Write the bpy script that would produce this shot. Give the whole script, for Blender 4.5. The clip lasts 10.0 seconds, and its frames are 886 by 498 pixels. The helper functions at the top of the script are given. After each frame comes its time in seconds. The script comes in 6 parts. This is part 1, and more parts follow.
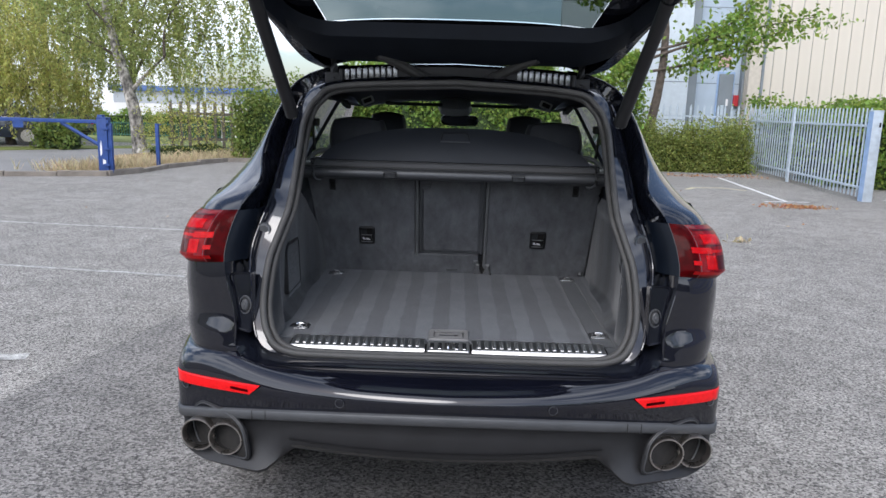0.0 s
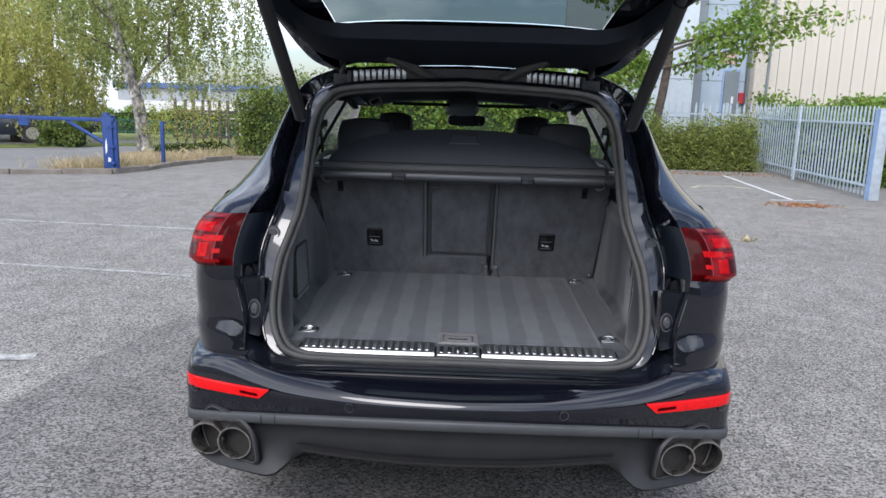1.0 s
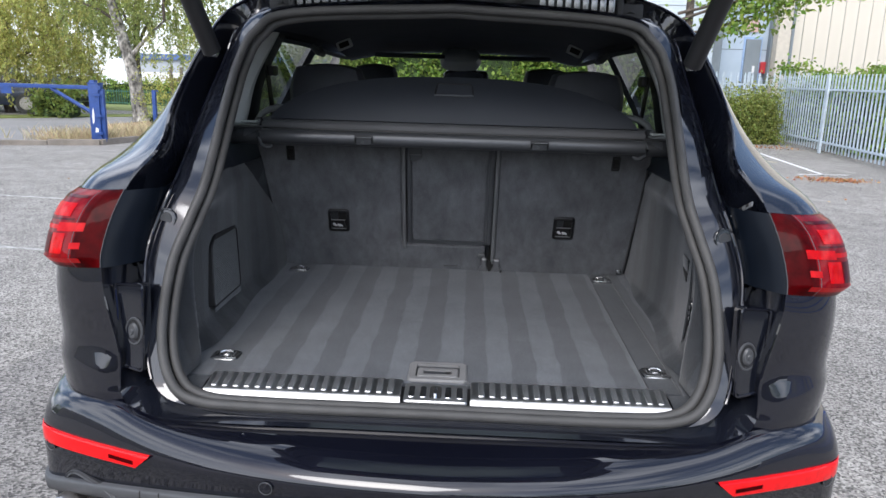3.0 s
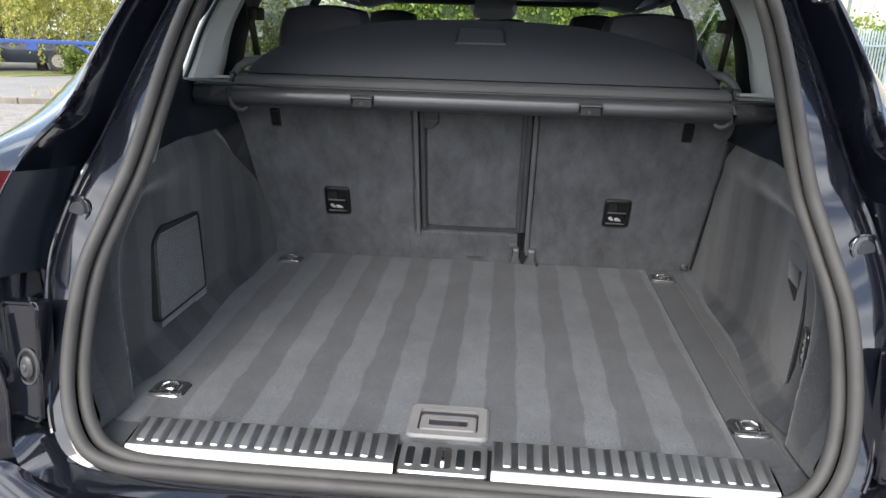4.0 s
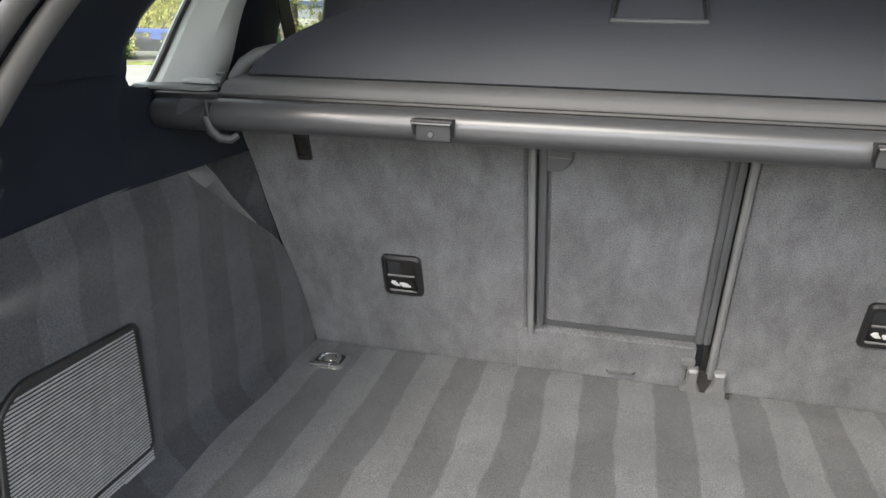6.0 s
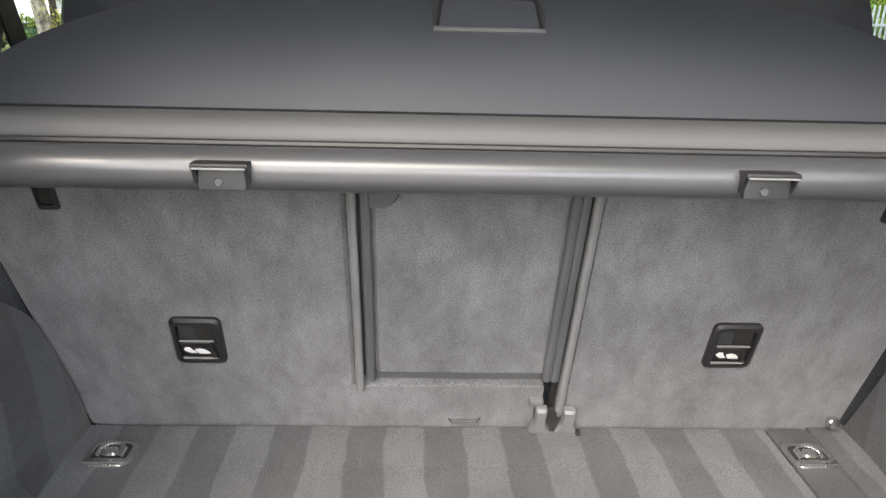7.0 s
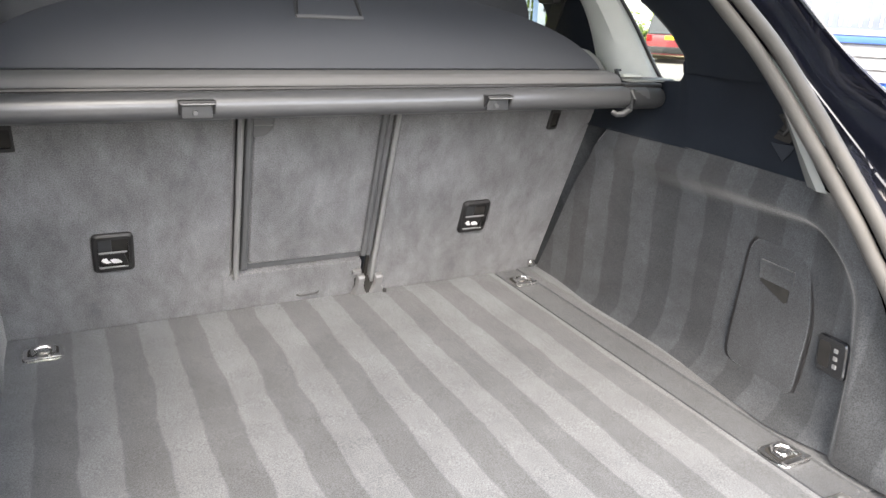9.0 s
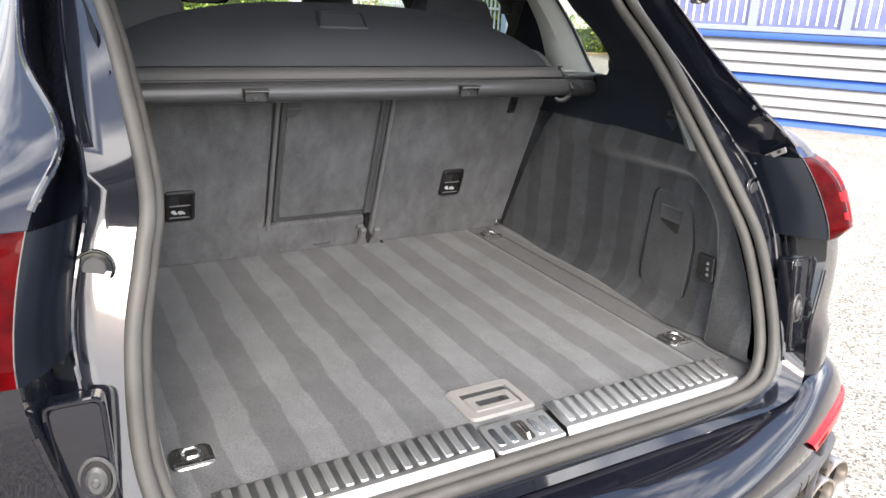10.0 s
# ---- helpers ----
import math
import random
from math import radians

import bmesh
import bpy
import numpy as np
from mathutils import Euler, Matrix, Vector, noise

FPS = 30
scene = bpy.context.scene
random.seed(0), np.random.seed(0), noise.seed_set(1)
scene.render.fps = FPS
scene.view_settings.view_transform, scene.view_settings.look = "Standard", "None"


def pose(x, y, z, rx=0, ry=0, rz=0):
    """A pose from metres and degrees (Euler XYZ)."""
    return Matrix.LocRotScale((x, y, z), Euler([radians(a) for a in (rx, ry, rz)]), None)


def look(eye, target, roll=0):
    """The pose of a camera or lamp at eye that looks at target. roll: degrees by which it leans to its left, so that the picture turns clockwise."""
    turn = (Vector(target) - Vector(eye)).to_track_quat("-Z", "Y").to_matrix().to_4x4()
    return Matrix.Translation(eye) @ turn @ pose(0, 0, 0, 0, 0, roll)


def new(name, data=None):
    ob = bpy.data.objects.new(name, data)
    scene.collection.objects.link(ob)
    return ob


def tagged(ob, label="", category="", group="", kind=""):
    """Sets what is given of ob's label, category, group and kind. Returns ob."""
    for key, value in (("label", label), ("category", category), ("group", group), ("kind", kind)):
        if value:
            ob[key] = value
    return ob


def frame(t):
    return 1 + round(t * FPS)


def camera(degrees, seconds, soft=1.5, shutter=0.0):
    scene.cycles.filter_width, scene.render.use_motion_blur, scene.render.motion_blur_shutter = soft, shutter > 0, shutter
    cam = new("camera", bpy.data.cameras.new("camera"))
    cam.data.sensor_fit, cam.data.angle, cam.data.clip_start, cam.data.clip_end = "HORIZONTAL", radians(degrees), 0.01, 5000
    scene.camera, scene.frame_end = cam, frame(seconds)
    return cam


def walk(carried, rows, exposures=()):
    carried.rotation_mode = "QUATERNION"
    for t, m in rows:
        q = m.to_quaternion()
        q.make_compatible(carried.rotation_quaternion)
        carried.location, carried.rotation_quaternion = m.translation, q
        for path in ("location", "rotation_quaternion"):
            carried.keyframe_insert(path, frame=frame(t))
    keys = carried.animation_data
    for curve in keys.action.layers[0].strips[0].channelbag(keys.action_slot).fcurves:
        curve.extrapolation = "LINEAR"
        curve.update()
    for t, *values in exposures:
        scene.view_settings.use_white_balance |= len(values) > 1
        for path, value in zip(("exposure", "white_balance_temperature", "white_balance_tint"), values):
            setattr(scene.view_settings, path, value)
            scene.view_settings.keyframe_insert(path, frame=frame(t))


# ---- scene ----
cam = camera(62.6, 10.0)
PATH = [
    (0, (0.006, -2.055, 1.554), (-0.022, -0.092, 1.175), 1.7),
    (0.5, (-0.004, -2.046, 1.561), (-0.035, -0.083, 1.178), 1.7),
    (1, (-0.015, -2.04, 1.572), (-0.053, -0.079, 1.185), 1.7),
    (1.5, (0.006, -1.918, 1.548), (-0.037, 0.043, 1.158), 1.6),
    (2, (0.065, -1.709, 1.536), (0.015, 0.251, 1.141), 1.6),
    (2.5, (0.066, -1.509, 1.508), (0.015, 0.446, 1.091), 1.6),
    (2.7, (0.055, -1.409, 1.493), (0.001, 0.543, 1.062), 1.7),
    (3.8, (0.066, -0.869, 1.428), (-0.058, 1.051, 0.884), 1.6),
    (4, (0.072, -0.769, 1.434), (-0.081, 1.144, 0.869), 1.7),
    (4.5, (0.043, -0.567, 1.417), (-0.214, 1.323, 0.813), 1.6),
    (5, (0.01, -0.339, 1.429), (-0.36, 1.522, 0.798), 1.3),
    (5.2, (-0.016, -0.274, 1.411), (-0.409, 1.589, 0.797), 1.6),
    (6.3, (-0.039, 0.143, 1.414), (-0.503, 1.993, 0.813), 1.1),
    (6.5, (-0.075, 0.186, 1.425), (-0.448, 2.055, 0.818), 1.1),
    (7, (-0.077, 0.246, 1.429), (-0.006, 2.15, 0.819), 1.5),
    (7.5, (-0.078, 0.164, 1.42), (0.371, 2.019, 0.82), 2.0),
    (8, (-0.144, 0.081, 1.408), (0.523, 1.866, 0.799), 2.3),
    (8.5, (-0.305, -0.022, 1.411), (0.502, 1.7, 0.791), 2.4),
    (9, (-0.439, -0.218, 1.44), (0.443, 1.463, 0.81), 2.5),
    (9.5, (-0.552, -0.435, 1.454), (0.366, 1.228, 0.827), 2.5),
    (10, (-0.685, -0.624, 1.475), (0.261, 1.021, 0.842), 2.5),
]
EXPOSURES = [(0.0, 1.0, 6180, 12), (2.5, 1.12, 6080, 12), (4.0, 1.95, 6700, 10), (4.5, 2.25, 6800, 10), (5.2, 2.75, 7100, 10), (6.5, 3.2, 7350, 11), (7.5, 3.55, 7450, 12), (8.5, 3.75, 7400, 12), (9.0, 3.55, 7350, 12), (9.5, 3.17, 7300, 12), (10.0, 2.64, 7250, 12)]
walk(cam, [(t, look(eye, target, roll)) for t, eye, target, roll in PATH], EXPOSURES)

# ==== world ====
SUN_AZ, SUN_EL = 195.0, 46.0
world = bpy.data.worlds.new("sky_world")
scene.world = world
world.use_nodes = True
wn, wl = world.node_tree.nodes, world.node_tree.links
wn.clear()
w_out = wn.new("ShaderNodeOutputWorld")
w_bg = wn.new("ShaderNodeBackground")
w_sky = wn.new("ShaderNodeTexSky")
w_sky.sky_type = "NISHITA"
w_sky.sun_disc = False
w_sky.sun_elevation, w_sky.sun_rotation = radians(SUN_EL), radians(SUN_AZ)
w_sky.dust_density = 2.0
w_tex = wn.new("ShaderNodeTexCoord")
w_map = wn.new("ShaderNodeMapping")
w_map.inputs["Scale"].default_value = (1.0, 1.0, 2.6)
w_noise = wn.new("ShaderNodeTexNoise")
w_noise.inputs["Scale"].default_value = 2.3
w_noise.inputs["Detail"].default_value = 7.0
w_noise.inputs["Roughness"].default_value = 0.55
w_ramp = wn.new("ShaderNodeValToRGB")
w_ramp.color_ramp.elements[0].position, w_ramp.color_ramp.elements[1].position = 0.44, 0.62
w_mix = wn.new("ShaderNodeMixRGB")
w_mix.inputs["Color2"].default_value = (10.6, 11.0, 11.8, 1)
wl.new(w_tex.outputs["Generated"], w_map.inputs["Vector"])
wl.new(w_map.outputs["Vector"], w_noise.inputs["Vector"])
wl.new(w_noise.outputs["Fac"], w_ramp.inputs["Fac"])
wl.new(w_ramp.outputs["Color"], w_mix.inputs["Fac"])
wl.new(w_sky.outputs["Color"], w_mix.inputs["Color1"])
wl.new(w_mix.outputs["Color"], w_bg.inputs["Color"])
wl.new(w_bg.outputs["Background"], w_out.inputs["Surface"])
w_bg.inputs["Strength"].default_value = 0.105

sun_data = bpy.data.lights.new("sun", "SUN")
sun_data.energy, sun_data.angle, sun_data.color = 0.9, radians(30), (1.0, 0.98, 0.95)
sun = new("sun", sun_data)
# the sky's sun_rotation runs clockwise from +y
_a, _e = radians(SUN_AZ), radians(SUN_EL)
sun.matrix_world = look((30 * math.sin(_a) * math.cos(_e), 30 * math.cos(_a) * math.cos(_e), 30 * math.sin(_e)), (0, 0, 0))

# ==== materials ====
def mat(name, color, rough=0.5, metal=0.0, coat=0.0, coat_rough=0.03, spec=0.5, vary=0.0, vscale=8.0, grain=0.0, gscale=300.0, bump=0.0, bscale=200.0, sheen=0.0, island=0.0, rvary=0.0, trans=0.0, alpha=1.0, stretch=(1, 1, 1), coat_ior=1.5):
    """A principled material with colour variation at two scales and fine relief."""
    m = bpy.data.materials.new(name)
    m.use_nodes = True
    nt = m.node_tree
    n, l = nt.nodes, nt.links
    b = n["Principled BSDF"]
    b.inputs["Base Color"].default_value = (*color, 1)
    b.inputs["Roughness"].default_value = rough
    b.inputs["Metallic"].default_value = metal
    b.inputs["Specular IOR Level"].default_value = spec
    b.inputs["Coat Weight"].default_value = coat
    b.inputs["Coat Roughness"].default_value = coat_rough
    b.inputs["Coat IOR"].default_value = coat_ior
    b.inputs["Sheen Weight"].default_value = sheen
    b.inputs["Transmission Weight"].default_value = trans
    b.inputs["Alpha"].default_value = alpha
    tc = n.new("ShaderNodeTexCoord")
    mp = n.new("ShaderNodeMapping")
    mp.inputs["Scale"].default_value = stretch
    l.new(tc.outputs["Object"], mp.inputs["Vector"])
    last = None
    if vary or grain or island:
        def noisy(scale, amount, detail):
            t = n.new("ShaderNodeTexNoise")
            t.inputs["Scale"].default_value, t.inputs["Detail"].default_value = scale, detail
            l.new(mp.outputs["Vector"], t.inputs["Vector"])
            r = n.new("ShaderNodeMapRange")
            r.inputs["From Min"].default_value, r.inputs["From Max"].default_value = 0.3, 0.7
            r.inputs["To Min"].default_value, r.inputs["To Max"].default_value = 1 - amount, 1 + amount
            l.new(t.outputs["Fac"], r.inputs["Value"])
            return r.outputs["Result"]
        facs = []
        if vary:
            facs.append(noisy(vscale, vary, 5))
        if grain:
            facs.append(noisy(gscale, grain, 2))
        if island:
            g = n.new("ShaderNodeNewGeometry")
            r = n.new("ShaderNodeMapRange")
            r.inputs["To Min"].default_value, r.inputs["To Max"].default_value = 1 - island, 1 + island
            l.new(g.outputs["Random Per Island"], r.inputs["Value"])
            facs.append(r.outputs["Result"])
        f = facs[0]
        for o in facs[1:]:
            mm = n.new("ShaderNodeMath")
            mm.operation = "MULTIPLY"
            l.new(f, mm.inputs[0])
            l.new(o, mm.inputs[1])
            f = mm.outputs[0]
        vm = n.new("ShaderNodeVectorMath")
        vm.operation = "SCALE"
        vm.inputs[0].default_value = color
        l.new(f, vm.inputs["Scale"])
        l.new(vm.outputs["Vector"], b.inputs["Base Color"])
        last = f
    if rvary:
        t = n.new("ShaderNodeTexNoise")
        t.inputs["Scale"].default_value, t.inputs["Detail"].default_value = vscale * 1.7, 6
        l.new(mp.outputs["Vector"], t.inputs["Vector"])
        r = n.new("ShaderNodeMapRange")
        r.inputs["From Min"].default_value, r.inputs["From Max"].default_value = 0.35, 0.7
        r.inputs["To Min"].default_value, r.inputs["To Max"].default_value = rough, rough + rvary
        l.new(t.outputs["Fac"], r.inputs["Value"])
        l.new(r.outputs["Result"], b.inputs["Roughness"])
    if bump:
        t = n.new("ShaderNodeTexNoise")
        t.inputs["Scale"].default_value, t.inputs["Detail"].default_value = bscale, 3
        l.new(mp.outputs["Vector"], t.inputs["Vector"])
        bp = n.new("ShaderNodeBump")
        bp.inputs["Strength"].default_value = bump
        bp.inputs["Distance"].default_value = 1.5 / bscale
        l.new(t.outputs["Fac"], bp.inputs["Height"])
        l.new(bp.outputs["Normal"], b.inputs["Normal"])
    return m


PAINT = mat("paint_black", (0.0035, 0.004, 0.008), 0.3, coat=1.0, coat_rough=0.02, coat_ior=1.62, spec=0.08, vary=0.2, vscale=3)
PAINT_IN = mat("paint_black_inner", (0.005, 0.006, 0.010), 0.3, coat=1.0, coat_rough=0.05, coat_ior=1.68, spec=0.1, vary=0.25, vscale=6, bump=0.02, bscale=40)
SATIN = mat("satin_grey_trim", (0.055, 0.057, 0.06), 0.42, metal=0.0, vary=0.12, vscale=12, rvary=0.1)
BLACKP = mat("black_plastic", (0.012, 0.012, 0.013), 0.5, vary=0.2, vscale=15, bump=0.08, bscale=900)
PILLAR = mat("grey_pillar_plastic", (0.15, 0.16, 0.158), 0.55, vary=0.08, vscale=10, bump=0.06, bscale=1200)
TRIM = mat("dark_trim_plastic", (0.009, 0.012, 0.018), 0.6, spec=0.22, vary=0.12, vscale=10, bump=0.06, bscale=1200)
RUBBER = mat("rubber_seal", (0.050, 0.049, 0.047), 0.62, vary=0.15, vscale=20, bump=0.05, bscale=400)
CHROME = mat("polished_steel", (0.74, 0.74, 0.74), 0.22, metal=1.0, vary=0.04, vscale=12, rvary=0.06)
PADM = mat("steel_grip_bed", (0.52, 0.53, 0.53), 0.30, metal=1.0, vary=0.15, vscale=30, rvary=0.1)
BRUSHED = mat("brushed_steel", (0.54, 0.54, 0.535), 0.42, metal=1.0, vary=0.05, vscale=10, rvary=0.07)
STEEL = mat("exhaust_steel", (0.50, 0.465, 0.43), 0.26, metal=1.0, vary=0.18, vscale=25, rvary=0.15)
# near-black for soot in the bores and for shade in wells and gaps
SOOTSHADE = mat("soot_and_shade_black", (0.012, 0.011, 0.010), 0.9, vary=0.4, vscale=40)
REDDIM = mat("dim_red_lens", (0.055, 0.0003, 0.001), 0.35, coat=0.35, coat_rough=0.02, spec=0.02, vary=0.2, vscale=60)
RIBM = mat("dark_chrome_rib", (0.26, 0.265, 0.275), 0.22, metal=0.9, vary=0.1, vscale=30)
REDMID = mat("lit_red_lens", (0.42, 0.0008, 0.002), 0.35, coat=0.3, coat_rough=0.02, spec=0.02, vary=0.2, vscale=60, bump=0.06, bscale=500)
REDLENS = mat("red_lens", (0.15, 0.0004, 0.002), 0.35, coat=0.35, coat_rough=0.02, spec=0.02, vary=0.45, vscale=26)
REDDARK = mat("dark_red_lens", (0.045, 0.0002, 0.0008), 0.4, coat=0.06, coat_rough=0.02, spec=0.02, vary=0.45, vscale=35)
REDBRIGHT = mat("bright_red_lens", (0.74, 0.004, 0.006), 0.3, coat=0.5, coat_rough=0.03, spec=0.1, vary=0.12, vscale=60, bump=0.06, bscale=500)
BLACKGLOSS = mat("black_gloss", (0.007, 0.008, 0.010), 0.16, coat=0.5, vary=0.1, vscale=20)
LEATHER = mat("dark_leather", (0.050, 0.054, 0.064), 0.5, vary=0.15, vscale=12, bump=0.15, bscale=500)
VINYL = mat("cover_vinyl", (0.034, 0.038, 0.046), 0.55, vary=0.06, vscale=5, bump=0.10, bscale=1500)
LINER = mat("headliner", (0.050, 0.056, 0.072), 0.9, spec=0.1, vary=0.1, vscale=8, bump=0.1, bscale=800)
CASSETTE = mat("anodised_dark_metal", (0.085, 0.088, 0.094), 0.29, metal=0.45, vary=0.08, vscale=6, rvary=0.1, stretch=(.3, 4, 4))
RAILP = mat("satin_rail", (0.115, 0.116, 0.120), 0.48, metal=0.25, vary=0.08, vscale=6, rvary=0.1, stretch=(.3, 4, 4))
FRAMEP = mat("grey_hatch_plastic", (0.076, 0.079, 0.084), 0.55, vary=0.1, vscale=12)
HANDLEP = mat("grey_handle_plastic", (0.165, 0.163, 0.160), 0.45, vary=0.08, vscale=20)
HOUSING = mat("lamp_housing_black", (0.004, 0.006, 0.010), 0.22, spec=0.12, vary=0.15, vscale=12)
GREYP = mat("grey_edge_plastic", (0.165, 0.168, 0.172), 0.42, vary=0.08, vscale=20)
HINGEP = mat("pale_hinge_plastic", (0.135, 0.137, 0.14), 0.38, vary=0.08, vscale=40, bump=0.05, bscale=600)
ENDCAP = mat("grey_end_plastic", (0.026, 0.028, 0.031), 0.5, vary=0.08, vscale=20, bump=0.05, bscale=900)
MESHP = mat("grille_wire", (0.24, 0.245, 0.25), 0.45, vary=0.15, vscale=60)
# paler copy of the pillar plastic, with window light put into its colour
PILLAR2 = mat("brightened_pillar_plastic", (0.50, 0.53, 0.515), 0.6, vary=0.06, vscale=10, bump=0.06, bscale=1200)
WHITEP = mat("white_print", (0.75, 0.75, 0.75), 0.5)


def glass_mat(name, color, rough=0.0):
    m = bpy.data.materials.new(name)
    m.use_nodes = True
    n, l = m.node_tree.nodes, m.node_tree.links
    n.clear()
    o = n.new("ShaderNodeOutputMaterial")
    t = n.new("ShaderNodeBsdfTransparent")
    t.inputs["Color"].default_value = (*color, 1)
    g = n.new("ShaderNodeBsdfGlossy")
    g.inputs["Roughness"].default_value = rough
    f = n.new("ShaderNodeFresnel")
    f.inputs["IOR"].default_value = 1.45
    x = n.new("ShaderNodeMixShader")
    l.new(f.outputs["Fac"], x.inputs["Fac"])
    l.new(t.outputs["BSDF"], x.inputs[1])
    l.new(g.outputs["BSDF"], x.inputs[2])
    l.new(x.outputs["Shader"], o.inputs["Surface"])
    return m


GLASS = glass_mat("window_glass", (0.93, 0.96, 0.94))
DARKGLASS = glass_mat("dark_side_glass", (0.26, 0.29, 0.28))
PRIVACY = glass_mat("tinted_side_glass", (0.64, 0.69, 0.66))
TINT = glass_mat("tailgate_glass", (0.17, 0.195, 0.185))


def carpet(name, color, stripe=0.0, axis=0, period=0.125, phase=0.0, blotch=0.12, bscale=9, smudge=0.0):
    """Cut-pile carpet; stripe: how far brushed nap bands differ, along one axis, with wandering edges."""
    m = mat(name, color, 0.95, spec=0.12, sheen=0.3, vary=blotch, vscale=bscale, grain=0.36, gscale=480, bump=0.25, bscale=1100)
    n, l = m.node_tree.nodes, m.node_tree.links
    b = n["Principled BSDF"]
    b.inputs["Sheen Roughness"].default_value = 0.45
    if smudge:
        # brushed patches of the pile
        src = b.inputs["Base Color"].links[0].from_socket
        tc = n.new("ShaderNodeTexCoord")
        mp = n.new("ShaderNodeMapping")
        mp.inputs["Scale"].default_value = (1.0, .55, 1.0)
        nz = n.new("ShaderNodeTexNoise")
        nz.inputs["Scale"].default_value, nz.inputs["Detail"].default_value = 17.0, 9
        nz.inputs["Roughness"].default_value, nz.inputs["Distortion"].default_value = 0.72, 0.25
        r = n.new("ShaderNodeMapRange")
        r.inputs["From Min"].default_value, r.inputs["From Max"].default_value = 0.34, 0.66
        r.inputs["To Min"].default_value, r.inputs["To Max"].default_value = 1 - smudge, 1 + smudge
        vm = n.new("ShaderNodeVectorMath")
        vm.operation = "SCALE"
        l.new(tc.outputs["Object"], mp.inputs["Vector"])
        l.new(mp.outputs["Vector"], nz.inputs["Vector"])
        l.new(nz.outputs["Fac"], r.inputs["Value"])
        l.new(src, vm.inputs[0])
        l.new(r.outputs["Result"], vm.inputs["Scale"])
        l.new(vm.outputs["Vector"], b.inputs["Base Color"])
    if stripe:
        src = b.inputs["Base Color"].links[0].from_socket
        tc = n.new("ShaderNodeTexCoord")
        nz = n.new("ShaderNodeTexNoise")
        nz.inputs["Scale"].default_value, nz.inputs["Detail"].default_value = 8.0, 8
        l.new(tc.outputs["Object"], nz.inputs["Vector"])
        sx = n.new("ShaderNodeSeparateXYZ")
        l.new(tc.outputs["Object"], sx.inputs["Vector"])

        def math_node(op, a, v):
            q = n.new("ShaderNodeMath")
            q.operation = op
            for i, s in enumerate((a, v)):
                if isinstance(s, (int, float)):
                    q.inputs[i].default_value = s
                else:
                    l.new(s, q.inputs[i])
            return q.outputs[0]
        wob = math_node("MULTIPLY", math_node("SUBTRACT", nz.outputs["Fac"], 0.5), 0.026)
        pos = math_node("ADD", sx.outputs[axis], wob)
        ang = math_node("MULTIPLY", math_node("ADD", pos, phase), 2 * math.pi / period)
        s = math_node("SINE", ang, 0)
        r = n.new("ShaderNodeMapRange")
        r.interpolation_type = "SMOOTHSTEP"
        r.inputs["From Min"].default_value, r.inputs["From Max"].default_value = -0.14, 0.14
        r.inputs["To Min"].default_value, r.inputs["To Max"].default_value = 1 - stripe, 1 + stripe
        l.new(s, r.inputs["Value"])
        vm = n.new("ShaderNodeVectorMath")
        vm.operation = "SCALE"
        l.new(src, vm.inputs[0])
        l.new(r.outputs["Result"], vm.inputs["Scale"])
        l.new(vm.outputs["Vector"], b.inputs["Base Color"])
    return m


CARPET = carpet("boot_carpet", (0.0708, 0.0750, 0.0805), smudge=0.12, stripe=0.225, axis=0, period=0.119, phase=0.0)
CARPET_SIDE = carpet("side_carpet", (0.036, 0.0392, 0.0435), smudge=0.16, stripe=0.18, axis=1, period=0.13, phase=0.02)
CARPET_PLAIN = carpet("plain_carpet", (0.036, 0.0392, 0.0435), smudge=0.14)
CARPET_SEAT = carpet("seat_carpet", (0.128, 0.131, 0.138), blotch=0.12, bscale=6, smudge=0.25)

# ==== building helpers ====
def mesh_of(name, verts, faces, smooth=True, angle=35):
    me = bpy.data.meshes.new(name)
    me.from_pydata([tuple(v) for v in verts], [], faces)
    if smooth:
        me.shade_smooth()
        me.set_sharp_from_angle(angle=radians(angle))
    me.update()
    return me


def part(name, me, material, parent=None, label="", m=None):
    """Links a mesh (or a bmesh) as one object under a thing or a part."""
    if isinstance(me, bmesh.types.BMesh):
        bm, me = me, bpy.data.meshes.new(name)
        bm.to_mesh(me)
        bm.free()
        me.shade_smooth()
        me.set_sharp_from_angle(angle=radians(35))
    ob = new(name, me)
    if material is not None and not me.materials:
        me.materials.append(material)
    if parent is not None:
        ob.parent = parent
    if m is not None:
        ob.matrix_basis = m
    if label:
        ob["label"] = label
    return ob


def thing(name, label, category, m=None, group="", kind=""):
    ob = new(name)
    ob.empty_display_size = 0.1
    if m is not None:
        ob.matrix_basis = m
    return tagged(ob, label, category, group, kind)


def cat(pts, k):
    """Catmull-Rom through control points, k steps a span."""
    p = np.array(pts, float)
    q = np.concatenate([(2 * p[0] - p[1])[None], p, (2 * p[-1] - p[-2])[None]])
    out = []
    for i in range(1, len(q) - 2):
        a, b, c, d = q[i - 1], q[i], q[i + 1], q[i + 2]
        for j in range(k):
            t = j / k
            out.append(0.5 * (2 * b + (c - a) * t + (2 * a - 5 * b + 4 * c - d) * t * t + (3 * b - a - 3 * c + d) * t ** 3))
    out.append(q[-2])
    return np.array(out)


def grid_faces(nu, nv, flip=False, keep=None, base=0):
    f = []
    for i in range(nu - 1):
        for j in range(nv - 1):
            if keep and not keep(i, j):
                continue
            a, b, c, d = base + i * nv + j, base + i * nv + j + 1, base + (i + 1) * nv + j + 1, base + (i + 1) * nv + j
            f.append((a, d, c, b) if flip else (a, b, c, d))
    return f


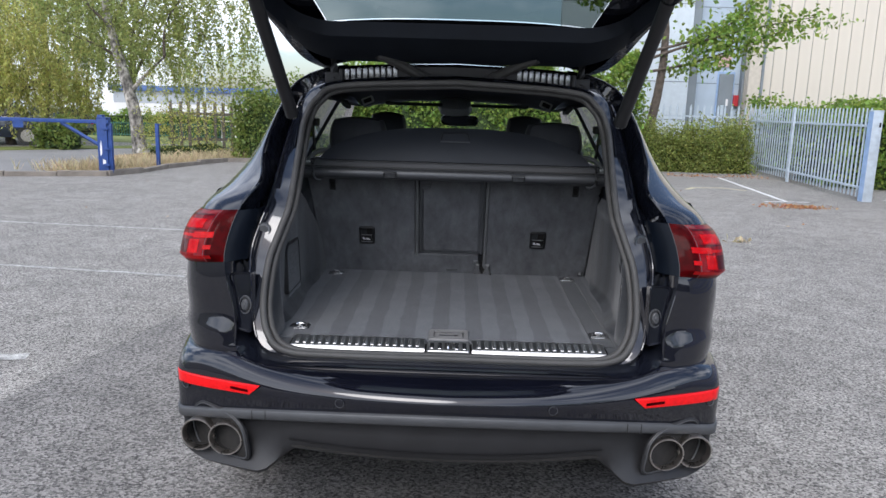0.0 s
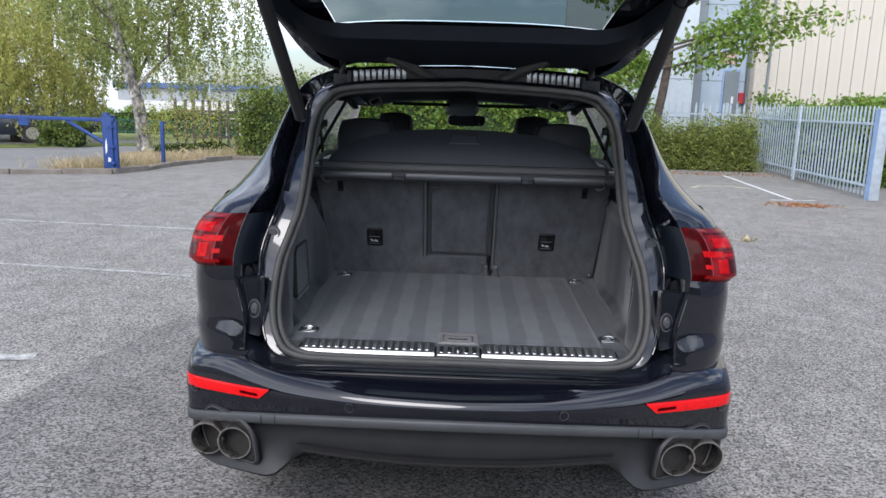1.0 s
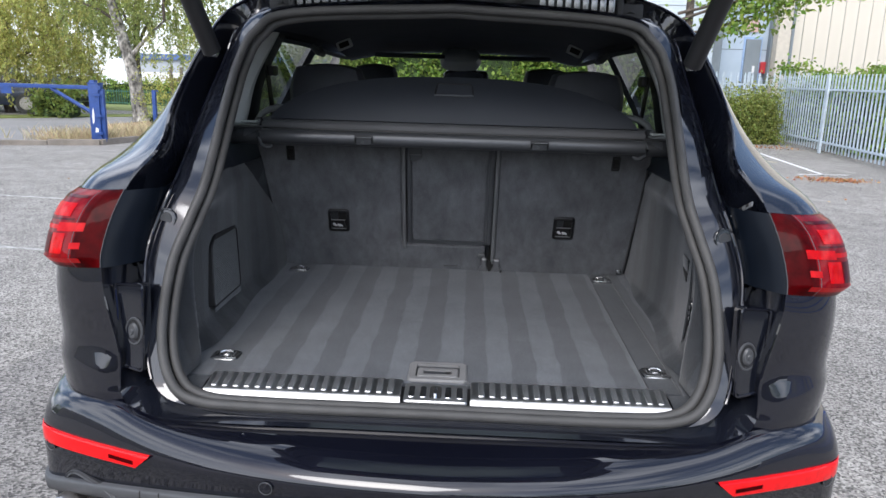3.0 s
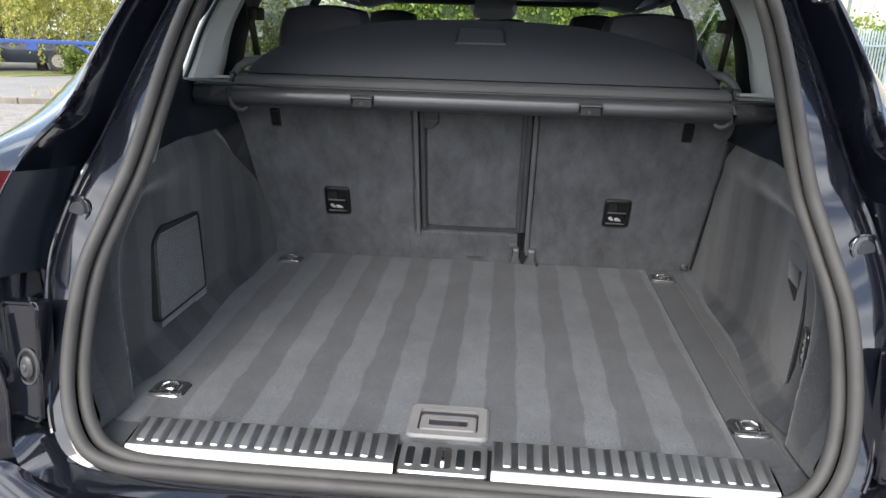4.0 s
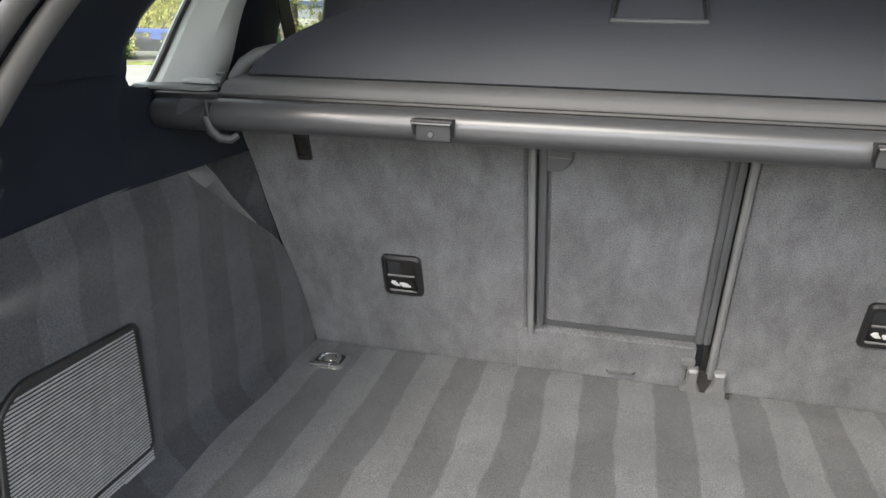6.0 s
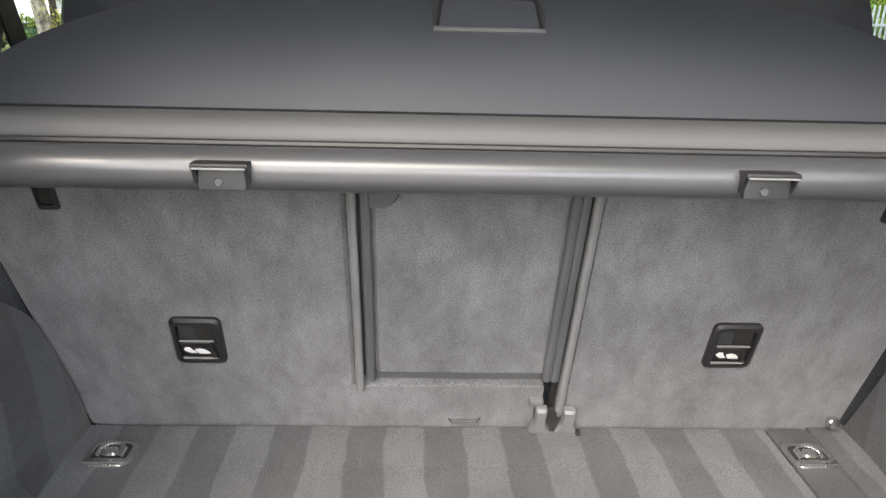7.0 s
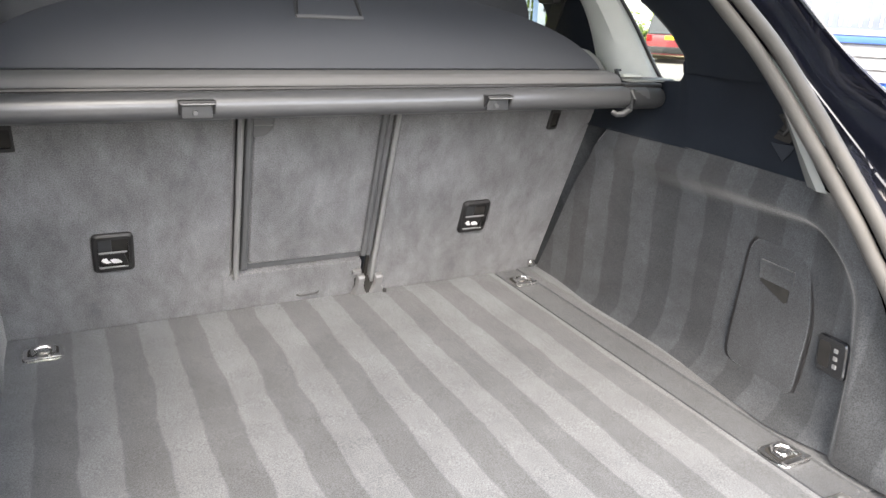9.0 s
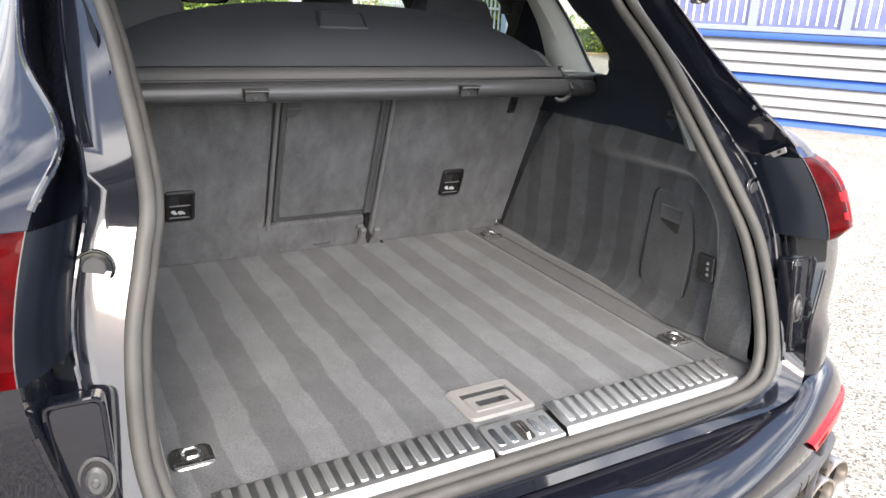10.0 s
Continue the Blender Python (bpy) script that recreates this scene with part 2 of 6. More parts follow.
def sheet(name, rows, flip=False, keep=None, thick=0.0, angle=50):
    """A skin through rows of points; thick: pushed back along its normals into a solid sheet."""
    rows = np.array(rows, float)
    nu, nv = rows.shape[:2]
    me = mesh_of(name, rows.reshape(-1, 3), grid_faces(nu, nv, flip, keep), True, angle)
    if thick:
        bm = bmesh.new()
        bm.from_mesh(me)
        for v in [v for v in bm.verts if not v.link_faces]:
            bm.verts.remove(v)
        bmesh.ops.solidify(bm, geom=bm.faces[:], thickness=thick)
        bm.to_mesh(me)
        bm.free()
        me.shade_smooth()
        me.set_sharp_from_angle(angle=radians(angle))
    return me


def mirrored(me, name=None):
    m2 = me.copy()
    m2.transform(Matrix.Diagonal((-1, 1, 1, 1)))
    m2.flip_normals()
    return m2


def tube(name, pts, r, n=12, caps=True, r2=None, squash=1.0):
    """A round bar along a path; r: one radius or one for each point."""
    pts = [Vector(p) for p in pts]
    rs = r if hasattr(r, "__len__") else [r] * len(pts)
    verts, faces = [], []
    up = Vector((0, 0, 1))
    for i, p in enumerate(pts):
        d = (pts[min(i + 1, len(pts) - 1)] - pts[max(i - 1, 0)]).normalized()
        ref = up if abs(d.z) < 0.95 else Vector((1, 0, 0))
        s = d.cross(ref).normalized()
        u = s.cross(d)
        for j in range(n):
            a = 2 * math.pi * j / n
            verts.append(p + s * math.cos(a) * rs[i] + u * math.sin(a) * rs[i] * squash)
    for i in range(len(pts) - 1):
        for j in range(n):
            k = (j + 1) % n
            faces.append((i * n + j, i * n + k, (i + 1) * n + k, (i + 1) * n + j))
    if caps:
        faces.append(tuple(range(n - 1, -1, -1)))
        faces.append(tuple((len(pts) - 1) * n + j for j in range(n)))
    return mesh_of(name, verts, faces)


def box(sx, sy, sz, bevel=0.004, seg=2, at=(0, 0, 0)):
    """A box with rounded edges, in metres, centred on at."""
    bm = bmesh.new()
    bmesh.ops.create_cube(bm, size=1)
    bmesh.ops.scale(bm, vec=(sx, sy, sz), verts=bm.verts)
    if bevel:
        bmesh.ops.bevel(bm, geom=bm.edges[:], offset=min(bevel, 0.45 * min(sx, sy, sz)), segments=seg, profile=0.6, affect="EDGES")
    bmesh.ops.translate(bm, vec=at, verts=bm.verts)
    return bm


def rounded(w, h, r, n=5):
    """Outline of a rounded rectangle, counter-clockwise, in x and y."""
    out = []
    for cx, cy, a0 in ((w / 2 - r, h / 2 - r, 0), (-w / 2 + r, h / 2 - r, 90), (-w / 2 + r, -h / 2 + r, 180), (w / 2 - r, -h / 2 + r, 270)):
        for i in range(n + 1):
            a = radians(a0 + 90 * i / n)
            out.append((cx + r * math.cos(a), cy + r * math.sin(a)))
    return out


def rounded_poly(pts, r, n=5):
    """Outline of a polygon with rounded corners, counter-clockwise."""
    out = []
    k = len(pts)
    for i in range(k):
        p = Vector(pts[i])
        a, b = (Vector(pts[i - 1]) - p).normalized(), (Vector(pts[(i + 1) % k]) - p).normalized()
        p0, p1 = p + a * r, p + b * r
        for j in range(n + 1):
            t = j / n
            q = p0 * (1 - t) ** 2 + p * (2 * t * (1 - t)) + p1 * t * t
            out.append((q.x, q.y))
    return out


def slab(name, outline, depth, edge=0.0, z0=0.0, hole=None):
    """An outline raised to a plate with a chamfer; hole: the outline of an opening with as many points."""
    n = len(outline)
    o = np.array(outline, float)
    c = o.mean(0)
    def inset(p, e):
        q = p - c
        return c + q * np.maximum(0.0, 1 - e / np.maximum(1e-6, np.abs(q).max(0)))
    rings = [(o, z0), (o, z0 + depth - edge)]
    if edge:
        rings.append((inset(o, edge), z0 + depth))
    verts, faces = [], []
    for ring, z in rings:
        verts += [(x, y, z) for x, y in ring]
    if hole is not None:
        h = np.array(hole, float)
        verts += [(x, y, z0 + depth) for x, y in h]
        verts += [(x, y, z0) for x, y in h]
        k = len(rings) + 2
    else:
        k = len(rings)
    for i in range(k - 1):
        for j in range(n):
            q = (j + 1) % n
            faces.append((i * n + j, i * n + q, (i + 1) * n + q, (i + 1) * n + j))
    if hole is None:
        faces.append(tuple((k - 1) * n + j for j in range(n)))
        faces.append(tuple(range(n - 1, -1, -1)))
    else:
        for j in range(n):
            q = (j + 1) % n
            faces.append(((k - 1) * n + j, (k - 1) * n + q, q, j))
    return mesh_of(name, verts, faces, True, 30)


def join(bms):
    """Several bmeshes as one."""
    out = bmesh.new()
    for b in bms:
        me = bpy.data.meshes.new("tmp")
        b.to_mesh(me)
        b.free()
        out.from_mesh(me)
        bpy.data.meshes.remove(me)
    return out


def facing(x, y, z, nx, ny, nz, spin=0):
    """A pose whose z axis points along n and whose x axis lies level."""
    n = Vector((nx, ny, nz)).normalized()
    s = Vector((0, 0, 1)).cross(n)
    s = Vector((1, 0, 0)) if s.length < 1e-4 else s.normalized()
    u = n.cross(s)
    r = Matrix((s, u, n)).transposed().to_4x4()
    return Matrix.Translation((x, y, z)) @ r @ pose(0, 0, 0, 0, 0, spin)


def smooth(a, b, t):
    t = min(1.0, max(0.0, (t - a) / (b - a)))
    return t * t * (3 - 2 * t)

# ==== the car: body ====
car = thing("car", "black five-door SUV parked on asphalt with its tailgate wide open", "car")

K = 6
# Curves round the boot opening, from the sill's middle by the side to the middle of the roof's edge; x is to the right.
RA = [(0, .20, .757), (.40, .20, .757), (.53, .20, .768), (.585, .215, .81), (.612, .255, .90), (.605, .31, 1.04), (.578, .365, 1.14), (.558, .423, 1.224), (.562, .59, 1.39), (.568, .73, 1.50), (.530, .765, 1.578), (.43, .785, 1.628), (0, .80, 1.652)]
RC = [(0, .184, .756), (.40, .184, .756), (.56, .186, .758), (.625, .21, .80), (.648, .262, .90), (.676, .326, 1.045), (.642, .385, 1.175), (.628, .445, 1.235), (.629, .63, 1.385), (.614, .775, 1.51), (.585, .805, 1.60), (.45, .815, 1.655), (0, .825, 1.678)]
RD = [(0, .186, .738), (.45, .186, .738), (.595, .21, .742), (.655, .28, .80), (.672, .325, .90), (.705, .335, 1.04), (.680, .42, 1.175), (.652, .54, 1.25), (.656, .72, 1.38), (.638, .83, 1.51), (.602, .865, 1.605), (.45, .86, 1.66), (0, .875, 1.675)]
RB = [(0, .166, .729), (.45, .166, .729), (.615, .17, .735), (.688, .20, .765), (.696, .215, .87), (.733, .240, 1.045), (.705, .316, 1.205), (.654, .398, 1.298), (.682, .56, 1.39), (.662, .72, 1.53), (.612, .85, 1.645), (.43, .90, 1.708), (0, .92, 1.726)]
R1 = [(.80, .229, .757), (.82, .250, .88), (.856, .274, 1.03), (.81, .342, 1.205), (.752, .455, 1.270), (.715, .58, 1.375), (.682, .75, 1.535), (.625, .90, 1.655), (.43, 1.0, 1.716), (0, 1.02, 1.736)]
R2 = [(.884, .325, .749), (.908, .340, .88), (.912, .370, 1.02), (.882, .428, 1.20), (.825, .54, 1.262), (.757, .66, 1.36), (.708, .83, 1.50), (.645, .97, 1.652), (.44, 1.15, 1.72), (0, 1.2, 1.742)]
R3 = [(.942, .62, .750), (.957, .62, .88), (.952, .64, 1.03), (.922, .69, 1.17), (.885, .76, 1.228), (.805, .86, 1.335), (.745, .955, 1.48), (.668, 1.08, 1.642), (.45, 1.4, 1.722), (0, 1.45, 1.75)]
A, C, D, B = (cat(r, K) for r in (RA, RC, RD, RB))
for P in (C, D):
    for k in range(8):
        P[1:-1] = .25 * P[:-2] + .5 * P[1:-1] + .25 * P[2:]
E1, E2, E3 = (cat(r, K) for r in (R1, R2, R3))
LAMP0, LAMP1 = 5 * K, 6 * K  # stations between which the rear lamp sits


def both(name, rows, material, parent, flip=False, keep=None, thick=0.0, label="", angle=50):
    """The right side's skin and its mirror image, joined in one mesh."""
    me = sheet(name, rows, flip, keep, thick, angle)
    bm = bmesh.new()
    bm.from_mesh(me)
    bm.from_mesh(mirrored(me))
    bmesh.ops.remove_doubles(bm, verts=[v for v in bm.verts if abs(v.co.x) < 1e-5], dist=1e-5)
    me.clear_geometry()
    bm.to_mesh(me)
    bm.free()
    me.shade_smooth()
    me.set_sharp_from_angle(angle=radians(angle))
    return part(name, me, material, parent, label)


# painted flange and water channel round the opening
def mid(P, Q, t):
    return P + (Q - P) * t


chan = [A + np.array((0, .03, 0)), mid(A, C, .15), mid(A, C, .6), C, mid(C, D, .12) + np.array((0, .004, 0)), mid(C, D, .55), D, mid(D, B, .35), mid(D, B, .9), B]
both("opening_flange", chan, PAINT_IN, car, flip=True, angle=60, label="gloss black painted flange and water channel")

# outer quarter panels and the roof's rear edge
rows_ext = []
Bx = B[3 * K:]
for j in range(len(E1)):
    rows_ext.append(cat([Bx[j], E1[j], E2[j], E3[j]], 6))
rows_ext = np.array(rows_ext).transpose(1, 0, 2)
# even out the panel between its edges
for k in range(18):
    av = rows_ext.copy()
    av[1:-1] = .25 * rows_ext[:-2] + .5 * rows_ext[1:-1] + .25 * rows_ext[2:]
    if k < 6:
        av[:, 1:-1] = .25 * av[:, :-2] + .5 * av[:, 1:-1] + .25 * av[:, 2:]
    rows_ext[1:-1] = av[1:-1]
# the flare over the bumper
for i in range(rows_ext.shape[0]):
    w = i / (rows_ext.shape[0] - 1)
    for j in range(rows_ext.shape[1]):
        k = .016 * smooth(.868, .822, rows_ext[i, j, 2]) * min(1, i / 2)
        rows_ext[i, j] += k * np.array((w, -(1 - w), 0))
L0, L1 = LAMP0 - 3 * K, LAMP1 - 3 * K
tuck = rows_ext[:, :1] + np.array((-.016, .006, -.045))
both("quarter_panel", np.concatenate([tuck, rows_ext], 1), PAINT, car, flip=True, keep=lambda i, j: not (L0 <= j - 1 < L1 and i < 14), thick=0.0)
# rolled edge towards the channel
roll = [Bx, Bx + np.array((-.004, .018, 0))]
both("panel_edge", roll, PAINT, car, keep=lambda i, j: not (L0 <= j < L1))

# hemmed edges that catch the light
for s in (1, -1):
    for nm, P, r in (("panel_hem", Bx[L1 + 1:-K] + np.array((.001, -.001, .001)), .0050), ("flange_hem", C[3 * K:10 * K] + np.array((.002, -.001, 0)), .0042), ("panel_hem", Bx[1:L0 - 1] + np.array((-.001, -.001, 0)), .0042)):
        part(nm, tube(nm, [(s * p[0], p[1], p[2]) for p in P], r, 8), PAINT, car)

# ---- rear lamps
def finer(P, nu, nv):
    """A patch of points resampled to nu by nv."""
    P = np.array(P)
    a, b = np.linspace(0, P.shape[0] - 1, nu), np.linspace(0, P.shape[1] - 1, nv)
    i, j = np.minimum(a.astype(int), P.shape[0] - 2), np.minimum(b.astype(int), P.shape[1] - 2)
    s, t = (a - i)[:, None, None], (b - j)[None, :, None]
    return (P[i][:, j] * (1 - s) + P[i + 1][:, j] * s) * (1 - t) + (P[i][:, j + 1] * (1 - s) + P[i + 1][:, j + 1] * s) * t


def lamp(side):
    """Red lens wrapped round the corner over lit segments, with a black housing towards the opening."""
    body = finer(rows_ext[0:15, L0:L1 + 1], 57, 41)
    nu, nv = body.shape[:2]
    du, dv = np.gradient(body, axis=0), np.gradient(body, axis=1)
    nrm = np.cross(dv, du)
    nrm /= np.linalg.norm(nrm, axis=2)[..., None]
    if nrm[20, 20, 1] > 0:
        nrm = -nrm
    u, v = np.linspace(0, 1, nu)[:, None, None], np.linspace(0, 1, nv)[None, :, None]
    crown = np.minimum(1, 6 * np.minimum(u, 1 - u) + .1) * np.minimum(1, 9 * v + .1) * (1 - np.clip((v - .45) / .55, 0, 1) ** 2)
    out = body + nrm * (.002 + .026 * crown)

    def patch(nm, u0, u1, v0, v1, d):
        a, b, c, e = round(u0 * 56), round(u1 * 56), round(v0 * 40), round(v1 * 40)
        return sheet(nm, (out + nrm * d)[a:b + 1, c:e + 1], flip=True)

    q0, q1 = LAMP0, LAMP1 + 1
    Cz = C[q0:q1].copy()
    Cz[:, 2] = B[q0:q1, 2]
    Bq = B[q0:q1]
    bow = np.array((0, -.010, 0))
    hs = [Cz + np.array((.0, .03, 0)), Cz + np.array((.002, -.002, 0)), mid(Cz, Bq, .25) + bow, mid(Cz, Bq, .6) + bow, mid(Cz, Bq, .9) + bow * .6, Bq + np.array((.003, -.003, 0))]
    rim_t = [out[:, -1] + nrm[:, -1] * .001, body[:, -1] + np.array((-.004, .02, .004))]
    # a lower bar, a step bar that crosses the crease, an outer upright and a brighter upper chamber
    segs = [("light_bar", .15, .97, .05, .11, .0012), ("light_bar", .15, .42, .40, .50, .0014), ("light_bar", .42, .80, .43, .48, .0012), ("light_bar", .80, .90, .12, .50, .0012)]
    segs += [("light_bar", .15, .25, .20, .27, .0014), ("upper_chamber", .34, .70, .58, .76, .0010), ("lower_chamber", .32, .48, .14, .38, .0010)]
    dks = [("dark_band", 0, .22, 0, 1, .0007), ("dark_band", .50, .78, .15, .38, .0009), ("dark_band", .26, .92, .52, .555, .0009), ("dark_band", .26, .86, .82, .87, .0009), ("dark_band", .25, .97, 0, .035, .0008)]
    crease = tube("lens_crease", [Vector(p) for p in (out + nrm * .0005)[13]], .0008, 6)
    border = tube("lens_border", [Vector(p) for p in (out + nrm * .001)[0]], .0010, 6)
    lt = None
    for nm, me, mt, lab in [("tail_light", sheet("tail_light", out, flip=True), REDLENS, "red tail light lens with a dark inner housing"), ("lamp_housing", sheet("lamp_housing", hs, flip=True), HOUSING, "black lamp housing")] + [(q[0], patch(*q), REDMID, "") for q in segs] + [(q[0], patch(*q), REDDARK if q[1] == 0 else REDDIM, "") for q in dks] + [("lamp_rim", sheet("lamp_rim", rim_t), HOUSING, ""), ("lens_crease", crease, SATIN, ""), ("lens_border", border, SATIN, "")]:
        me = me if side > 0 else mirrored(me)
        ob = part(nm, me, mt, car if lt is None else lt, lab)
        lt = lt or ob


lamp(1)
lamp(-1)

# ---- bumper: rings from the top edge down, each from the middle to the side
def bump_ring(z, y0, w, dz=-.01, curve=.27):
    """One level of the bumper: a shallow arc across the tail that turns round the corners to the flank."""
    r = [(x, y0 + curve * x * x, z + dz * (x / .85) ** 2) for x in (0, .20, .40, .58, .72, .81)]
    return r + [(w * .932, .217 + y0 * .5, z + dz * 1.06), (w * .962, .270 + y0 * .4, z + dz * 1.06), (w * .982, .38, z + dz), (w, .62, z + dz)]


# ledge under the sill, rounded shoulder, face
b_top = cat([(0, .166, .727), (.22, .166, .727), (.45, .166, .727), (.60, .170, .735), (.685, .190, .756), (.80, .226, .755), (.858, .290, .747), (.896, .365, .746), (.921, .45, .746), (.938, .62, .748)], 6)
b_face = cat(bump_ring(.672, .004, .950, -.025), 6)
b_low = cat(bump_ring(.641, .012, .946, -.082), 6)
bumper_rows = []
for k in range(13):
    th = k / 12 * math.pi / 2
    c, q = math.cos(th) ** .95 if k < 12 else 0.0, math.sin(th) ** .95
    r = b_top + (b_face - b_top) * q
    r[:, 2] = b_face[:, 2] + (b_top[:, 2] - b_face[:, 2]) * c
    bumper_rows.append(r)
bumper_rows = np.array(bumper_rows + [mid(b_face, b_low, .5), b_low])
for k in range(8):
    av = bumper_rows.copy()
    av[:, 1:-1] = .25 * bumper_rows[:, :-2] + .5 * bumper_rows[:, 1:-1] + .25 * bumper_rows[:, 2:]
    bumper_rows[1:-1, 1:] = av[1:-1, 1:]
both("bumper", bumper_rows, PAINT, car, label="gloss black rear bumper skin")
low = np.array(bumper_rows[-1])
n_low = len(low)


def drop(x, a, b):
    """Valance depth: level in the middle, hanging lower round the exhaust tips."""
    return a + (b - a) * smooth(.48, .60, abs(x))


TR = []
for dz, dy in ((0.0, .004), (0.0, -.012), (-.004, -.016), (-.028, -.014), (-.033, -.008), (-.033, .012)):
    TR.append([(x, y + dy, z + dz) for x, y, z in low])
both("trim_band", TR, SATIN, car, label="satin grey trim band along the bumper")
VA = []
for k, dy in ((0.0, .012), (.12, .018), (.35, .016), (.70, .014), (.92, .022), (1.0, .036), (1.0, .30)):
    VA.append([(x * (1 - .02 * k), y + dy - .062 * smooth(.50, .62, abs(x)) * smooth(.60, .95, k) * smooth(1.02, .99, dy * 4), (z - .033) + k * (drop(x, .470, .392) + .05 * smooth(.80, .93, abs(x)) - (z - .033))) for x, y, z in low])
both("valance", VA, BLACKP, car, label="matt black lower valance")
# slot in the valance's middle
for s in (1,):
    pts = [(-.50 + i * .05, 0, 0) for i in range(21)]
    slot_r = []
    for z, dy in ((.512, .0), (.505, .02), (.482, .02)):
        slot_r.append([(x, np.interp(abs(x), low[:, 0], low[:, 1]) + .008 + dy * .6, z) for x, _, _ in pts])
    part("air_slot", sheet("air_slot", slot_r, flip=True), SOOTSHADE, car, "dark slot in the lower valance")

def bump_y(x, z=.665):
    return .004 + .27 * x * x if abs(x) < .82 else float(np.interp(abs(x), [.82, .86, .886, .914], [.1855, .204, .221, .275]))


# reflectors
def reflector(s):
    xs = np.linspace(.588, .902, 25)
    row = []
    for k, (f, dy) in enumerate(((0, .004), (0.0, -.006), (.08, -.009), (.5, -.010), (.92, -.009), (1.0, -.006), (1.0, .004))):
        r = []
        for i, x in enumerate(xs):
            zt = .682 - .004 * (x - .6) / .3
            zb = zt - (.033 + .003 * smooth(.60, .88, x))
            xx = x + .036 * f * (1 - (x - .588) / .317)
            r.append((s * xx, bump_y(xx) + dy * (1 - .5 * smooth(.80, .90, xx)), zt + f * (zb - zt)))
        row.append(r)
    ob = part("reflector", sheet("reflector", row, flip=s < 0, angle=30), REDBRIGHT, car, "long red bumper reflector")
    mk = [[(s * x, bump_y(x) - .0108, z + .02 * (x - .63)) for x in np.linspace(.625, .688, 8)] for z in (.668, .659)]
    part("inner_mark", sheet("inner_mark", mk, flip=s < 0), REDDARK, ob)


reflector(1)
reflector(-1)
# parking sensors
for x in (-.325, .325, -.86, .86):
    y = bump_y(x)
    nx = .09 if abs(x) < .5 else .5
    sn = part("parking_sensor", slab("parking_sensor", [(.0125 * math.cos(a * math.pi / 10), .0125 * math.sin(a * math.pi / 10)) for a in range(20)], .003, .001), PAINT, car, m=facing(x, y - .001, .662 if abs(x) < .5 else .64, math.copysign(nx, x), -1, 0))
    ring = tube("sensor_ring", [(.0135 * math.cos(a * math.pi / 12), .0135 * math.sin(a * math.pi / 12), .0025) for a in range(25)], .0009, 6, False)
    part("sensor_ring", ring, SATIN, sn)

# exhaust tips in dark recesses
def exhaust(s):
    cx, cz = .735, .505
    q = [(.620, .430), (.812, .432), (.838, .500), (.836, .552), (.800, .588), (.690, .570), (.640, .535)]
    q = [((x - cx), z - cz) for x, z in q]
    ang = math.atan(.42)
    q = [(x / math.cos(ang), z) for x, z in q]
    if s < 0:
        q = [(-x, z) for x, z in q[::-1]]
    hole = []
    k = len(q)
    for i in range(k):
        p = Vector(q[i])
        a, b = (Vector(q[i - 1]) - p).normalized(), (Vector(q[(i + 1) % k]) - p).normalized()
        r = min(.030, .45 * (Vector(q[i - 1]) - p).length, .45 * (Vector(q[(i + 1) % k]) - p).length)
        for j in range(5):
            t = j / 4
            w = (p + a * r) * (1 - t) ** 2 + p * (2 * t * (1 - t)) + (p + b * r) * t * t
            hole.append((w.x, w.y))
    sh = [(x * 1.07, y * 1.09) for x, y in hole]
    m = facing(s * cx, .160, cz, s * .50, -1, 0)
    fr = part("exhaust_surround", slab("exhaust_surround", sh, .012, .004, 0, hole), BLACKP, car, "black exhaust surround", m)
    part("recess", slab("recess", hole, .004), SOOTSHADE, fr)
    part("surround_edge", tube("surround_edge", [(x, y, .0115) for x, y in hole + hole[:1]], .0022, 6, False), SATIN, fr)
    for x, y, zz in ((.708, .120, .490), (.808, .152, .487)):
        R = .0560
        prof = [(.12, R * .90), (.05, R * .93), (.012, R * .985), (.004, R), (0, R * .985), (.0, R * .91), (.010, R * .86), (.05, R * .84), (.14, R * .82)]
        n = 32
        v, f = [], []
        for d, r in prof:
            for j in range(n):
                a = 2 * math.pi * j / n
                v.append((r * 1.02 * math.cos(a), r * .99 * math.sin(a), -d))
        for i in range(len(prof) - 1):
            for j in range(n):
                f.append((i * n + j, (i + 1) * n + j, (i + 1) * n + (j + 1) % n, i * n + (j + 1) % n))
        tp = part("exhaust_tip", mesh_of("exhaust_tip", v, f), STEEL, car, "round brushed steel exhaust tip", facing(s * x, y - .006, zz, s * .10, -1, -.02))
        bore = [[(R * .835 * math.cos(a * math.pi / 14), R * .82 * math.sin(a * math.pi / 14), -d) for a in range(29)] for d in (.022, .075, .14)]
        part("bore", sheet("bore", bore), SOOTSHADE, tp)
        part("bore_end", slab("bore_end", [(R * .82 * math.cos(a * math.pi / 12), R * .80 * math.sin(a * math.pi / 12)) for a in range(24)], .004, 0, -.135), SOOTSHADE, tp)
    # joints of the satin band
    for jx in (.568, .615):
        jy = float(np.interp(jx, low[:, 0], low[:, 1]))
        jz = float(np.interp(jx, low[:, 0], low[:, 2]))
        part("band_joint", box(.0022, .004, .030, .0, 1, (s * jx, jy - .0145, jz - .016)), SOOTSHADE, car)


exhaust(1)
exhaust(-1)

# ---- flanks, roof, front
def z_low(y):
    z = .33
    for yc in (1.05, 3.92):
        d = .43 ** 2 - (y - yc) ** 2
        if d > 0:
            z = max(z, .38 + math.sqrt(d))
    return z


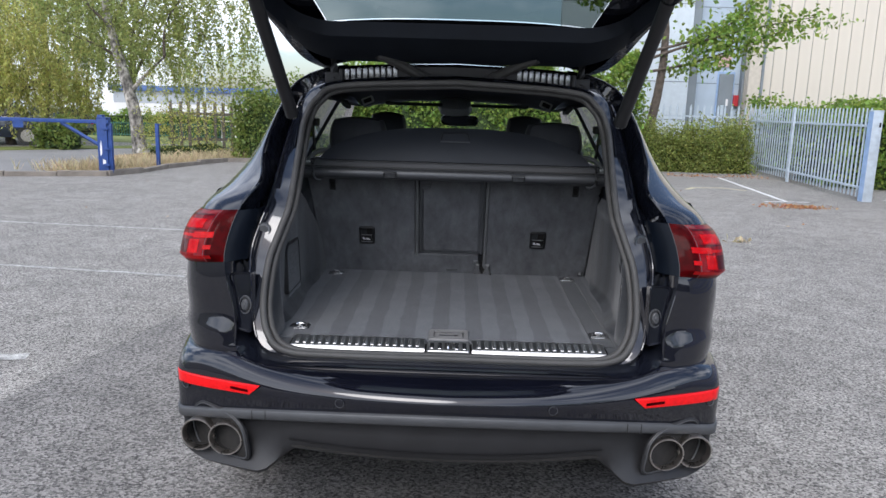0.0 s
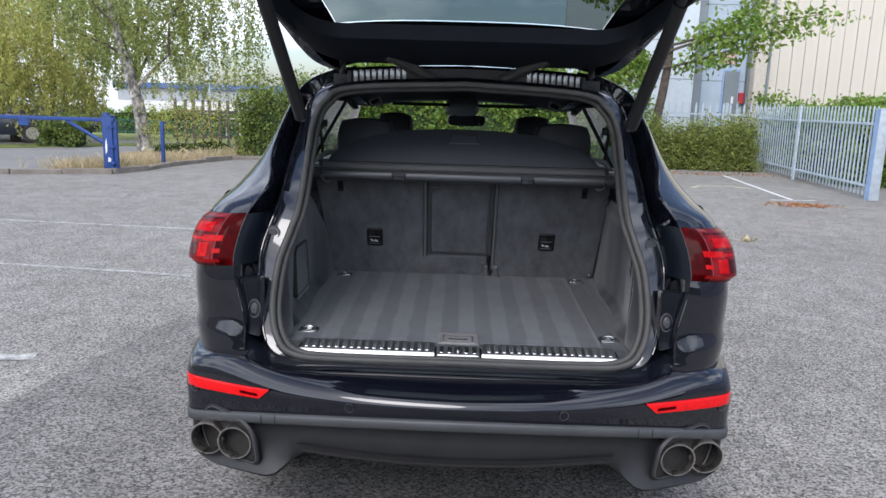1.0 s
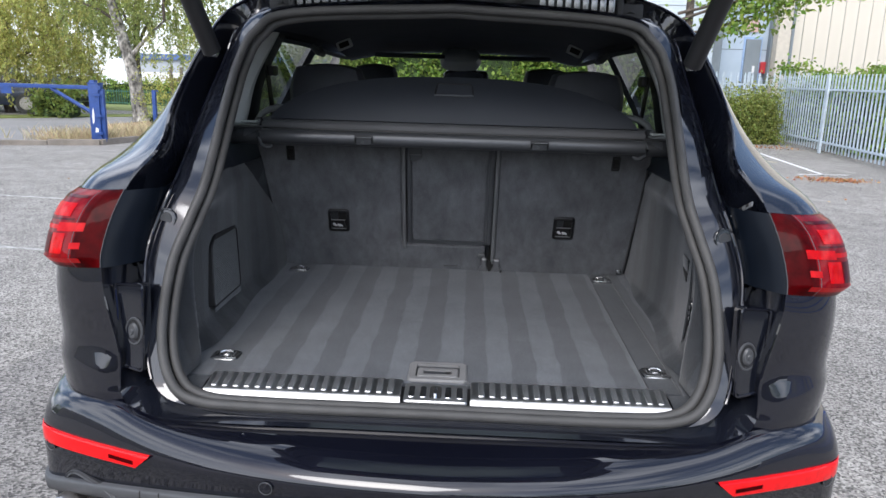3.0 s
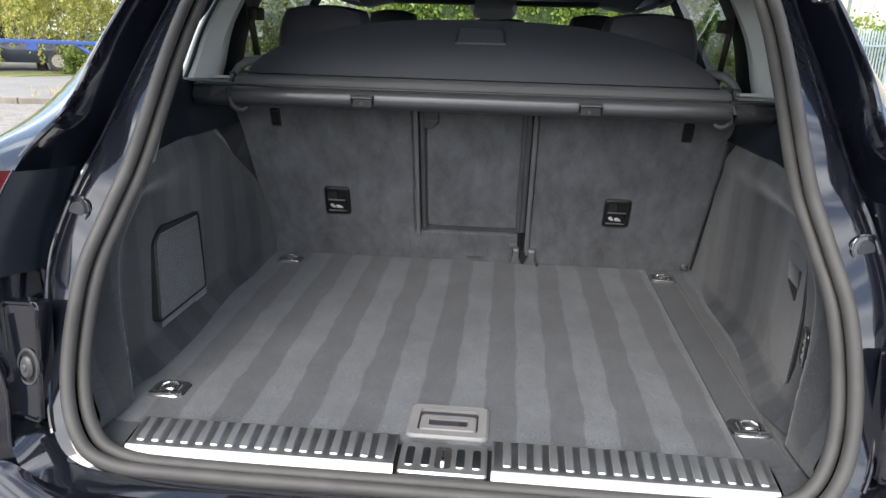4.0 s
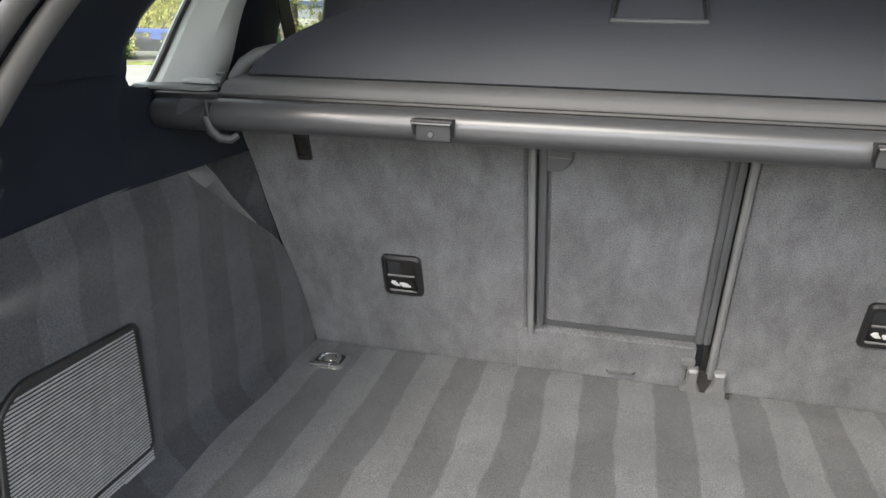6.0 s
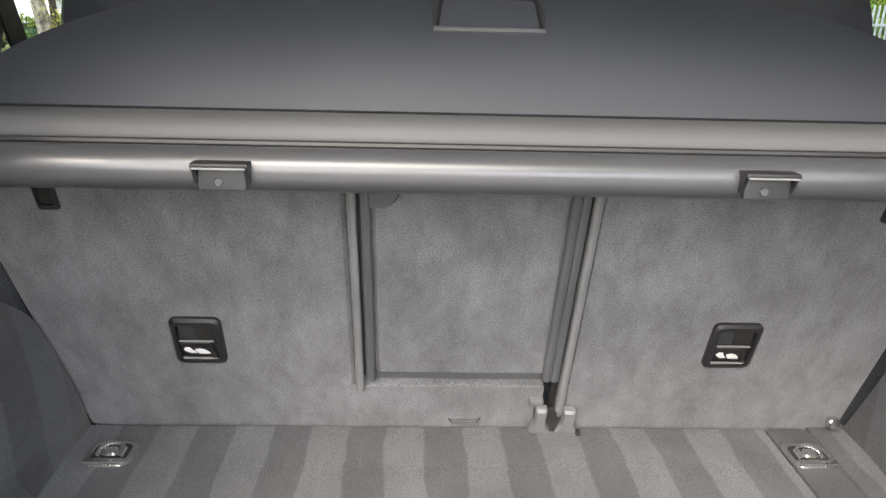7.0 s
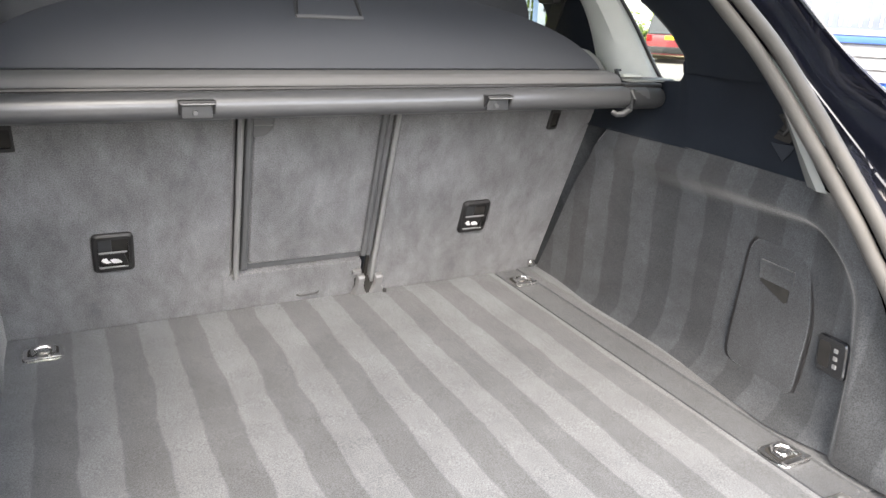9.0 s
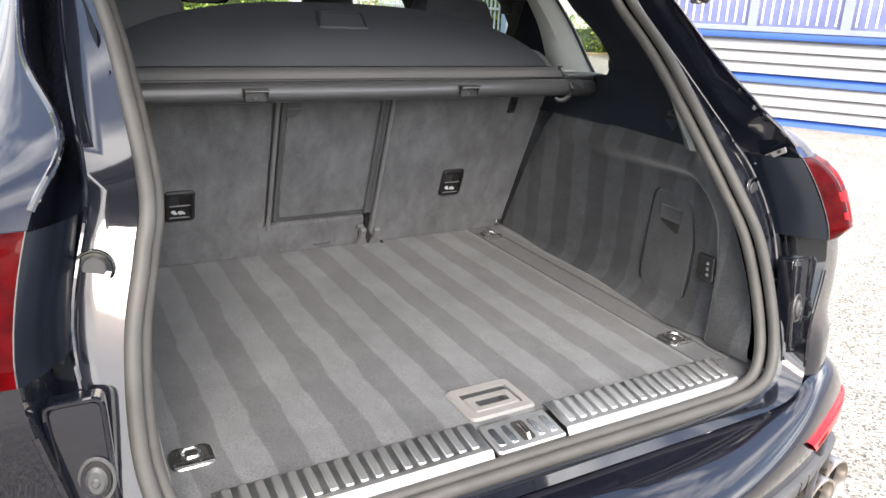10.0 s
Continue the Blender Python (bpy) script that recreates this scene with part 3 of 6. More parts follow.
PROF = [(.33, .90), (.45, .93), (.60, .955), (.76, .957), (.80, .955), (.90, .962), (1.02, .956), (1.14, .932), (1.21, .895), (1.238, .868)]
flank = []
for i in range(61):
    y = .62 + 3.85 * i / 60
    fr = smooth(3.5, 4.6, y)
    zl = z_low(y)
    r = []
    for z in np.linspace(0, 1, 16):
        zz = zl + (1.238 - .20 * smooth(3.4, 4.5, y) - zl) * z
        x = float(np.interp(zz, *zip(*PROF))) - .16 * fr ** 2 + .010 * math.exp(-((y - 1.05) / .4) ** 2)
        r.append((x, y, zz))
    flank.append(r)
both("side_panel", flank, PAINT, car, flip=True)
hood = []
for i in range(21):
    y = 3.45 + 1.25 * i / 20
    w = .87 - .22 * smooth(3.6, 4.7, y) ** 1.5
    z0 = 1.13 - .22 * ((y - 3.45) / 1.25) ** 1.6
    hood.append([(w * t, y, z0 + .045 * (1 - t ** 2.5)) for t in np.linspace(0, 1, 9)])
both("bonnet", hood, PAINT, car)
nose = []
for z in np.linspace(0, 1, 9):
    zz = .32 + z * .60
    nose.append([(.72 * math.sin(a), 4.30 + (.50 + .04 * math.sin(z * 3.14)) * math.cos(a), zz) for a in np.linspace(0, math.pi / 2, 12)])
both("front_bumper", nose, PAINT, car, flip=False)
part("underbody", box(1.7, 3.9, .05, .01, 1, (0, 2.35, .36)), BLACKP, car)
roofp = []
for i in range(16):
    y = 1.05 + 1.75 * i / 15
    zc = 1.745 + .012 * math.sin((y - 1.05) / 1.75 * math.pi) - .10 * smooth(2.2, 3.0, y)
    roofp.append([(t * .60, max(y, 1.05 + .35 * (1 - t)) if i == 0 else y, zc - .085 * t ** 2.6) for t in np.linspace(0, 1, 9)])
both("roof_panel", roofp, PAINT, car)
lining = []
for i in range(16):
    y = .80 + 2.1 * i / 15
    zc = 1.648 + .025 * math.sin((y - .8) / 2.1 * math.pi) - .05 * smooth(2.2, 3.0, y)
    lining.append([(t * (.50 + .12 * smooth(.8, 1.1, y)), y, zc - .055 * t ** 3) for t in np.linspace(0, 1, 9)])
both("headliner", lining, LINER, car, flip=True, label="dark fabric headliner")


def rail(y):
    """Roof rail over the side windows."""
    return (.668 - .02 * smooth(2.3, 3.0, y), y, 1.64 - .03 * smooth(1.8, 2.9, y))


side_rail = [[(x + dx, y, z + dz) for (x, y, z) in (rail(yy),)][0] for dx, dz in ((0, 0),) for yy in np.linspace(1.05, 2.9, 20)]
rr = [[(p[0] + dx, p[1], p[2] + dz) for p in side_rail] for dx, dz in ((-.07, .025), (-.03, .03), (0, .0), (.012, -.03), (-.005, -.06), (-.04, -.05))]
for s in (1, -1):
    me = sheet("roof_rail", rr)
    part("roof_rail", me if s > 0 else mirrored(me), LINER, car)


def side_glass(y0, y1, slant0, slant1):
    """A side pane between belt and rail; slant: how far its edge leans forward at the top."""
    rows = []
    for t in np.linspace(0, 1, 6):
        z = 1.245 + t * .345
        x = .862 - .19 * t ** 1.05
        rows.append([(x, y0 + (y1 - y0) * u + (slant0 * (1 - u) + slant1 * u) * t, z) for u in np.linspace(0, 1, 6)])
    return rows


for (a, b, s0, s1) in ((.84, 1.19, .22, .12), (1.36, 2.12, .10, .02), (2.26, 3.05, .02, -.25)):
    rows = side_glass(a, b, s0, s1)
    for s in (1, -1):
        me = sheet("side_window", rows, flip=True)
        me = me if s > 0 else mirrored(me)
        ob = part("side_window", me, PRIVACY if a < 1 else DARKGLASS if a < 2.2 else GLASS, car)
        ob.visible_shadow = False
for (a, b, s0, s1) in ((1.19, 1.36, .12, .10), (2.12, 2.26, .02, .02), (3.05, 3.60, -.25, -.72)):
    for s in (1, -1):
        me = sheet("window_pillar", side_glass(a, b, s0, s1), flip=True, thick=.02)
        part("window_pillar", me if s > 0 else mirrored(me), LINER if a < 3 else PAINT, car)
screen = []
for t in np.linspace(0, 1, 8):
    y, z = 3.55 - .72 * t, 1.14 + .47 * t
    w = .80 - .14 * t
    screen.append([(w * u, y - .12 * u ** 2, z - .012 * u ** 2) for u in np.linspace(-1, 1, 15)])
ws = part("windscreen", sheet("windscreen", screen), GLASS, car, "clear windscreen")
ws.visible_shadow = False

# wheels
def wheel(x, y):
    s = 1 if x > 0 else -1
    em = new("wheel")
    em.parent = car
    em.matrix_basis = pose(x, y, .375, 0, 90 * s, 0)
    n = 40
    prof = [(.265, -.13), (.34, -.135), (.368, -.12), (.375, -.08), (.376, .08), (.368, .12), (.34, .135), (.265, .13)]
    v, f = [], []
    for r, d in prof:
        for j in range(n):
            a = 2 * math.pi * j / n
            v.append((r * math.cos(a), r * math.sin(a), d))
    for i in range(len(prof)):
        for j in range(n):
            i2 = (i + 1) % len(prof)
            f.append((i * n + j, i2 * n + j, i2 * n + (j + 1) % n, i * n + (j + 1) % n))
    part("tyre", mesh_of("tyre", v, f), RUBBER, em)
    bms = []
    for k in range(5):
        b = box(.24, .055, .03, .01, 1, (.14, 0, .10))
        bmesh.ops.rotate(b, cent=(0, 0, 0), matrix=Matrix.Rotation(2 * math.pi * k / 5, 3, "Z"), verts=b.verts)
        bms.append(b)
    bms.append(box(.11, .11, .04, .02, 2, (0, 0, .09)))
    b = bmesh.new()
    bmesh.ops.create_cone(b, segments=n, radius1=.265, radius2=.265, depth=.02, cap_ends=True)
    bmesh.ops.translate(b, vec=(0, 0, -.05), verts=b.verts)
    bms.append(b)
    part("rim", join(bms), STEEL, em)


for x, y in ((.82, 1.05), (-.82, 1.05), (.82, 3.92), (-.82, 3.92)):
    wheel(x, y)
# wheel-arch liners
for x in (.80, -.80):
    for y in (1.05, 3.92):
        ln = [[(x + dx, y + .425 * math.cos(a), .38 + .425 * math.sin(a)) for a in np.linspace(-.1, math.pi + .1, 24)] for dx in (-.14, .14)]
        part("arch_liner", sheet("arch_liner", ln), BLACKP, car)

# ---- seal and sill
sealpts = [Vector(p) + Vector((0, -.006, 0)) for p in A]
full = [Vector((-p.x, p.y, p.z)) for p in sealpts[::-1][:-1]] + sealpts
full = full[len(sealpts) - 1:] + full[1:len(sealpts)]
part("door_seal", tube("door_seal", full, .0112, 20, False), RUBBER, car, "grey rubber seal round the boot opening")
full2 = [Vector((p.x * .976, p.y + .023, .018 * .757 + p.z * .982 + .002)) for p in full]
part("inner_seal_lip", tube("inner_seal_lip", full2, .0112, 20, False), RUBBER, car)

# rubber buffers and stops on the flange
for s in (1, -1):
    n0 = (s * .15, -.95, .20)
    ring = [(.026 * math.cos(a * math.pi / 14), .026 * math.sin(a * math.pi / 14)) for a in range(28)]
    b0 = part("rubber_buffer", slab("rubber_buffer", ring, .0025, .001), PAINT_IN, car, "round rubber plug in the flange", facing(s * .636, .3660, 1.133, *n0))
    part("plug_rim", tube("plug_rim", [(x * .9, y * .9, .003) for x, y in ring + ring[:1]], .0024, 10, False), PAINT_IN, b0)
    part("plug_centre", slab("plug_centre", [(x * .58, y * .58) for x, y in ring], .0042, .0015), ENDCAP, b0)
    st = part("bump_stop", slab("bump_stop", [(x * .8, y * 1.15) for x, y in ring], .010, .005), BLACKP, car, "rubber bump stop in the channel", facing(s * .664, .242, .905, s * .25, -.9, .1))
    part("stop_rim", tube("stop_rim", [(x * .78, y * 1.1, .0095) for x, y in ring + ring[:1]], .0028, 6, False), SATIN, st)
    part("stop_pad", slab("stop_pad", [(x * .5, y * .72) for x, y in ring], .017, .004), SATIN, st, "worn metal pad")
    part("stop_screw", slab("stop_screw", [(x * .2, y * .24) for x, y in ring], .020, .002), SATIN, st)
    if s > 0:
        ax = Vector((.025, -.052, .035)).normalized()
        az = Vector((.1, -.75, .6))
        az = (az - ax * az.dot(ax)).normalized()
        wm = Matrix((ax, az.cross(ax), az)).transposed().to_4x4()
        wm.translation = Vector((.664, .360, 1.204))
        wb = part("wiring_bracket", box(.068, .013, .004, .0015, 1), HINGEP, car, "small pale metal bracket", wm)
        for k in (-.020, 0, .020):
            part("bracket_tab", box(.008, .007, .003, .001, 1, (k, 0, .003)), SOOTSHADE, wb)
    # pressed box in the channel below the lamp, with a raised border
    bx = rounded_poly([(-.040, -.115), (.014, -.105), (.036, .078), (-.030, .082)] if s > 0 else [(-.014, -.105), (.040, -.115), (.030, .082), (-.036, .078)], .012, 4)
    cb = part("channel_panel", slab("channel_panel", bx, .034, .006), PAINT_IN, car, "gloss black pressed box in the channel", facing(s * .676, .272, .925, s * .15, -1, .15))
    part("box_border", tube("box_border", [(x * .97, y * .985, .034) for x, y in bx + bx[:1]], .0035, 6, False), PAINT, cb)


# ==== the car: open tailgate ====
HY, HZ, UP = .93, 1.715, 21.0
gate = part("tailgate", sheet("tailgate", [[(0, 0, 0), (0.01, 0, 0)], [(0, .01, 0), (.01, .01, 0)]]), PAINT, car, "raised tailgate with black inner trim", pose(0, HY, HZ, -UP, 0, 0))
# in the tailgate's frame: -y runs out from the hinge, z is the outside
GW = [(0.0, .50, .0), (.08, .585, .006), (.20, .625, .012), (.36, .652, .014), (.56, .69, .010), (.68, .745, .0), (.80, .76, -.02), (.95, .75, -.06), (1.10, .70, -.11), (1.16, .64, -.14)]
gw = cat(GW, 4)
outer = []
for u, w, z in gw:
    outer.append([(w * t, -u, z + .045 - .05 * abs(t) ** 3) for t in np.linspace(-1, 1, 17)])
win = lambda i, j: not (10 <= i < 25 and 2 <= j < 14)
gate.data = sheet("tailgate", outer, keep=win, thick=0.0)
gate.data.materials.append(PAINT)
gl = part("rear_window", sheet("rear_window", np.array(outer)[10:26, 2:15] + np.array((0, 0, .004))), TINT, gate, "tinted rear window")
gl.visible_shadow = False
# inner trim: frame round the glass with a rounded inner edge, deeper lower panel
def inner(u, t):
    w, z = float(np.interp(u, gw[:, 0], gw[:, 1])), float(np.interp(u, gw[:, 0], gw[:, 2]))
    return (w * t, -u, z - .02 - .028 * (1 - abs(t) ** 4))


fr_out = rounded(1.12, 1.04, .14, 8)
fr_in = rounded(.99, .44, .10, 8)
vo, vi = [], []
rows = []
for (ox, oy), (ix, iy) in zip(fr_out, fr_in):
    uo, ui = .60 - oy, .59 - iy * 1.12
    uo = min(1.12, max(.085, uo))
    wo = float(np.interp(uo, gw[:, 0], gw[:, 1])) - .02
    wi = float(np.interp(ui, gw[:, 0], gw[:, 1])) - .075
    po = np.array(inner(uo, max(-1, min(1, ox / .56 * wo / (wo + .02)))))
    pi = np.array(inner(ui, max(-1, min(1, ix / .495 * wi / (wi + .075)))))
    po[2] += .03
    pi[2] += .035
    rows.append([po, mid(po, pi, .12) - np.array((0, 0, .035)), mid(po, pi, .5) - np.array((0, 0, .045)), mid(po, pi, .88) - np.array((0, 0, .04)), pi])
rows.append(rows[0])
part("inner_trim", sheet("inner_trim", rows, flip=False, angle=40), TRIM, gate, "black plastic inner tailgate trim")
# painted edge between skin and trim
edge = []
for s in (1, -1):
    e = [[(s * (w + .0), -u, z - .003), (s * (w - .002), -u, z - .03), (s * (w - .05), -u, z - .035)] for u, w, z in gw]
    me = sheet("edge_rail", e, flip=s < 0)
    part("edge_rail", me, PAINT_IN, gate)
# catch, grab and reflector on the inner lower panel
part("latch", box(.12, .05, .05, .01, 2, (0, -1.06, -.17)), BLACKP, gate, "tailgate latch housing")
for s in (1, -1):
    part("warning_reflector", box(.09, .02, .012, .003, 1, (s * .40, -1.03, -.15)), REDBRIGHT, gate)
    # a near-black block draws the recess's shade; nothing is hollowed
    part("grab_recess", box(.14, .05, .02, .008, 2, (s * .42, -.96, -.12)), SOOTSHADE, gate)
# number plate holder on the outside, not seen
part("plate_recess", box(.56, .13, .012, .003, 1, (0, -.93, .0)), BLACKP, gate, m=pose(0, -.0, 0, 0, 0, 0))

# hinges, struts and conduits
for s in (1, -1):
    part("hinge", tube("hinge", [(s * .478, .845, 1.650), (s * .480, .86, 1.695), (s * .480, .845, 1.742), (s * .480, .80, 1.765)], .019, 8, True, squash=.8), BLACKP, car, "black tailgate hinge")
    hb = part("hinge_plate", box(.07, .03, .05, .006, 2, (s * .478, .85, 1.655)), BLACKP, car)
    a, b = Vector((s * .572, .53, 1.515)), Vector((s * .640, .24, 1.93))
    st = part("gas_strut", tube("gas_strut", [a, a.lerp(b, .03), a.lerp(b, .9)], .0225, 14), BLACKP, car, "black gas strut")
    part("strut_rod", tube("strut_rod", [a.lerp(b, .85), b], .014, 10), BLACKP, st)
    part("strut_ball", box(.03, .03, .03, .012, 3, tuple(a)), CHROME, st)
    part("conduit", tube("conduit", [(s * .135, .85, 1.672), (s * .16, .835, 1.685), (s * .22, .81, 1.715), (s * .30, .76, 1.745)], [.022, .018, .017, .017], 10), RUBBER, car, "ribbed cable conduit")
    part("conduit_foot", box(.055, .02, .036, .008, 2, (s * .128, .85, 1.668)), BLACKP, car)
    # ribbed foil between the hinges
    for i in range(9):
        part("roof_rib", box(.0175, .010, .056 - .0006 * i, .004, 2, (s * (.240 + .0232 * i), .846 - .014 * i / 8, 1.680 - .0014 * i)), RIBM, car)
    cap = part("roof_corner_box", box(.018, .03, .058, .004, 1, (s * .448, .838, 1.664)), BLACKP, car)
bnd = [[(x, .85 + dy, z + float(1.66 - .09 * abs(x / .6) ** 2.5)) for x in np.linspace(-.5, .5, 20)] for dy, z in ((-.005, .0), (-.005, .05))]
part("roof_edge_cover", sheet("roof_edge_cover", bnd), BLACKP, car)

# ==== the car: boot ====
def floor_z(y):
    return .7725 + .0228 * y


# carpeted floor, thick, with seams to the side strips
def floor_piece(name, x0, x1, y0, y1, r, material, lift=0.0, label="", out=None):
    out = out or [(x + (x0 + x1) / 2, y + (y0 + y1) / 2) for x, y in rounded(x1 - x0, y1 - y0, r, 5)]
    me = slab(name, out, .030, .0025, -.030)
    for v in me.vertices:
        v.co.z += floor_z(v.co.y) + lift
    return part(name, me, material, car, label)


floor_piece("boot_floor", 0, 0, 0, 0, 0, CARPET, 0, "dark grey carpeted boot floor with brushed stripes", [(.4905, .310), (.4905, 1.272), (-.685, 1.272), (-.685, .46), (-.60, .305), (.485, .305)])
for s in (1,):
    a, b = sorted((s * .492, s * .562))
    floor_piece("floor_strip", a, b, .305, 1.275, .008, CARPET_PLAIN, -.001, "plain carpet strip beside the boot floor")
    floor_piece("side_ledge", 0, 0, 0, 0, 0, CARPET, -.0005, "", [(.564, .300), (.598, .300), (.700, .46), (.700, 1.30), (.564, 1.30)])

# side panels: a shoulder and a rim by the opening stand proud of a hollow with a rounded corner
RIM_TOP = 1.150


def rim_y(z):
    return float(np.interp(z, [.77, .80, .88, .95, 1.05, 1.2], [.365, .368, .376, .380, .392, .412]))


def hollow(y, z, s):
    """How far a point lies in the hollow, from 0 on its rim to 1 on its floor, with a rounded upper corner."""
    d1, d2 = y - rim_y(z), RIM_TOP + .012 * smooth(.9, 1.1, y) - z
    r = .12
    d = r - math.hypot(r - d1, r - d2) if d1 < r and d2 < r else min(d1, d2)
    return smooth(-.004, .022 + (.06 if s < 0 else .022) * smooth(.45, .85, y), d)


def side_x(y, z, s):
    base = .574 + .046 * smooth(.42, .85, y) + .014 * smooth(RIM_TOP, 1.2, z)
    if s < 0:
        base -= .034 * smooth(.90, 1.24, y) * smooth(1.16, .85, z)
        deep = max(0.0, .609 + .014 * smooth(.60, .95, y) - base) * smooth(1.10, .80, y)
    else:
        deep = (.035 - .029 * smooth(.62, 1.10, y)) * (.52 + .48 * smooth(.78, .90, z))
    # rounded foot along the floor
    base -= .040 * smooth(.34, .50, y) * smooth(1.22, 1.0, y) * smooth(.845 if s < 0 else .825, .772, z) ** 1.3
    near = smooth(.42, .27, y)
    return base + deep * hollow(y, z, s) - .012 * near * (1 - (z - .78) / .42)


def side_rows(s):
    rows = []
    nf = 96
    for i in range(nf + 5):
        f = min(1.0, i / nf) ** 1.5
        r = []
        for j in range(64):
            g = j / 63
            ys = .256 + .169 * g ** 1.15
            z0 = floor_z(.6) + .001
            z = z0 + (1.200 - z0) * g
            yend = 1.276 - .48 * (z - .795) - .02 * smooth(.6, 1, g)
            if s < 0:
                yend = 1.270 - .36 * (z - .80) - .175 * smooth(1.0, 1.21, z)
            y = ys + (yend - ys) * f
            x = side_x(y, z, s)
            # follows the opening's curve at the rear edge
            xa = float(np.interp(z, A[:, 2][3 * K:8 * K], A[:, 0][3 * K:8 * K])) - .012
            x = xa + (x - xa) * smooth(0, .13, f)
            e = i - nf
            if e > 0:
                # turns outwards in two folds and runs on to the seat
                d = 1.277 - .36 * (z - .80) + .004 - y
                y += d * (0, .05, .50, .62, 1.0)[e] + (.062 if e == 4 else 0)
                x += (0, .022, .036, .052, 0)[e] * (.22 + .78 * g)
                if e == 4:
                    x = .585
            r.append((s * x, y, z))
        rows.append(r)
    return rows


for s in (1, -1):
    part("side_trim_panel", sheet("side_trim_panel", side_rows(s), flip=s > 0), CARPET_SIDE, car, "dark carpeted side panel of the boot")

# loudspeaker grille on the left panel
def sp_pose(y, z):
    return Matrix(((0, 0, 1, -.617), (1, 0, 0, y), (0, 1, 0, z), (0, 0, 0, 1)))


spq = [(-.130, -.084), (.116, -.092), (.122, .082), (-.070, .096), (-.108, .074)]
spo = rounded_poly(spq, .016, 4)
grille = part("speaker_grille", slab("speaker_grille", spo, .014, .003), BLACKP, car, "black mesh loudspeaker grille", sp_pose(.662, .950) @ pose(0, 0, 0, -3, 2, 0))
part("grille_rim", slab("grille_rim", [(x * 1.03, y * 1.035) for x, y in spo], .0165, .002, 0, [(x * .985, y * .98) for x, y in spo]), BLACKP, grille)
gv, gf = [], []
for i in range(46):
    y = -.106 + .0044 * i
    x0 = float(np.interp(y, [-.10, .074, .094], [-.130, -.106, -.070])) + .004
    x1 = .113
    y0, y1 = y + .0016 - .012 * .5, y + .0016 + .012 * .5 - .012
    if y - .010 < -.108 + .0:
        x0 = max(x0, -.132 + (-.092 - y) * 13)
    if x0 > x1 - .02 or y > .084:
        continue
    b0 = len(gv)
    for x in (x0, x1):
        ys = y - .010 * (x - x0) / .27
        gv += [(x, ys - .0015, .0138), (x, ys, .0158), (x, ys + .0015, .0138)]
    gf += [(b0, b0 + 3, b0 + 4, b0 + 1), (b0 + 1, b0 + 4, b0 + 5, b0 + 2)]
part("mesh", mesh_of("mesh", gv, gf, False), MESHP, grille)

# access flap and socket on the right panel
def right_pose(y, z, x=.640):
    return Matrix(((0, 0, -1, x), (-1, 0, 0, y), (0, 1, 0, z), (0, 0, 0, 1)))


flap_o = rounded_poly([(-.078, .126), (-.088, -.122), (.080, -.130), (.086, .02), (.054, .126)], .034, 5)
flap = part("access_flap", slab("access_flap", flap_o, .012, .005), CARPET_PLAIN, car, "carpeted access flap with a pull recess", right_pose(.556, .955, .6275) @ pose(0, 0, 0, -2, -7, 0))
part("flap_gap", slab("flap_gap", [(x * 1.035, y * 1.024) for x, y in flap_o], .0100, .0), BLACKP, flap)
# raised black wedge in place of the shade under the lip
part("pull_recess", slab("pull_recess", [(.024, .030), (.030, .034), (.030, .060), (-.036, .060), (-.036, .050)], .0132, .0), SOOTSHADE, flap)
part("pull_lip", box(.076, .036, .006, .003, 2), CARPET_PLAIN, flap, "", pose(-.003, .072, .0125, 8, 0, 0))
sock = part("socket_panel", slab("socket_panel", rounded(.066, .062, .008, 4), .006, .002), BLACKGLOSS, car, "black socket panel with switches", facing(.600, .420, .942, -.95, .30, 0, 6))
for i in range(3):
    part("switch", box(.009, .007, .003, .001, 1, (.012, .013 - .013 * i, .0062)), GREYP, sock)
part("socket_well", slab("socket_well", rounded(.026, .042, .006, 3), .0064), SOOTSHADE, sock, "", pose(-.014, 0, 0))

# upper plastic trims
def both_part(name, rows, material, label="", flip=False, angle=40):
    for s in (1, -1):
        me = sheet(name, rows, flip=flip, angle=angle)
        part(name, me if s > 0 else mirrored(me), material, car, label)


loT = cat([(.598 + .034 * smooth(.45, .8, y), y, 1.197) for y in (.46, .57, .70, .80, .84, .87, .91, 1.0, 1.20)], 5)
hiT = cat([(.574, .568, 1.362), (.626, .68, 1.362), (.668, .80, 1.360), (.672, .899, 1.356), (.673, .899, 1.336), (.676, .907, 1.320), (.681, .926, 1.312), (.688, 1.0, 1.308), (.690, 1.25, 1.304)], 5)
wide = np.array([[smooth(.78, .89, p[1]), 0, 0] for p in hiT])
both_part("lower_pillar_trim", [loT, mid(loT, hiT, .33) + np.array((.012, 0, 0)), mid(loT, hiT, .66) + np.array((.014, 0, 0)), mid(loT, hiT, .93) + np.array((.004, 0, 0)), hiT + wide * .004 + np.array((0, 0, .003)), hiT + wide * .018 + np.array((0, 0, .003)), hiT + wide * .17 - wide[:, [1, 1, 0]] * .055], TRIM, "dark plastic trim under the quarter window", True)
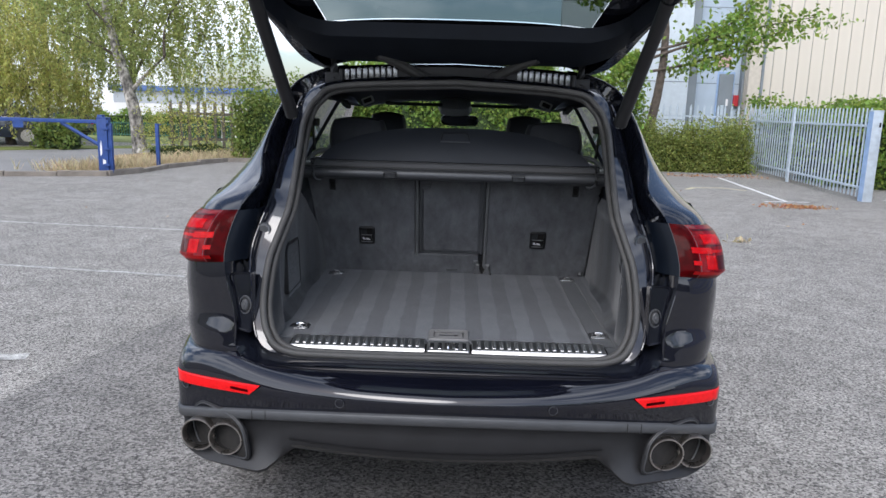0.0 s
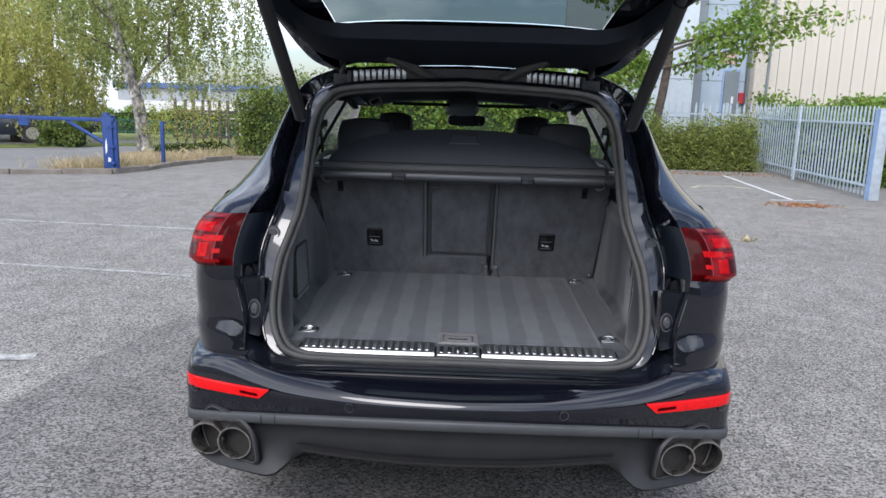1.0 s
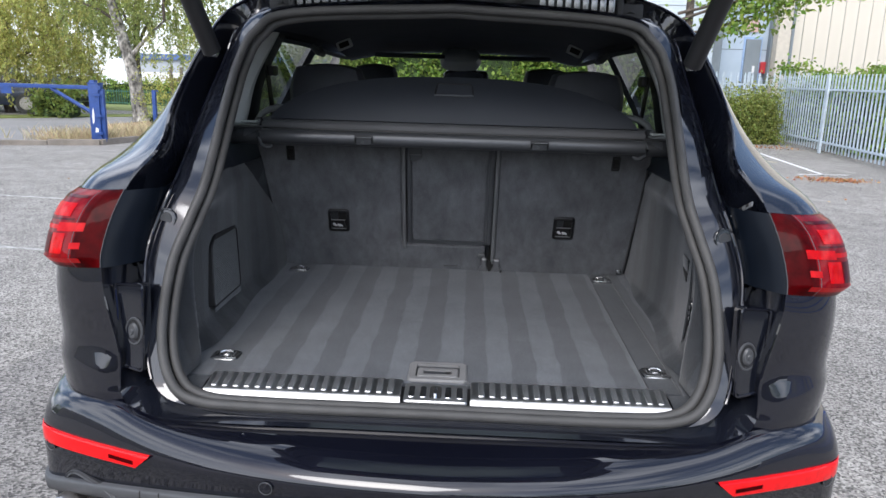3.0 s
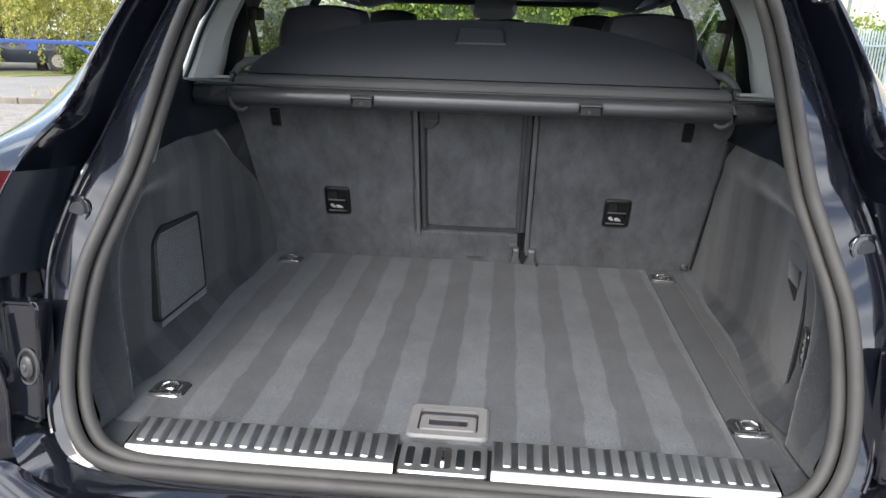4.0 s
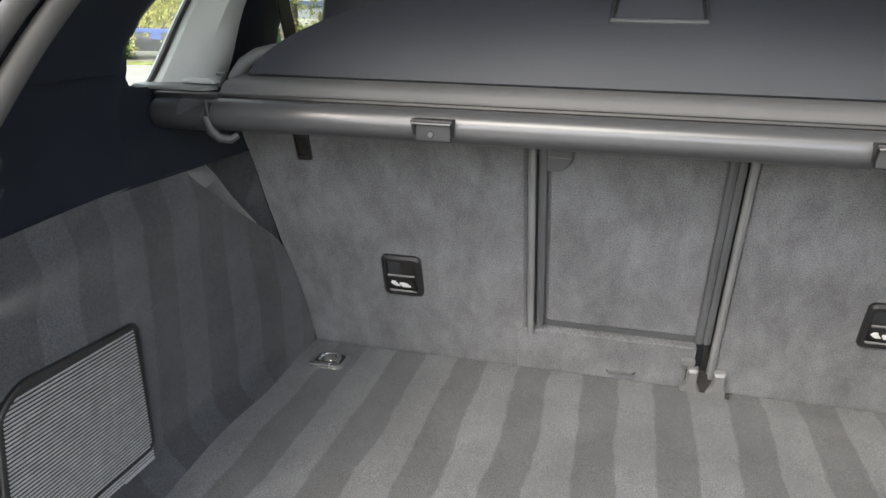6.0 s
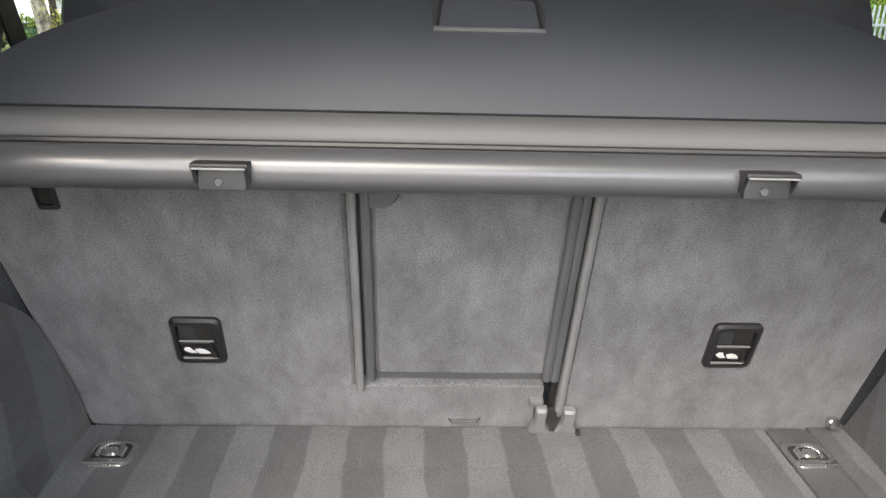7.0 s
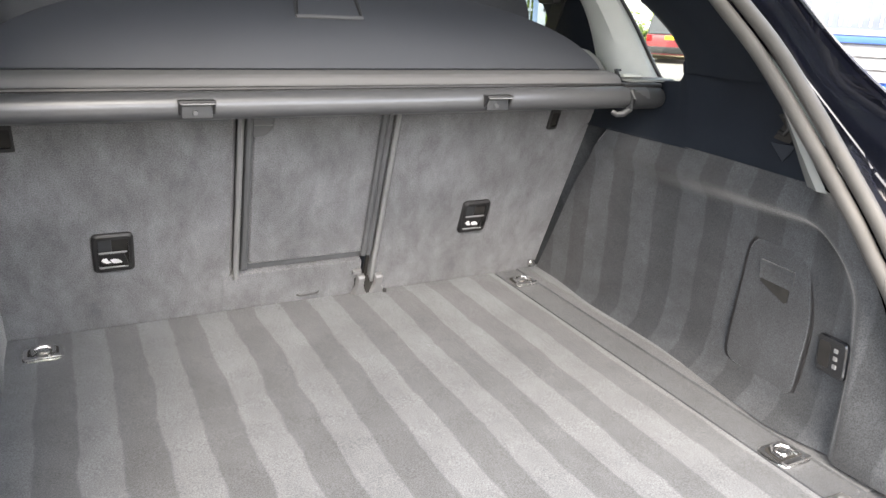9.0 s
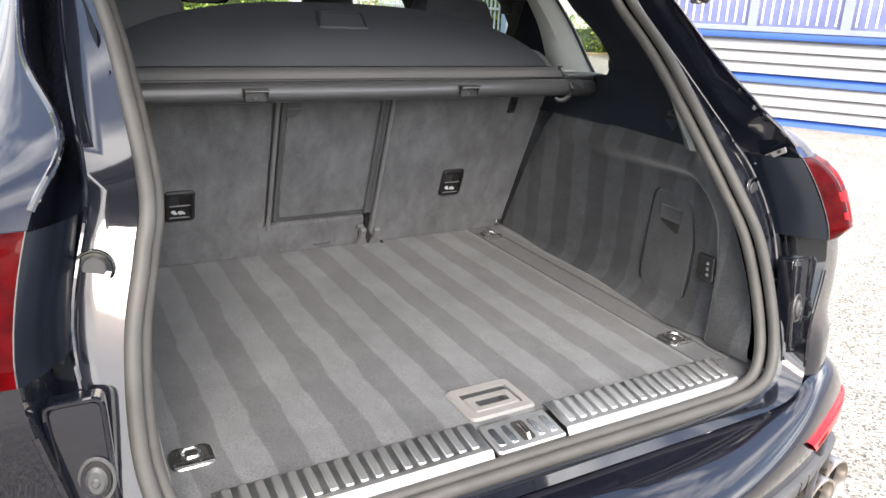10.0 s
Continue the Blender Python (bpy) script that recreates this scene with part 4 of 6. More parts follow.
# pillar trim between opening and quarter window
rear = cat([(.582, .575, 1.340), (.584, .590, 1.366), (.584, .608, 1.392), (.583, .625, 1.417), (.588, .67, 1.445), (.592, .72, 1.48), (.585, .755, 1.515), (.545, .80, 1.59)], 4)
fore = cat([(.673, .898, 1.335), (.672, .903, 1.366), (.674, .928, 1.386), (.676, .954, 1.408), (.672, 1.0, 1.441), (.664, 1.052, 1.475), (.655, 1.09, 1.51), (.61, 1.17, 1.60)], 4)
both_part("upper_pillar_trim", [rear, mid(rear, fore, .3) + np.array((.015, 0, 0)), mid(rear, fore, .7) + np.array((.012, 0, 0)), mid(rear, fore, .95), fore + np.array((.006, .004, 0)), fore + np.array((.10, .03, .0))], TRIM, "dark plastic pillar trim", False)
# lighter strip along the seal
strip_o = cat([(.560, .435, 1.202), (.562, .588, 1.385), (.567, .725, 1.495), (.532, .765, 1.572)], 6) + np.array((-.012, .018, 0))
strip_i = cat([(.590, .492, 1.202), (.597, .60, 1.365), (.598, .745, 1.475), (.552, .80, 1.558)], 6) + np.array((-.006, .016, 0))
both_part("pillar_strip", [strip_o, mid(strip_o, strip_i, .25) + np.array((-.012, .002, 0)), mid(strip_o, strip_i, .75) + np.array((-.012, .004, 0)), strip_i], PILLAR, "grey plastic strip along the seal", False)
# C-pillar trim, its colour made paler for the window light on it
cf = cat([(.692, 1.00, 1.305), (.687, 1.03, 1.34), (.674, 1.12, 1.45), (.62, 1.23, 1.60)], 5)
cb = cat([(.690, 1.17, 1.305), (.685, 1.19, 1.34), (.672, 1.24, 1.45), (.62, 1.33, 1.60)], 5)
both_part("c_pillar_trim", [cf + np.array((.045, .012, 0)), cf + np.array((.010, .0, 0)), cf + np.array((-.002, .008, 0)), mid(cf, cb, .3) - np.array((.020, 0, 0)), mid(cf, cb, .7) - np.array((.014, 0, 0)), cb, cb + np.array((.12, 0, 0))], PILLAR2, "grey plastic pillar trim, paler for the window light", False)
# dark door frame behind it
dfr = cat([(.700, 1.18, 1.290), (.696, 1.20, 1.34), (.684, 1.25, 1.45), (.63, 1.335, 1.60)], 5)
both_part("door_frame_trim", [dfr, mid(dfr, dfr + np.array((.012, .19, 0)), .3) - np.array((.008, 0, 0)), mid(dfr, dfr + np.array((.012, .19, 0)), .8) - np.array((.008, 0, 0)), dfr + np.array((.012, .19, 0)), dfr + np.array((.07, .20, 0))], TRIM, "dark rear door frame trim", False)
for s in (1, -1):
    gk = [Vector((s * (p[0] + .030), p[1] + .004, p[2])) for p in cf[::-1]] + [Vector((s * .712, y, 1.309)) for y in (.98, .94, .915)]
    part("window_gasket", tube("window_gasket", gk, .005, 6), BLACKP, car)
    # seat belt and its guide
    part("seat_belt", box(.004, .046, .30, .001, 1), BLACKP, car, "", pose(s * .655, 1.32, 1.46, 22, 0, 0))
    part("belt_guide", box(.03, .07, .035, .008, 2, (s * .648, 1.345, 1.475)), BLACKP, car)
    hk = part("bag_hook", slab("bag_hook", [(-.018, -.020), (.010, -.026), (.020, -.010), (.016, .012), (.004, .024), (-.016, .018), (-.004, .004)], .003), SOOTSHADE, car, "black bag hook in a recess", facing(s * .611, .590, 1.277, -s, -.25, 0))
    part("hook_tab", slab("hook_tab", [(-.022, -.028), (.022, -.028), (.004, -.058)], .0025, .001), TRIM, hk)
    part("hook_arm", tube("hook_arm", [(-.004, .018, .002), (.006, .014, .014), (.010, .0, .016), (.004, -.010, .014), (-.006, -.008, .012)], .0045, 8), BLACKP, hk)
both_part("inner_wall", [[(.72, y, .70) for y in (.72, 1.3, 2.0, 3.3)], [(.74, y, 1.24) for y in (.72, 1.3, 2.0, 3.3)], [(.85, y, 1.235) for y in (.80, 1.3, 2.0, 3.3)]], TRIM, "", True)

# ---- tie-downs
def tie_down(x, y, deep):
    z = floor_z(y)
    base = part("tie_down", slab("tie_down", rounded(.070, deep, .016, 5), .004, .002), CHROME, car, "chromed lashing eye in a dark plate in the boot floor", pose(x, y, z - .001, 1.3, 0, 0))
    # shade in the eye's well, laid on as a black plate
    part("eye_well", slab("eye_well", rounded(.052, deep - .016, .010, 5), .0046), SOOTSHADE, base)
    part("eye_lip", box(.060, .011, .006, .003, 2, (0, -deep / 2 + .007, .006)), CHROME, base, "bright chrome lip")
    part("eye_ring", tube("eye_ring", [(-.017, -deep * .22, .005), (-.018, deep * .10, .007), (-.008, deep * .28, .008), (.008, deep * .28, .008), (.018, deep * .10, .007), (.017, -deep * .22, .005)], .0042, 8), CHROME, base)
    part("eye_block", slab("eye_block", rounded(.026, deep * .36, .008, 4), .008, .003), CHROME, base, "", pose(0, deep * .02, .0005))


for x, y, deep in ((.527, .418, .060), (-.527, .418, .060), (.527, 1.195, .062), (-.524, 1.192, .062)):
    tie_down(x, y, deep)

# ---- floor handle
fh = part("floor_handle", slab("floor_handle", rounded(.140, .108, .012, 5), .007, .004, 0, rounded(.104, .070, .006, 5)), HANDLEP, car, "grey recessed floor handle", pose(0, .368, floor_z(.368) - .001, 1.3, 0, 0))
# plate, slot floor and hole are darkened to draw the shallow recess's shade
part("handle_plate", slab("handle_plate", rounded(.104, .070, .006, 5), .0012), ENDCAP, fh)
part("handle_grip", slab("handle_grip", rounded(.098, .050, .006, 5), .0055, .0025, 0, rounded(.068, .022, .004, 5)), HANDLEP, fh, "", pose(0, -.007, .001))
part("finger_slot", slab("finger_slot", rounded(.068, .022, .004, 5), .0030), ENDCAP, fh, "", pose(0, -.007, .0))
part("slot_hole", slab("slot_hole", rounded(.012, .010, .003, 3), .0036), SOOTSHADE, fh, "", pose(.024, -.004, .0))

# ---- loading sill: polished plate with dark grip ribs
def sill(s):
    x0, x1 = .078, .520
    prof = [(.312, .7855), (.300, .787), (.255, .7785), (.237, .7775), (.234, .7755), (.221, .7565), (.219, .750)]
    rows = [[(s * x, y, z) for x in np.linspace(x0, x1, 12)] for y, z in prof]
    pl = part("sill_plate", sheet("sill_plate", rows, flip=s > 0, angle=20), BRUSHED, car, "polished steel loading sill with dark ribs")
    bed = [[(s * x, y, z) for x in (x0 + .004, x1 - .004)] for y, z in ((.308, .7868), (.300, .7876), (.252, .7790), (.246, .7782))]
    part("rib_bed", sheet("rib_bed", bed, flip=s > 0), PADM, pl, "dark ribbed grip pads")
    n = 17
    pitch = (x1 - x0 - .018) / n
    me = slab("rib", rounded(pitch * .56, .058, .003, 3), .0044, .0016)
    for i in range(n):
        part("rib", me, BRUSHED, pl, m=pose(s * (x0 + .012 + pitch * (i + .5)), .277, .7815, 10.5, 0, 0))


sill(1)
sill(-1)
# wide plastic sill under the plates
sp_rows = [[(x, y, z) for x in np.linspace(-.528, .528, 12)] for y, z in ((.37, .772), (.32, .772), (.29, .770), (.25, .765), (.230, .752), (.212, .742))]
part("sill_base", sheet("sill_base", sp_rows, flip=False), BLACKP, car, "black plastic sill")
for s in (1, -1):
    cr = [[(s * x, y, z) for x in (.528, .57, .612)] for y, z in ((.40, .776), (.33, .777), (.28, .776), (.250, .772), (.232, .762), (.214, .748))]
    part("sill_corner", sheet("sill_corner", cr, flip=s > 0), CARPET_PLAIN, car)
stk = part("striker_plate", slab("striker_plate", rounded(.142, .075, .006, 4), .008, .003), BRUSHED, car, "polished striker plate", pose(0, .262, .771, 8, 0, 0))
for i in (-2, -1, 1, 2):
    part("rib", slab("rib", rounded(.014, .045, .004, 3), .0095, .001), CHROME, stk, m=pose(.026 * i + (.002 if i > 0 else -.002), 0, 0))
# the slot's shade, laid over the plate in near-black
part("striker_slot", slab("striker_slot", rounded(.026, .050, .006, 4), .0088), SOOTSHADE, stk)
part("striker_bar", tube("striker_bar", [(0, -.022, .006), (0, -.016, .012), (0, .010, .012), (0, .018, .006)], .004, 8), CHROME, stk)

# ==== the car: rear seats from behind ====
def seat_y(z):
    return 1.277 - .36 * (z - .80)


ST = math.degrees(math.atan(.36))  # lean


def on_seat(x, z, lift=0.0):
    """A pose on the seat's back: x to the right, y up along the back, z out of it."""
    n = Vector((0, -1, -.36)).normalized()
    u = Vector((0, -.36, 1)).normalized()
    r = Matrix((Vector((1, 0, 0)), u, n)).transposed().to_4x4()
    return Matrix.Translation(Vector((x, seat_y(z), z)) + n * lift) @ r


def seat_panel(name, x0, x1, z0, z1, material, label="", lift=0.0, r=.012, depth=.05, edge=.008):
    L = (z1 - z0) * math.sqrt(1 + .36 ** 2)
    me = slab(name, rounded(x1 - x0, L, r, 5), depth, edge, -depth)
    return part(name, me, material, car, label, on_seat((x0 + x1) / 2, (z0 + z1) / 2, lift))


for x0, x1, lo_x, hi_x in ((-.632, -.166, -.592, -.650), (.152, .632, .620, .650)):
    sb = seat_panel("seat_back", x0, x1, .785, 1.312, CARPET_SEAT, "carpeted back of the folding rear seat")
    # outer edge slants outwards towards the top, with a softly rounded border
    xm = (x0 + x1) / 2
    for v in sb.data.vertices:
        k = (v.co.x + xm - (x0 if x0 > 0 else x1)) / ((x1 - x0) if x0 > 0 else (x0 - x1))
        edge_x = lo_x + (hi_x - lo_x) * min(1, max(0, (v.co.y + .27) / .45))
        inner_x = x0 if x0 > 0 else x1
        v.co.x = inner_x + (edge_x - inner_x) * k - xm
seat_panel("seat_back_lower", -.184, .122, .785, .889, CARPET_SEAT, "", .0008, .004, .05, .0015)
seat_panel("hatch_frame", -.160, .138, .885, 1.335, FRAMEP, "", -.012, .01)
seat_panel("through_hatch", -.138, .128, .905, 1.335, CARPET_SEAT, "carpeted load-through hatch", -.004, .012)
for x, zz in ((-.160, .882), (.150, .84)):
    part("edge_rail", tube("edge_rail", [(x, seat_y(zz) - .004, zz), (x, seat_y(1.33) - .004, 1.33)], .0062, 8), GREYP, car, "grey edge rail between the seat backs")
# black strip drawing the shade between the seat backs
part("seat_gap", box(.010, .5, .006, .002, 1), SOOTSHADE, car, "", on_seat(.141, 1.06, -.014))
hc = part("hatch_catch", slab("hatch_catch", rounded_poly([(-.020, .045), (-.020, -.030), (.006, -.028), (.022, -.012), (.024, .045)], .008, 4), .010, .004), FRAMEP, car, "grey hatch catch", on_seat(-.121, 1.226, -.003))
part("catch_edge", box(.036, .0025, .003, .001, 1, (.002, -.002, .0105)), GREYP, hc)
for x in (-.1435, .1225, .1345):
    part("hatch_strip", tube("hatch_strip", [(x, seat_y(.905) - .001, .905), (x, seat_y(1.33) - .001, 1.33)], .007, 8), FRAMEP, car)
for s in (1, -1):
    rl = part("seat_release", slab("seat_release", rounded(.072, .088, .010, 5), .009, .004, 0, rounded(.054, .068, .006, 5)), BLACKP, car, "black recessed seat release handle", on_seat(s * .388, .978))
    part("release_well", slab("release_well", rounded(.054, .068, .006, 5), .0012), SOOTSHADE, rl)
    part("well_cheek", slab("well_cheek", [(-.026, .002), (-.002, .002), (-.002, .030), (-.026, .030)], .0040, .001), ENDCAP, rl)
    part("release_lever", box(.044, .034, .006, .002, 2), BLACKP, rl, "", pose(-.004, -.014, .0035, 15, 0, 0))
    part("lever_wedge", slab("lever_wedge", [(.017, .002), (.026, -.030), (.017, -.030)], .0085, .001), BLACKP, rl)
    # paler grey strips painted in as highlights along lever and well
    part("lever_glint", box(.050, .0035, .003, .001, 1, (-.001, .0045, .0090)), GREYP, rl)
    part("well_glint", box(.050, .0032, .0025, .0005, 1, (-.001, -.0315, .0070)), GREYP, rl)
    for gm in ([(-.019, .002), (-.016, .008), (-.010, .008), (-.007, .001), (-.002, -.006), (-.010, -.007), (-.015, -.003)], [(-.003, .003), (.004, .005), (.011, .002), (.016, -.004), (.017, -.008), (.002, -.008), (-.002, -.002)]):
        part("seat_symbol", slab("seat_symbol", gm, .001), WHITEP, rl, "white seat symbol", pose(-.003, -.016, .0066, 15, 0, 0))
    sl = part("tether_slot", slab("tether_slot", rounded(.026, .050, .004, 4), .006, .002, 0, rounded(.018, .034, .003, 4)), BLACKP, car, "black tether anchor slot", on_seat(s * .532, 1.213))
    part("slot_well", slab("slot_well", rounded(.018, .034, .003, 4), .002), SOOTSHADE, sl)
part("carpet_loop", tube("carpet_loop", [(-.025, -.003, -.002), (-.021, 0, .007), (.019, .002, .007), (.024, 0, -.002)], .0022, 8), SATIN, car, "small bright wire loop", on_seat(.003, .818, .002))
# shade between the hinge covers, as a black strip
part("hinge_gap", box(.064, .004, .050, .002, 1, (.143, 1.262, .818)), SOOTSHADE, car)
for x, w, h in ((.121, .034, .072), (.165, .038, .066)):
    hv = part("hinge_cover", slab("hinge_cover", rounded_poly([(-.5 * w, -.5 * h), (.5 * w, -.5 * h), (.5 * w, -.22 * h), (.26 * w, .06 * h), (.26 * w, .5 * h), (-.26 * w, .5 * h), (-.26 * w, .06 * h), (-.5 * w, -.22 * h)], .0035, 3), .014, .004), HINGEP, car, "pale grey seat hinge cover", on_seat(x, .822, .006))
part("hinge_end", box(.008, .010, .022, .003, 2, (.182, 1.252, .798)), BLACKP, car)
part("hinge_tab", box(.022, .012, .012, .003, 2), HINGEP, car, "", on_seat(.112, .862, .004))
part("hinge_arm", box(.010, .070, .012, .004, 2), HINGEP, car, "", on_seat(.152, .862, .002))
part("seat_knob", box(.020, .016, .020, .007, 3, (.598, 1.262, .818)), CHROME, car, "small bright knob")

# ==== the car: luggage cover ====
cas = part("cover_cassette", tube("cover_cassette", [(-.628, .960, 1.2805), (-.60, .960, 1.2805), (.60, .960, 1.2805), (.628, .960, 1.2805)], .0255, 28, True, squash=.86), CASSETTE, car, "dark roller cassette of the luggage cover")
for s in (1, -1):
    part("end_cap", tube("end_cap", [(s * .578, .960, 1.279), (s * .580, .960, 1.279), (s * .640, .962, 1.2785), (s * .666, .963, 1.278), (s * .674, .963, 1.278), (s * .677, .963, 1.278)], [.0262, .0272, .0270, .0264, .024, .017], 24, True, squash=.86), ENDCAP, cas)
    part("end_strap", tube("end_strap", [(s * .580, .936, 1.298), (s * .581, .928, 1.280), (s * .576, .932, 1.260), (s * .566, .938, 1.250), (s * .553, .944, 1.248), (s * .545, .950, 1.254)], [.004, .0048, .0050, .0050, .0045, .0035], 10, squash=1.3), ENDCAP, cas)
    part("slot_mouth", box(.100, .030, .011, .005, 2, (s * .626, .968, 1.3025)), BLACKP, cas)
    # shelf and end clip get paler plastic, standing for reflected window light
    part("end_shelf", slab("end_shelf", rounded(.125, .055, .012, 4), .005, .002), PILLAR, cas, "", pose(s * .662, .992, 1.3095))
    # hooked lever at the rail's end, with a flat pad behind
    part("end_lever", tube("end_lever", [(s * .588, .984, 1.312), (s * .588, .998, 1.324), (s * .594, 1.008, 1.330), (s * .608, 1.012, 1.330)], [.0045, .0050, .0045, .003], 10, squash=.7), BLACKP, cas)
    part("end_clip", box(.050, .024, .006, .003, 3, (s * .630, 1.006, 1.3195)), PILLAR2, cas)
    # catch: screwed plate under an overhanging lip with cheeks
    ct = part("clip", box(.046, .010, .021, .003, 2, (s * .263, .934, 1.2755)), ENDCAP, cas, "black cassette catch")
    part("clip_lip", box(.054, .020, .0050, .002, 2, (s * .263, .929, 1.2905)), BLACKP, ct)
    part("lip_edge", box(.050, .0022, .0022, .0008, 1, (s * .263, .9185, 1.2880)), GREYP, ct)
    for q in (1, -1):
        ck = slab("clip_cheek", [(-.010, .008), (.010, .008), (.010, -.006), (.002, -.012)], .004, .001)
        part("clip_cheek", ck, BLACKP, ct, "", Matrix(((0, 0, 1, s * .263 + q * .0245 - .002), (1, 0, 0, .930), (0, 1, 0, 1.283), (0, 0, 0, 1))))
    part("clip_screw", slab("clip_screw", [(.0046 * math.cos(a * .524), .0048 * math.sin(a * .524)) for a in range(12)], .003, .001), SATIN, ct, "", facing(s * .263 - .003, .930, 1.2735, 0, -1, 0))
# front rail: rounded nose, groove, then the vinyl
prof = [(.995, 1.296), (.978, 1.298), (.970, 1.302), (.970, 1.306), (.975, 1.308), (.979, 1.311), (.984, 1.317), (.993, 1.3225), (1.004, 1.3250), (1.018, 1.3265), (1.034, 1.3280)]
rail_rows = [[(x, y, z) for x in np.linspace(-.585, .585, 14)] for y, z in prof]
part("cover_rail", sheet("cover_rail", rail_rows, flip=True, angle=50), RAILP, car, "dark end rail of the luggage cover")
part("rail_lip", tube("rail_lip", [(-.585, .9705, 1.3035), (.585, .9705, 1.3035)], .0042, 8), BLACKP, cas)
part("rail_groove", box(1.165, .014, .006, .002, 1, (0, .984, 1.298)), BLACKP, cas)


def cover_pt(x, f):
    """Cover flap standing up from its rail: f from the rail to its arched upper edge."""
    t = min(1.0, abs(x) / .566)
    top = 1.3275 + .1385 * max(0.0, 1 - t ** 2.6) ** .62
    z = 1.3275 + (top - 1.3275) * f
    h = (z - 1.3275) / .1385
    return (x, 1.033 + .114 * h - .005 * math.sin(min(1, h) * math.pi), z)


cxs = [.566 * math.sin(a) for a in np.linspace(-math.pi / 2, math.pi / 2, 61)]
cov = [[cover_pt(x, f) for x in cxs] for f in np.linspace(0, 1, 18)]
cvr = part("luggage_cover", sheet("luggage_cover", cov, flip=True, thick=.006), VINYL, car, "dark vinyl luggage cover flap with a grip")
part("cover_hem", tube("cover_hem", [cov[-1][i] for i in range(len(cxs))], .0045, 8), VINYL, cvr)
part("cover_stitch", tube("cover_stitch", [(x, 1.0335, 1.3290) for x in np.linspace(-.56, .56, 20)], .0016, 6), SOOTSHADE, cvr)
gtilt = math.degrees(math.atan2(.132, .104))
gp = Vector((0, 1.043 + .104 * .73 - .0115, 1.334 + .132 * .73))
grip = part("cover_grip", slab("cover_grip", rounded_poly([(-.056, .022), (-.063, -.024), (.063, -.024), (.056, .022)], .008, 4), .003, .001), VINYL, cvr, "black-framed grip plate on the cover", Matrix.Translation(gp) @ pose(0, 0, 0, gtilt + 4, 0, 0))
part("grip_bar", box(.126, .006, .007, .002, 2, (0, -.023, .005)), FRAMEP, grip)
part("grip_frame", tube("grip_frame", [(x * .96, y * .94, .004) for x, y in rounded_poly([(-.056, .022), (-.063, -.024), (.063, -.024), (.056, .022)], .008, 4)] + [(-.0515 * .96, .022 * .94, .004)], .0026, 8), BLACKP, grip)
for s in (1, -1):
    part("grip_post", tube("grip_post", [(s * .061, -.021, .004), (s * .060, .006, .004), (s * .054, .021, .004), (s * .040, .024, .003)], .0022, 6), ENDCAP, grip)
    # padded seat shoulders beside the cover, coloured pale for the window light
    part("seat_shoulder", tube("seat_shoulder", [(s * .640, 1.095, 1.300), (s * .632, 1.10, 1.318), (s * .618, 1.108, 1.339), (s * .597, 1.115, 1.353), (s * .572, 1.122, 1.360), (s * .545, 1.135, 1.362)], [.006, .009, .0105, .0105, .010, .008], 12), PILLAR, car, "edge of the seat shoulder, pale for the window light")

# ==== the car: cabin ====
def cushion(name, sx, sy, sz, material, parent, m, label="", k=3):
    bm = bmesh.new()
    bmesh.ops.create_cube(bm, size=1)
    bmesh.ops.subdivide_edges(bm, edges=bm.edges[:], cuts=5, use_grid_fill=True)
    for v in bm.verts:
        p = v.co * 2
        q = Vector((p.x * math.sqrt(1 - p.y ** 2 / 2 * .55 - p.z ** 2 / 2 * .55 + .1 * p.y ** 2 * p.z ** 2), p.y * math.sqrt(1 - p.x ** 2 / 2 * .55 - p.z ** 2 / 2 * .55 + .1 * p.x ** 2 * p.z ** 2), p.z * math.sqrt(1 - p.x ** 2 / 2 * .55 - p.y ** 2 / 2 * .55 + .1 * p.x ** 2 * p.y ** 2)))
        v.co = Vector((q.x * sx / 2, q.y * sy / 2, q.z * sz / 2))
    return part(name, bm, material, parent, label, m)


for x in (-.45, .45):
    cushion("rear_seat", .40, .16, .60, LEATHER, car, pose(x, 1.47, 1.12, -18, 0, 0), "dark leather rear seat")
    cushion("headrest", .27, .13, .20, LEATHER, car, pose(x, 1.36, 1.405, -10, 0, 0), "dark leather headrest")
    cushion("seat_cushion", .50, .52, .18, LEATHER, car, pose(x, 1.75, .78, 4, 0, 0))
for x in (-.40, .40):
    cushion("front_seat", .48, .17, .60, LEATHER, car, pose(x, 2.40, 1.08, -16, 0, 0), "dark leather front seat")
    cushion("headrest", .22, .11, .22, LEATHER, car, pose(x, 2.26, 1.415, -8, 0, 0), "dark leather headrest")
    cushion("seat_cushion", .50, .52, .18, LEATHER, car, pose(x, 2.72, .78, 4, 0, 0))
cushion("dashboard", 1.48, .50, .34, BLACKP, car, pose(0, 3.30, .98), "dark dashboard")
for s in (1, -1):
    part("sun_visor", box(.36, .14, .02, .008, 2, (s * .27, 2.66, 1.575)), LINER, car, "dark sun visor", pose(0, 0, 0))
    part("grab_handle", tube("grab_handle", [(s * .585, 1.72, 1.575), (s * .565, 1.74, 1.55), (s * .565, 1.84, 1.548), (s * .585, 1.86, 1.573)], .011, 8), PILLAR, car, "grey grab handle")
con = cushion("overhead_console", .22, .16, .085, PILLAR2, car, pose(-.01, 2.74, 1.562, -20, 0, 0), "grey overhead console")
mir = cushion("rear_view_mirror", .25, .03, .075, BLACKGLOSS, car, pose(.02, 2.80, 1.478, 8, 0, -8), "oval rear-view mirror")
